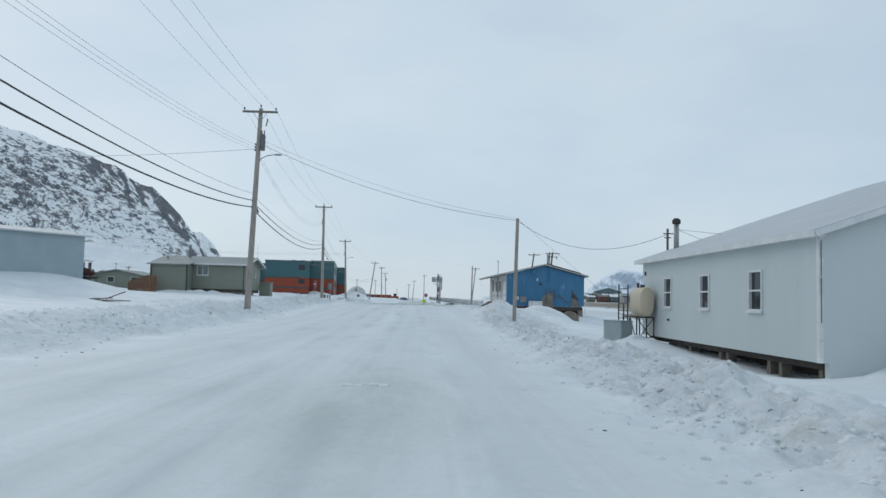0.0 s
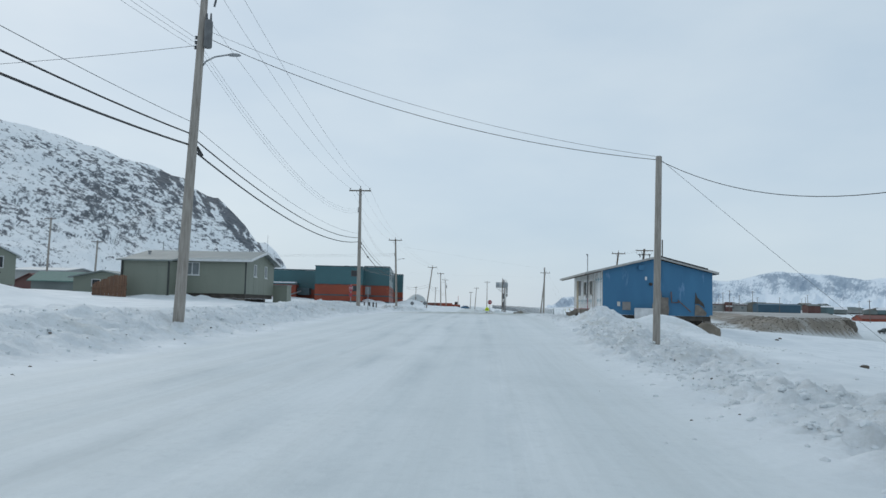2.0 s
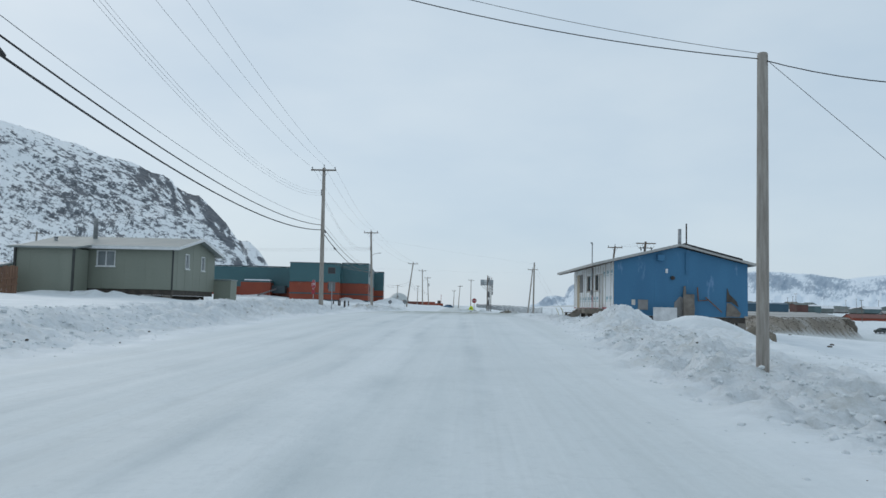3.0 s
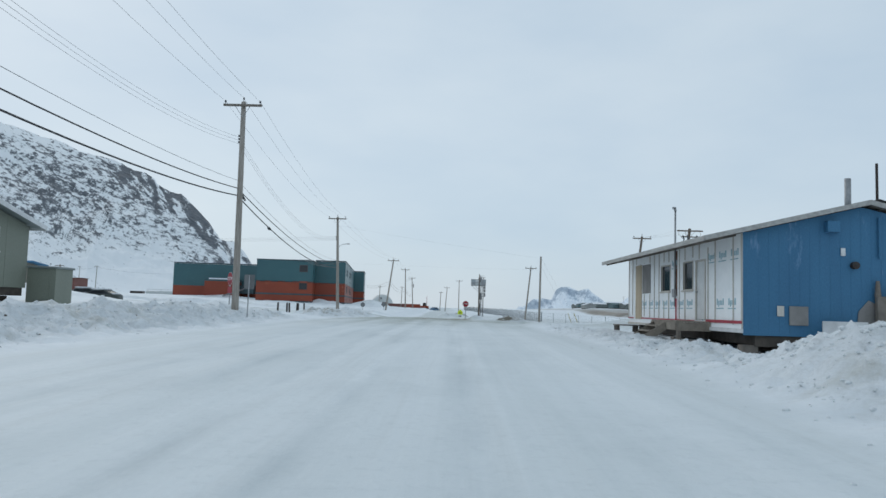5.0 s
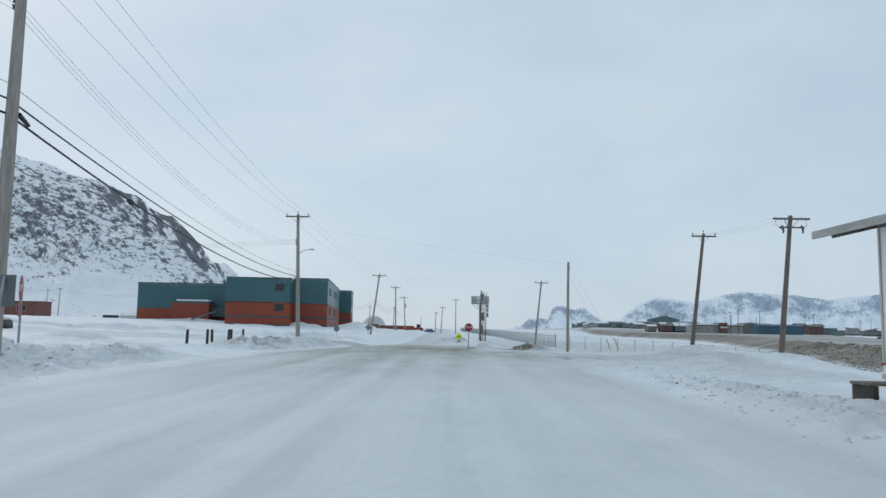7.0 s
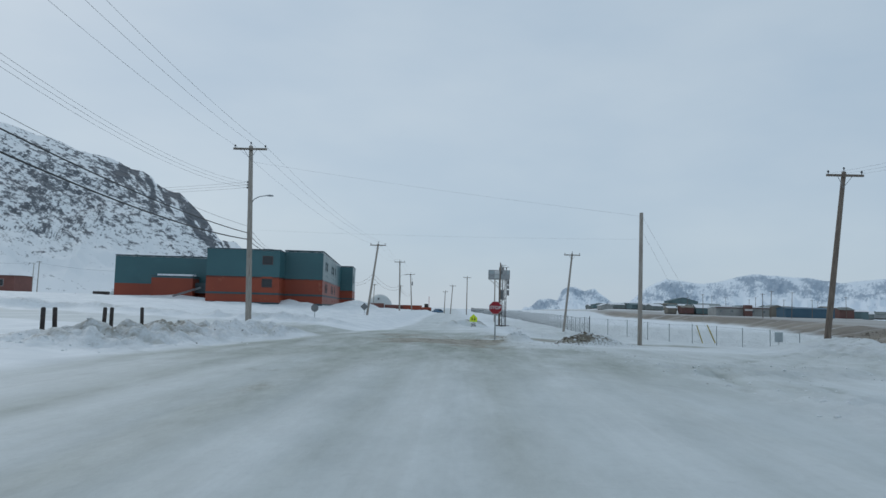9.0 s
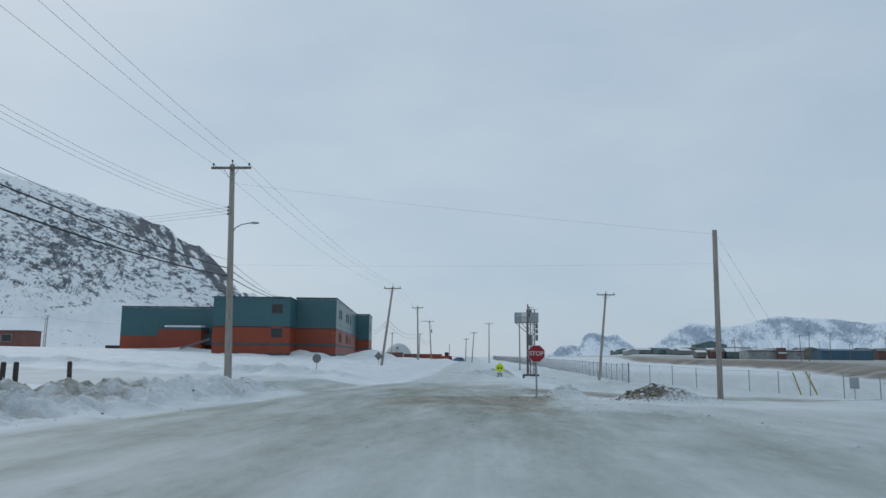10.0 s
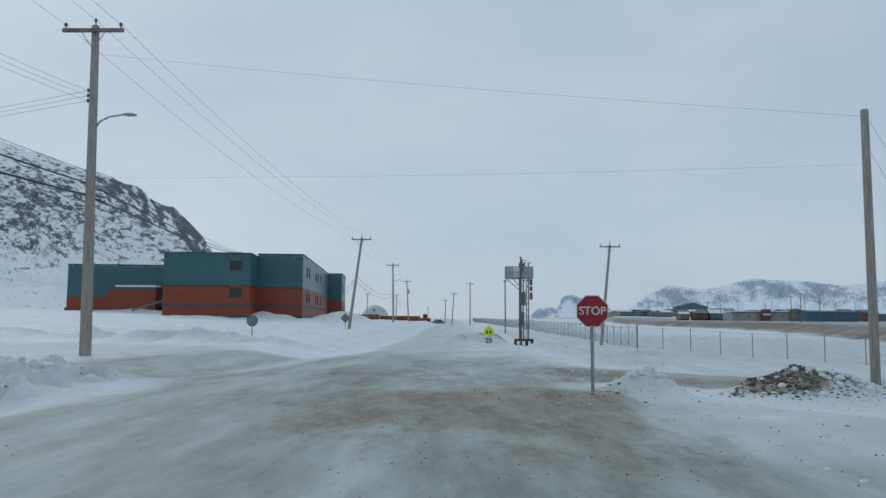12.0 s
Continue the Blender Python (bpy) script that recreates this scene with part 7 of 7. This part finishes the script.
# ---- parked vehicles in the snow ----
def car(x, y, turn, material, snowed, label, sink=0.0):
    g = gz(x, y) - sink
    c = thing("car", (x, y, g), label, "car", "parked cars")
    ca, sa = math.cos(turn), math.sin(turn)

    def P(u, v, z):
        return (x + ca * u - sa * v, y + sa * u + ca * v, g + z)

    prof = [(-2.2, 0.35), (-2.25, 0.75), (-2.1, 0.95), (-1.2, 1.05), (-0.55, 1.5), (0.95, 1.55), (1.75, 1.1), (2.2, 1.0), (2.25, 0.4)]
    bm = bmesh.new()
    rows = [[bm.verts.new(P(u, v * (0.9 if z > 1.2 else 1.0), z)) for u, z in prof] for v in (-0.85, 0.85)]
    for i in range(len(prof) - 1):
        bm.faces.new((rows[0][i], rows[0][i + 1], rows[1][i + 1], rows[1][i]))
    bm.faces.new(rows[0][::-1])
    bm.faces.new(rows[1])
    bm.faces.new((rows[0][-1], rows[0][0], rows[1][0], rows[1][-1]))
    bmesh.ops.bevel(bm, geom=list(bm.edges), offset=0.05, segments=2, affect="EDGES")
    part("body", bm, material, c, smooth=True)
    for v in (-0.80, 0.80):
        bm = bmesh.new()
        vs = [bm.verts.new(P(u, v * 1.02, z)) for u, z in ((-1.0, 1.1), (-0.5, 1.42), (0.9, 1.46), (1.5, 1.12))]
        vs2 = [bm.verts.new(P(u, v * 1.04, z)) for u, z in ((-1.0, 1.1), (-0.5, 1.42), (0.9, 1.46), (1.5, 1.12))]
        bm.faces.new(vs)
        bm.faces.new(vs2[::-1])
        part("side_window", bm, GLASS, c)
    for u in (-1.4, 1.4):
        for v in (-0.8, 0.8):
            w = part("wheel", tubed([P(u, v - 0.1, 0.32), P(u, v + 0.1, 0.32)], 0.32, 14), RUBBER, c)
            part("rim", tubed([P(u, v - 0.11, 0.32), P(u, v + 0.11, 0.32)], 0.18, 10), STEEL, w)
    bm = bmesh.new()
    for u0, u1, z in (((-0.6, 1.0, 1.53),) if not snowed else ((-2.0, -1.1, 1.0), (-0.6, 1.0, 1.53), (1.6, 2.1, 1.06))):
        vs = [bm.verts.new(P(u, v, zz)) for zz in (z, z + 0.16) for u, v in ((u0, -0.72), (u1, -0.72), (u1, 0.72), (u0, 0.72))]
        for f in ((3, 2, 1, 0), (4, 5, 6, 7), (0, 1, 5, 4), (1, 2, 6, 5), (2, 3, 7, 6), (3, 0, 4, 7)):
            bm.faces.new([vs[i] for i in f])
    bmesh.ops.bevel(bm, geom=list(bm.edges), offset=0.06, segments=2, affect="EDGES")
    part("snow_cap", bm, ROOFSNOW, c, "snow lying on the car", True)


car(-41.8, 124.5, radians(20), CARGREY, True, "grey car half buried in snow", 0.35)
car(-38.2, 121.5, radians(-6), CARPAINT, True, "dark green car sunk in deep snow", 0.42)
car(120.0, 242.0, radians(15), CARPAINT, False, "dark car parked on low ground beyond the embankment")
car(-7.4, 318.0, radians(60), HOUSES[4], False, "small blue vehicle far down the road", 0.5)


# ---- dome, containers, far things ----
def dome():
    d = thing("dome", (-34.9, 401.0, 1.0), "white dome-shaped membrane shelter far off", "dome")
    bm = bmesh.new()
    rings = []
    for k in range(9):
        a = math.pi / 2 * k / 8
        rr = max(5.6 * math.cos(a), 0.02)
        rings.append([bm.verts.new((-34.9 + rr * math.cos(2 * math.pi * i / 28), 401.0 + rr * math.sin(2 * math.pi * i / 28), 0.8 + 6.0 * math.sin(a))) for i in range(28)])
    for p, q in zip(rings, rings[1:]):
        for i in range(28):
            bm.faces.new((p[i], p[(i + 1) % 28], q[(i + 1) % 28], q[i]))
    part("shell", bm, DOMEWHITE, d, smooth=True)
    part("door", boxed(-36.6, -33.4, 395.2, 395.5, 0.8, 3.0), HOUSES[3], d)
    part("vent", boxed(-35.3, -34.6, 396.2, 396.8, 4.4, 5.3), SIGNBACK, d)


dome()
for k, (x, y, l, m) in enumerate(((-32.0, 330.0, 6.1, BRICKRED), (-25.5, 331.0, 6.1, BRICKRED), (-19.2, 329.0, 6.1, RUST))):
    g = gz(x, y)
    c = thing("container", (x + l / 2, y + 1.2, g), "rust-red shipping container in a row far off", "container", "containers")
    g -= 0.9
    part("body", wall(Frame(x, y, 1, 0), l, g - 0.1, g + 2.3, 2.3, (), 0.4, 0.2, 0.04), m, c)
    part("end_post", boxed(x - 0.05, x + 0.1, y - 0.08, y + 0.1, g, g + 2.35), m, c)
ld = thing("loader", (-11.0, 318.0, gz(-11, 318)), "rust-red loader with a red mast far off", "loader")
part("body", boxed(-12.6, -9.4, 317, 319, 0.4, 1.7, 0.2), RUST, ld)
part("cab", boxed(-11.6, -10.4, 317.2, 318.8, 1.7, 2.8, 0.1), DARKSTEEL, ld)
part("mast", tubed([(-10.2, 318, 1.5), (-10.2, 318, 5.2)], 0.08, 6), REDMAST, ld)
for x in (-12.0, -10.0):
    part("wheel", tubed([(x, 316.9, 0.5), (x, 319.1, 0.5)], 0.55, 12), RUBBER, ld)


g = gz(-124, 356)
tr = thing("trailer", (-124, 356, g), "long white tank trailer standing in far snow", "trailer")
part("tank", tubed([(-130.5, 356, g + 1.1), (-130.2, 356, g + 1.1), (-118.0, 355, g + 1.1), (-117.7, 355, g + 1.1)], [0.4, 0.85, 0.85, 0.4], 14), DOMEWHITE, tr, smooth=True)
part("rail", boxed(-130, -118, 355.3, 355.4, g + 2.5, g + 2.6), STEEL, tr)
for xx in (-129.5, -124.0, -118.5):
    part("rail_post", boxed(xx, xx + 0.1, 355.3, 355.4, g + 1.7, g + 2.496), STEEL, tr)
g = gz(-135, 358)
single("skip", boxed(-137.8, -132.4, 357, 359.5, g - 0.2, g + 1.7, 0.1), DARKSTEEL, (-135, 358, g), "dark steel skip in far snow", "skip")
for ax, ay, az_, bx, by, bz in ((-67.5, 167.4, 6.6, -118.4, 286, 11.5), (-118.4, 286, 11.3, -105.0, 320, 11.0), (-105.0, 320, 11.0, -62.0, 330, 11.5)):
    wire((ax, ay, az_), (bx, by, bz), 0.8, 0.02, label="thin far power cable")


def hall(x, y, w, d, z, hgt, ridge, material, label, roof_mat=None, along_axis="x"):
    return plain_house((x, y), (w, d, z, z + hgt), ridge, material, roof_mat or ROOFSNOW, label, z - 0.3, ridge_along=along_axis)


hall(149.4, 430, 22.4, 10, 1.5, 4.0, 0.7, BLUEHALL, "long blue metal hall beside the airfield", BLUEHALL)
hall(184.0, 450, 7.0, 8, 1.6, 4.2, 0.9, HOUSES[2], "small dull red house beside the blue hall", HOUSES[0])
hall(192.4, 454, 7.6, 8, 1.4, 3.8, 0.8, HOUSES[1], "low teal house beside the airfield")
hall(151.3, 453, 7.6, 9, 1.7, 4.6, 1.0, HOUSES[5], "tan two-storey house beside the airfield", OLIVE_ROOF, "y")
hall(113.6, 470, 6.2, 7, 2.2, 3.0, 0.9, HOUSES[2], "dull red-brown house by the airfield", HOUSES[5])
hall(108.0, 476, 4.8, 7, 2.2, 2.6, 0.9, HOUSES[5], "small brown house by the airfield")
hall(121.0, 470, 7.4, 8, 2.2, 3.0, 1.6, HOUSES[1], "dark house with a snowy roof by the airfield")
hall(130.0, 492, 11.0, 8, 2.4, 4.2, 1.2, HOUSES[3], "pale grey house behind the terminal", OLIVE_ROOF)


def terminal():
    """A long low terminal with a red fascia and a red porch."""
    x0, x1, y = 124.3, 150.0, 450.0
    z = gz(137, 449)
    h = thing("terminal", (137.2, 455, z), "long pale grey airfield terminal with a red fascia", "building")
    for k in range(5):
        a = x0 + (x1 - x0) * k / 5
        part("wall", wall(Frame(a, y, 1, 0), (x1 - x0) / 5 - 0.004, z - 0.3, 5.3, 0.25, ((2.0, 3.3, 3.2, 4.3),) if k != 2 else (), 0.6, 0.06, 0.03), HOUSES[3], h)
        if k != 2:
            part("pane", boxed(a + 2.02, a + 3.28, y + 0.10, y + 0.14, 3.22, 4.28), CURTAIN, h)
    part("fascia", boxed(x0 - 0.3, x1 + 0.3, y - 0.45, y + 0.3, 5.304, 5.65), HOUSES[2], h, "red fascia")
    part("roof", boxed(x0 - 0.25, x1 + 0.25, y - 0.4, y + 12, 5.654, 6.1, 0.1), ROOFSNOW, h, "snow on the flat roof")
    for x in (x0, x1 - 0.25):
        part("end_wall", boxed(x, x + 0.25, y + 0.254, y + 12, z - 0.3, 5.3), HOUSES[3], h)
    part("porch", boxed(137.3, 140.9, y - 3.0, y - 0.46, z - 0.3, 6.9, 0.08), HOUSES[2], h, "red porch")
    part("porch_band", boxed(137.25, 140.95, y - 3.08, y - 3.004, 4.2, 4.9), TRIM, h, "white band")


terminal()
hall(143, 602, 20, 12, 6.0, 4.6, 2.6, HOUSES[1], "tall dark teal house on a rise", HOUSES[1], "y")
plain_house((163, 345), (17, 9, -3.4, -0.4), 1.5, RUST, BRICKRED, "rust-red house on low ground beyond the embankment", -4.0)
plain_house((150, 283), (9, 6, -3.6, -1.6), 0.5, BLUEHALL, BLUEHALL, "low blue shed on low ground", -4.0)
rng = random.Random(12)
for k in range(104):
    az = radians(9.2 + 23 * (k + rng.random()) / 104)
    d = rng.uniform(500, 640)
    x, y = d * math.sin(az), 60 + d * math.cos(az)
    z = gz(x, y) + 0.5
    w, dp = rng.uniform(6, 11), rng.uniform(7, 10)
    plain_house((x, y), (w, dp, z, z + rng.uniform(2.2, 3.0)), rng.uniform(0.7, 1.7), HOUSES[(0, 1, 0, 3, 5, 0, 1, 0, 5, 3, 0, 2 if k == 57 else 1)[k % 12]], ROOFSNOW if rng.random() < 0.35 else HOUSES[(0, 5, 1, 5)[rng.randrange(4)]], "small far house of the settlement by the airfield", z - 1.2, rot=rng.uniform(-0.4, 0.4), ridge_along="xy"[rng.random() < 0.35])
for k in range(30):
    az = radians(rng.uniform(24, 44))
    d = rng.uniform(210, 430)
    x, y = d * math.sin(az), 30 + d * math.cos(az)
    if x < 104 + 0.42 * (y - 193):
        continue
    z = gz(x, y) + 0.5
    w, dp = rng.uniform(8, 15), rng.uniform(6, 9)
    plain_house((x, y), (w, dp, z, z + rng.uniform(2.6, 3.4)), rng.uniform(0.5, 1.1), HOUSES[(k * 5) % 6], ROOFSNOW if rng.random() < 0.5 else HOUSES[rng.randrange(6)], "low house of the settlement on lower ground", z - 0.8, rot=rng.uniform(-0.4, 0.4))
for k in range(26):
    az = radians(rng.uniform(12, 38))
    d = rng.uniform(260, 620)
    x, y = d * math.sin(az), 50 + d * math.cos(az)
    g = gz(x, y)
    utility_pole((x, y, g), (x + rng.uniform(-0.3, 0.3), y, g + rng.uniform(8, 10)), 0.13, 0.09, 0.8, label="far utility pole in the settlement", pins=False, material=POLE_DARK)
for x, y, hh in ((-57.2, 106.7, 10.0), (-52.4, 110, 7.4), (-118.4, 286, 9.0), (-105.0, 320, 8.5), (-154.0, 345, 10.5), (-67.5, 167.4, 4.8), (-33.0, 300, 8), (-27.0, 310, 7.5), (-20.5, 330, 8)):
    g = gz(x, y)
    utility_pole((x, y, g), (x + 0.2, y, g + hh), 0.15, 0.11, 0.8, label="slim far utility pole among snowy yards", pins=False)


# ---- rocks, lumps, debris ----
def boulder(bm, at, size, seed, detail=2):
    r = random.Random(seed)
    res = bmesh.ops.create_icosphere(bm, subdivisions=detail, radius=1.0)
    off = Vector((r.uniform(-9, 9), r.uniform(-9, 9), r.uniform(-9, 9)))
    for v in res["verts"]:
        k = 1 + 0.32 * noise.noise(v.co * 1.3 + off) + 0.12 * noise.noise(v.co * 3.1 + off)
        v.co = Vector((v.co.x * size[0] * k, v.co.y * size[1] * k, v.co.z * size[2] * k)) + Vector(at)


bm = bmesh.new()
boulder(bm, (13.1, 51.9, -0.30), (0.68, 0.9, 0.72), 3, 3)
single("boulder", bm, RUBBLE, (13.1, 51.9, -0.5), "brown boulder half covered by a snow heap", "rock", smooth=True)
for k, (x, y) in enumerate(((8.7, 35.7), (20.4, 61.0), (19.9, 60.2), (22.8, 72.0), (11.2, 31.0))):
    bm = bmesh.new()
    boulder(bm, (x, y, gz(x, y) + 0.02), (0.13, 0.09, 0.06), 20 + k)
    single("stone", bm, STONE, (x, y, gz(x, y)), "small dark stone in the snow", "rock", "stones in the yard", smooth=True)
# the dark rocky end of the airfield embankment
for k, (x, y, sx, sz) in enumerate(((88.0, 198.0, 2.8, 2.4), (89.6, 201.5, 2.8, 2.6), (85.2, 195.0, 2.8, 2.2), (82.0, 192.0, 2.8, 1.9))):
    bm = bmesh.new()
    boulder(bm, (x, y, -3.0), (sx, sx, sz * 1.25), 60 + k, 3)
    single("rock_outcrop", bm, STONE, (x, y, -4), "dark rock facing at the end of the embankment", "rock", "rocks of the embankment", smooth=True)
# debris beside the road
g = gz(-17.0, 34.8)
d = thing("debris", (-17.0, 34.8, g), "broken grey boards and a stick lying in the snow", "debris")
for a, b, w in (((-18.0, 34.9, g + 0.10), (-16.8, 34.9, g + 0.16), 0.45), ((-17.1, 34.5, g + 0.05), (-15.6, 34.5, g + 0.03), 0.38)):
    bm = bmesh.new()
    beam(bm, a, b, w, 0.05)
    part("board", bm, GREYWOOD, d)
bm = bmesh.new()
beam(bm, (-17.0, 34.7, g + 0.12), (-16.0, 34.9, g + 0.55), 0.06, 0.06)
part("stick", bm, REDWOOD, d)


def scatter(name, spots, material, label, category, seed, lo, hi, flat=0.7, smooth=True):
    """Many small lumps as one mesh."""
    r = random.Random(seed)
    protos = []
    for k in range(5):
        b = bmesh.new()
        boulder(b, (0, 0, 0), (1, 1, 1), seed + k, 1)
        protos.append((np.array([v.co[:] for v in b.verts]), [[v.index for v in f.verts] for f in b.faces]))
        b.free()
    vs, fs, n = [], [], 0
    xs, ys = np.array([s[0] for s in spots]), np.array([s[1] for s in spots])
    zs = ground(xs, ys)[0]
    for x, y, z in zip(xs, ys, zs):
        pv, pf = protos[r.randrange(5)]
        s = lo + (hi - lo) * r.random() ** 3
        a = r.uniform(0, 6.28)
        c, q = math.cos(a), math.sin(a)
        m = np.array([[c, -q, 0], [q, c, 0], [0, 0, flat]]) * s
        vs.append(pv @ m.T + (x, y, z - s * 0.15 * flat))
        fs += [[i + n for i in f] for f in pf]
        n += len(pv)
    me = bpy.data.meshes.new(name)
    me.from_pydata(np.concatenate(vs).tolist(), [], fs)
    me.polygons.foreach_set("use_smooth", [smooth] * len(me.polygons))
    me.materials.append(material)
    tagged(new(name, me), label, category, kind="stuff")


spots = []
rng = random.Random(8)
while len(spots) < 4200:
    x, y = rng.uniform(48, 108), rng.uniform(150, 300)
    e = float(np.interp(y, [165, 285, 330], [42, 70, 75]))
    front, side = (y - 165) - (x - 58), (x - e) * 0.7071
    if (-5 < front < 5 and side > 4) or (4 < side < 13 and front > -5 and y < 200):
        if x < 88 + 0.42 * (y - 193):
            spots.append((x, y))
scatter("rubble", spots, RUBBLE, "brown rubble on the face of the airfield embankment", "rubble", 500, 0.04, 0.17)
rng = random.Random(5)
spots = []
while len(spots) < 11000:
    y = rng.uniform(-4, 125)
    side = rng.random()
    x = float(road_right(y)) + rng.gauss(1.5, 0.9) if side < 0.55 else float(road_left(y)) - rng.gauss(1.7, 0.9)
    if side >= 0.55 and (89 < y < 97 or y > 114):
        continue
    if side < 0.55 and y > 80 and rng.random() < 0.92:
        continue
    spots.append((x, y))
grit = [(x + rng.gauss(0, 0.5), y) for x, y in spots[::22]]
scatter("bank_grit", grit, STONE, "dark grit and small stones on the snow banks", "gravel", 700, 0.01, 0.045)
spots += [(rng.gauss(11.8, 1.5), rng.gauss(36.5, 2.2)) for _ in range(900)] + [(rng.uniform(5, 17), rng.uniform(80, 106)) for _ in range(700)]
scatter("snow_clods", spots, CLOD, "crumbled dirty snow clods along the ploughed banks", "snow", 100, 0.014, 0.06, 0.7)
spots = []
while len(spots) < 4200:
    y = rng.uniform(-4, 80)
    x = float(road_right(y)) + 0.45 + abs(rng.gauss(0, 1.5)) if rng.random() < 0.62 else float(road_left(y)) - 0.5 - abs(rng.gauss(0, 1.3))
    if vnoise(np.array(x * 0.5), np.array(y * 0.35), 77) > -0.25:
        spots.append((x, y))
scatter("snow_chunks", spots, CLOD, "broken chunks of packed snow thrown up along the road", "snow", 120, 0.02, 0.10, 0.6, False)
spots = [(float(np.interp(y, [90, 96, 101, 107, 111, 116], [4.8, 6.0, 7.9, 11.3, 15.0, 24.0])) + rng.choice((0, 1.7, 4.1)) + rng.gauss(0, 0.25), y) for y in (rng.uniform(93, 114) for _ in range(260))] + [(rng.gauss(-0.2, 2.6), rng.gauss(108.5, 4.0)) for _ in range(1000)] + [(rng.gauss(5.5, 2.2), rng.gauss(112.5, 2.0)) for _ in range(160)] + [(rng.uniform(2, 12), rng.uniform(101, 112)) for _ in range(60)]
scatter("gravel", spots, STONE, "scattered dark gravel on the icy crossing", "gravel", 200, 0.004, 0.017)
spots = [(rng.gauss(5.5, 0.48), rng.gauss(114.1, 0.34)) for _ in range(1500)] + [(rng.gauss(6.7, 0.6), rng.gauss(114.4, 0.4)) for _ in range(260)] + [(rng.gauss(0.9, 1.0), rng.gauss(112.3, 0.6)) for _ in range(35)] + [(rng.gauss(2.6, 0.7), rng.gauss(157.0, 0.9)) for _ in range(120)] + [(rng.gauss(3.6, 0.9), rng.gauss(137.0, 0.5)) for _ in range(110)]
scatter("soil_clods", spots, SOIL, "heap of crumbled frozen brown soil mixed with snow", "soil", 300, 0.008, 0.04, 0.6)
spots = [(rng.gauss(5.35, 0.42), rng.gauss(114.15, 0.30)) for _ in range(70)] + [(rng.gauss(2.0, 0.9), rng.gauss(112.6, 0.5)) for _ in range(12)]
scatter("soil_chunks", spots, SOIL, "larger chunks of frozen brown soil on the heap", "soil", 340, 0.02, 0.085, 0.55, False)
spots = [(rng.gauss(6.3, 0.65), rng.gauss(114.4, 0.40)) for _ in range(80)] + [(rng.gauss(5.4, 0.6), rng.gauss(113.9, 0.4)) for _ in range(26)] + [(rng.gauss(5.6, 1.6), rng.gauss(128.4, 1.2)) for _ in range(160)]
scatter("snow_blocks", spots, CLOD, "ragged blocks of snow among the soil heap and ridges", "snow", 360, 0.02, 0.10, 0.6, False)
for k, (dx, dy) in enumerate(((0.0, 0.0), (0.22, 0.10), (-0.2, 0.05), (0.38, -0.02))):
    x, y = 0.18 + dx, 2.65 + dy
    bm = bmesh.new()
    boulder(bm, (x, y, gz(x, y)), (0.09 + 0.02 * (k % 3), 0.12, 0.03), 40 + k)
    single("snow_slab", bm, CLOD, (x, y, gz(x, y)), "broken slab of packed snow on the road", "snow", "slabs on the road", smooth=True)
spots = [(rng.gauss(2.6, 0.35), rng.gauss(113.4, 0.35)) for _ in range(60)] + [(rng.gauss(6.9, 0.7), rng.gauss(114.7, 0.45)) for _ in range(150)]
scatter("snow_lumps", spots, CLOD, "lumps of snow thrown up beside the stop sign", "snow", 400, 0.03, 0.12)
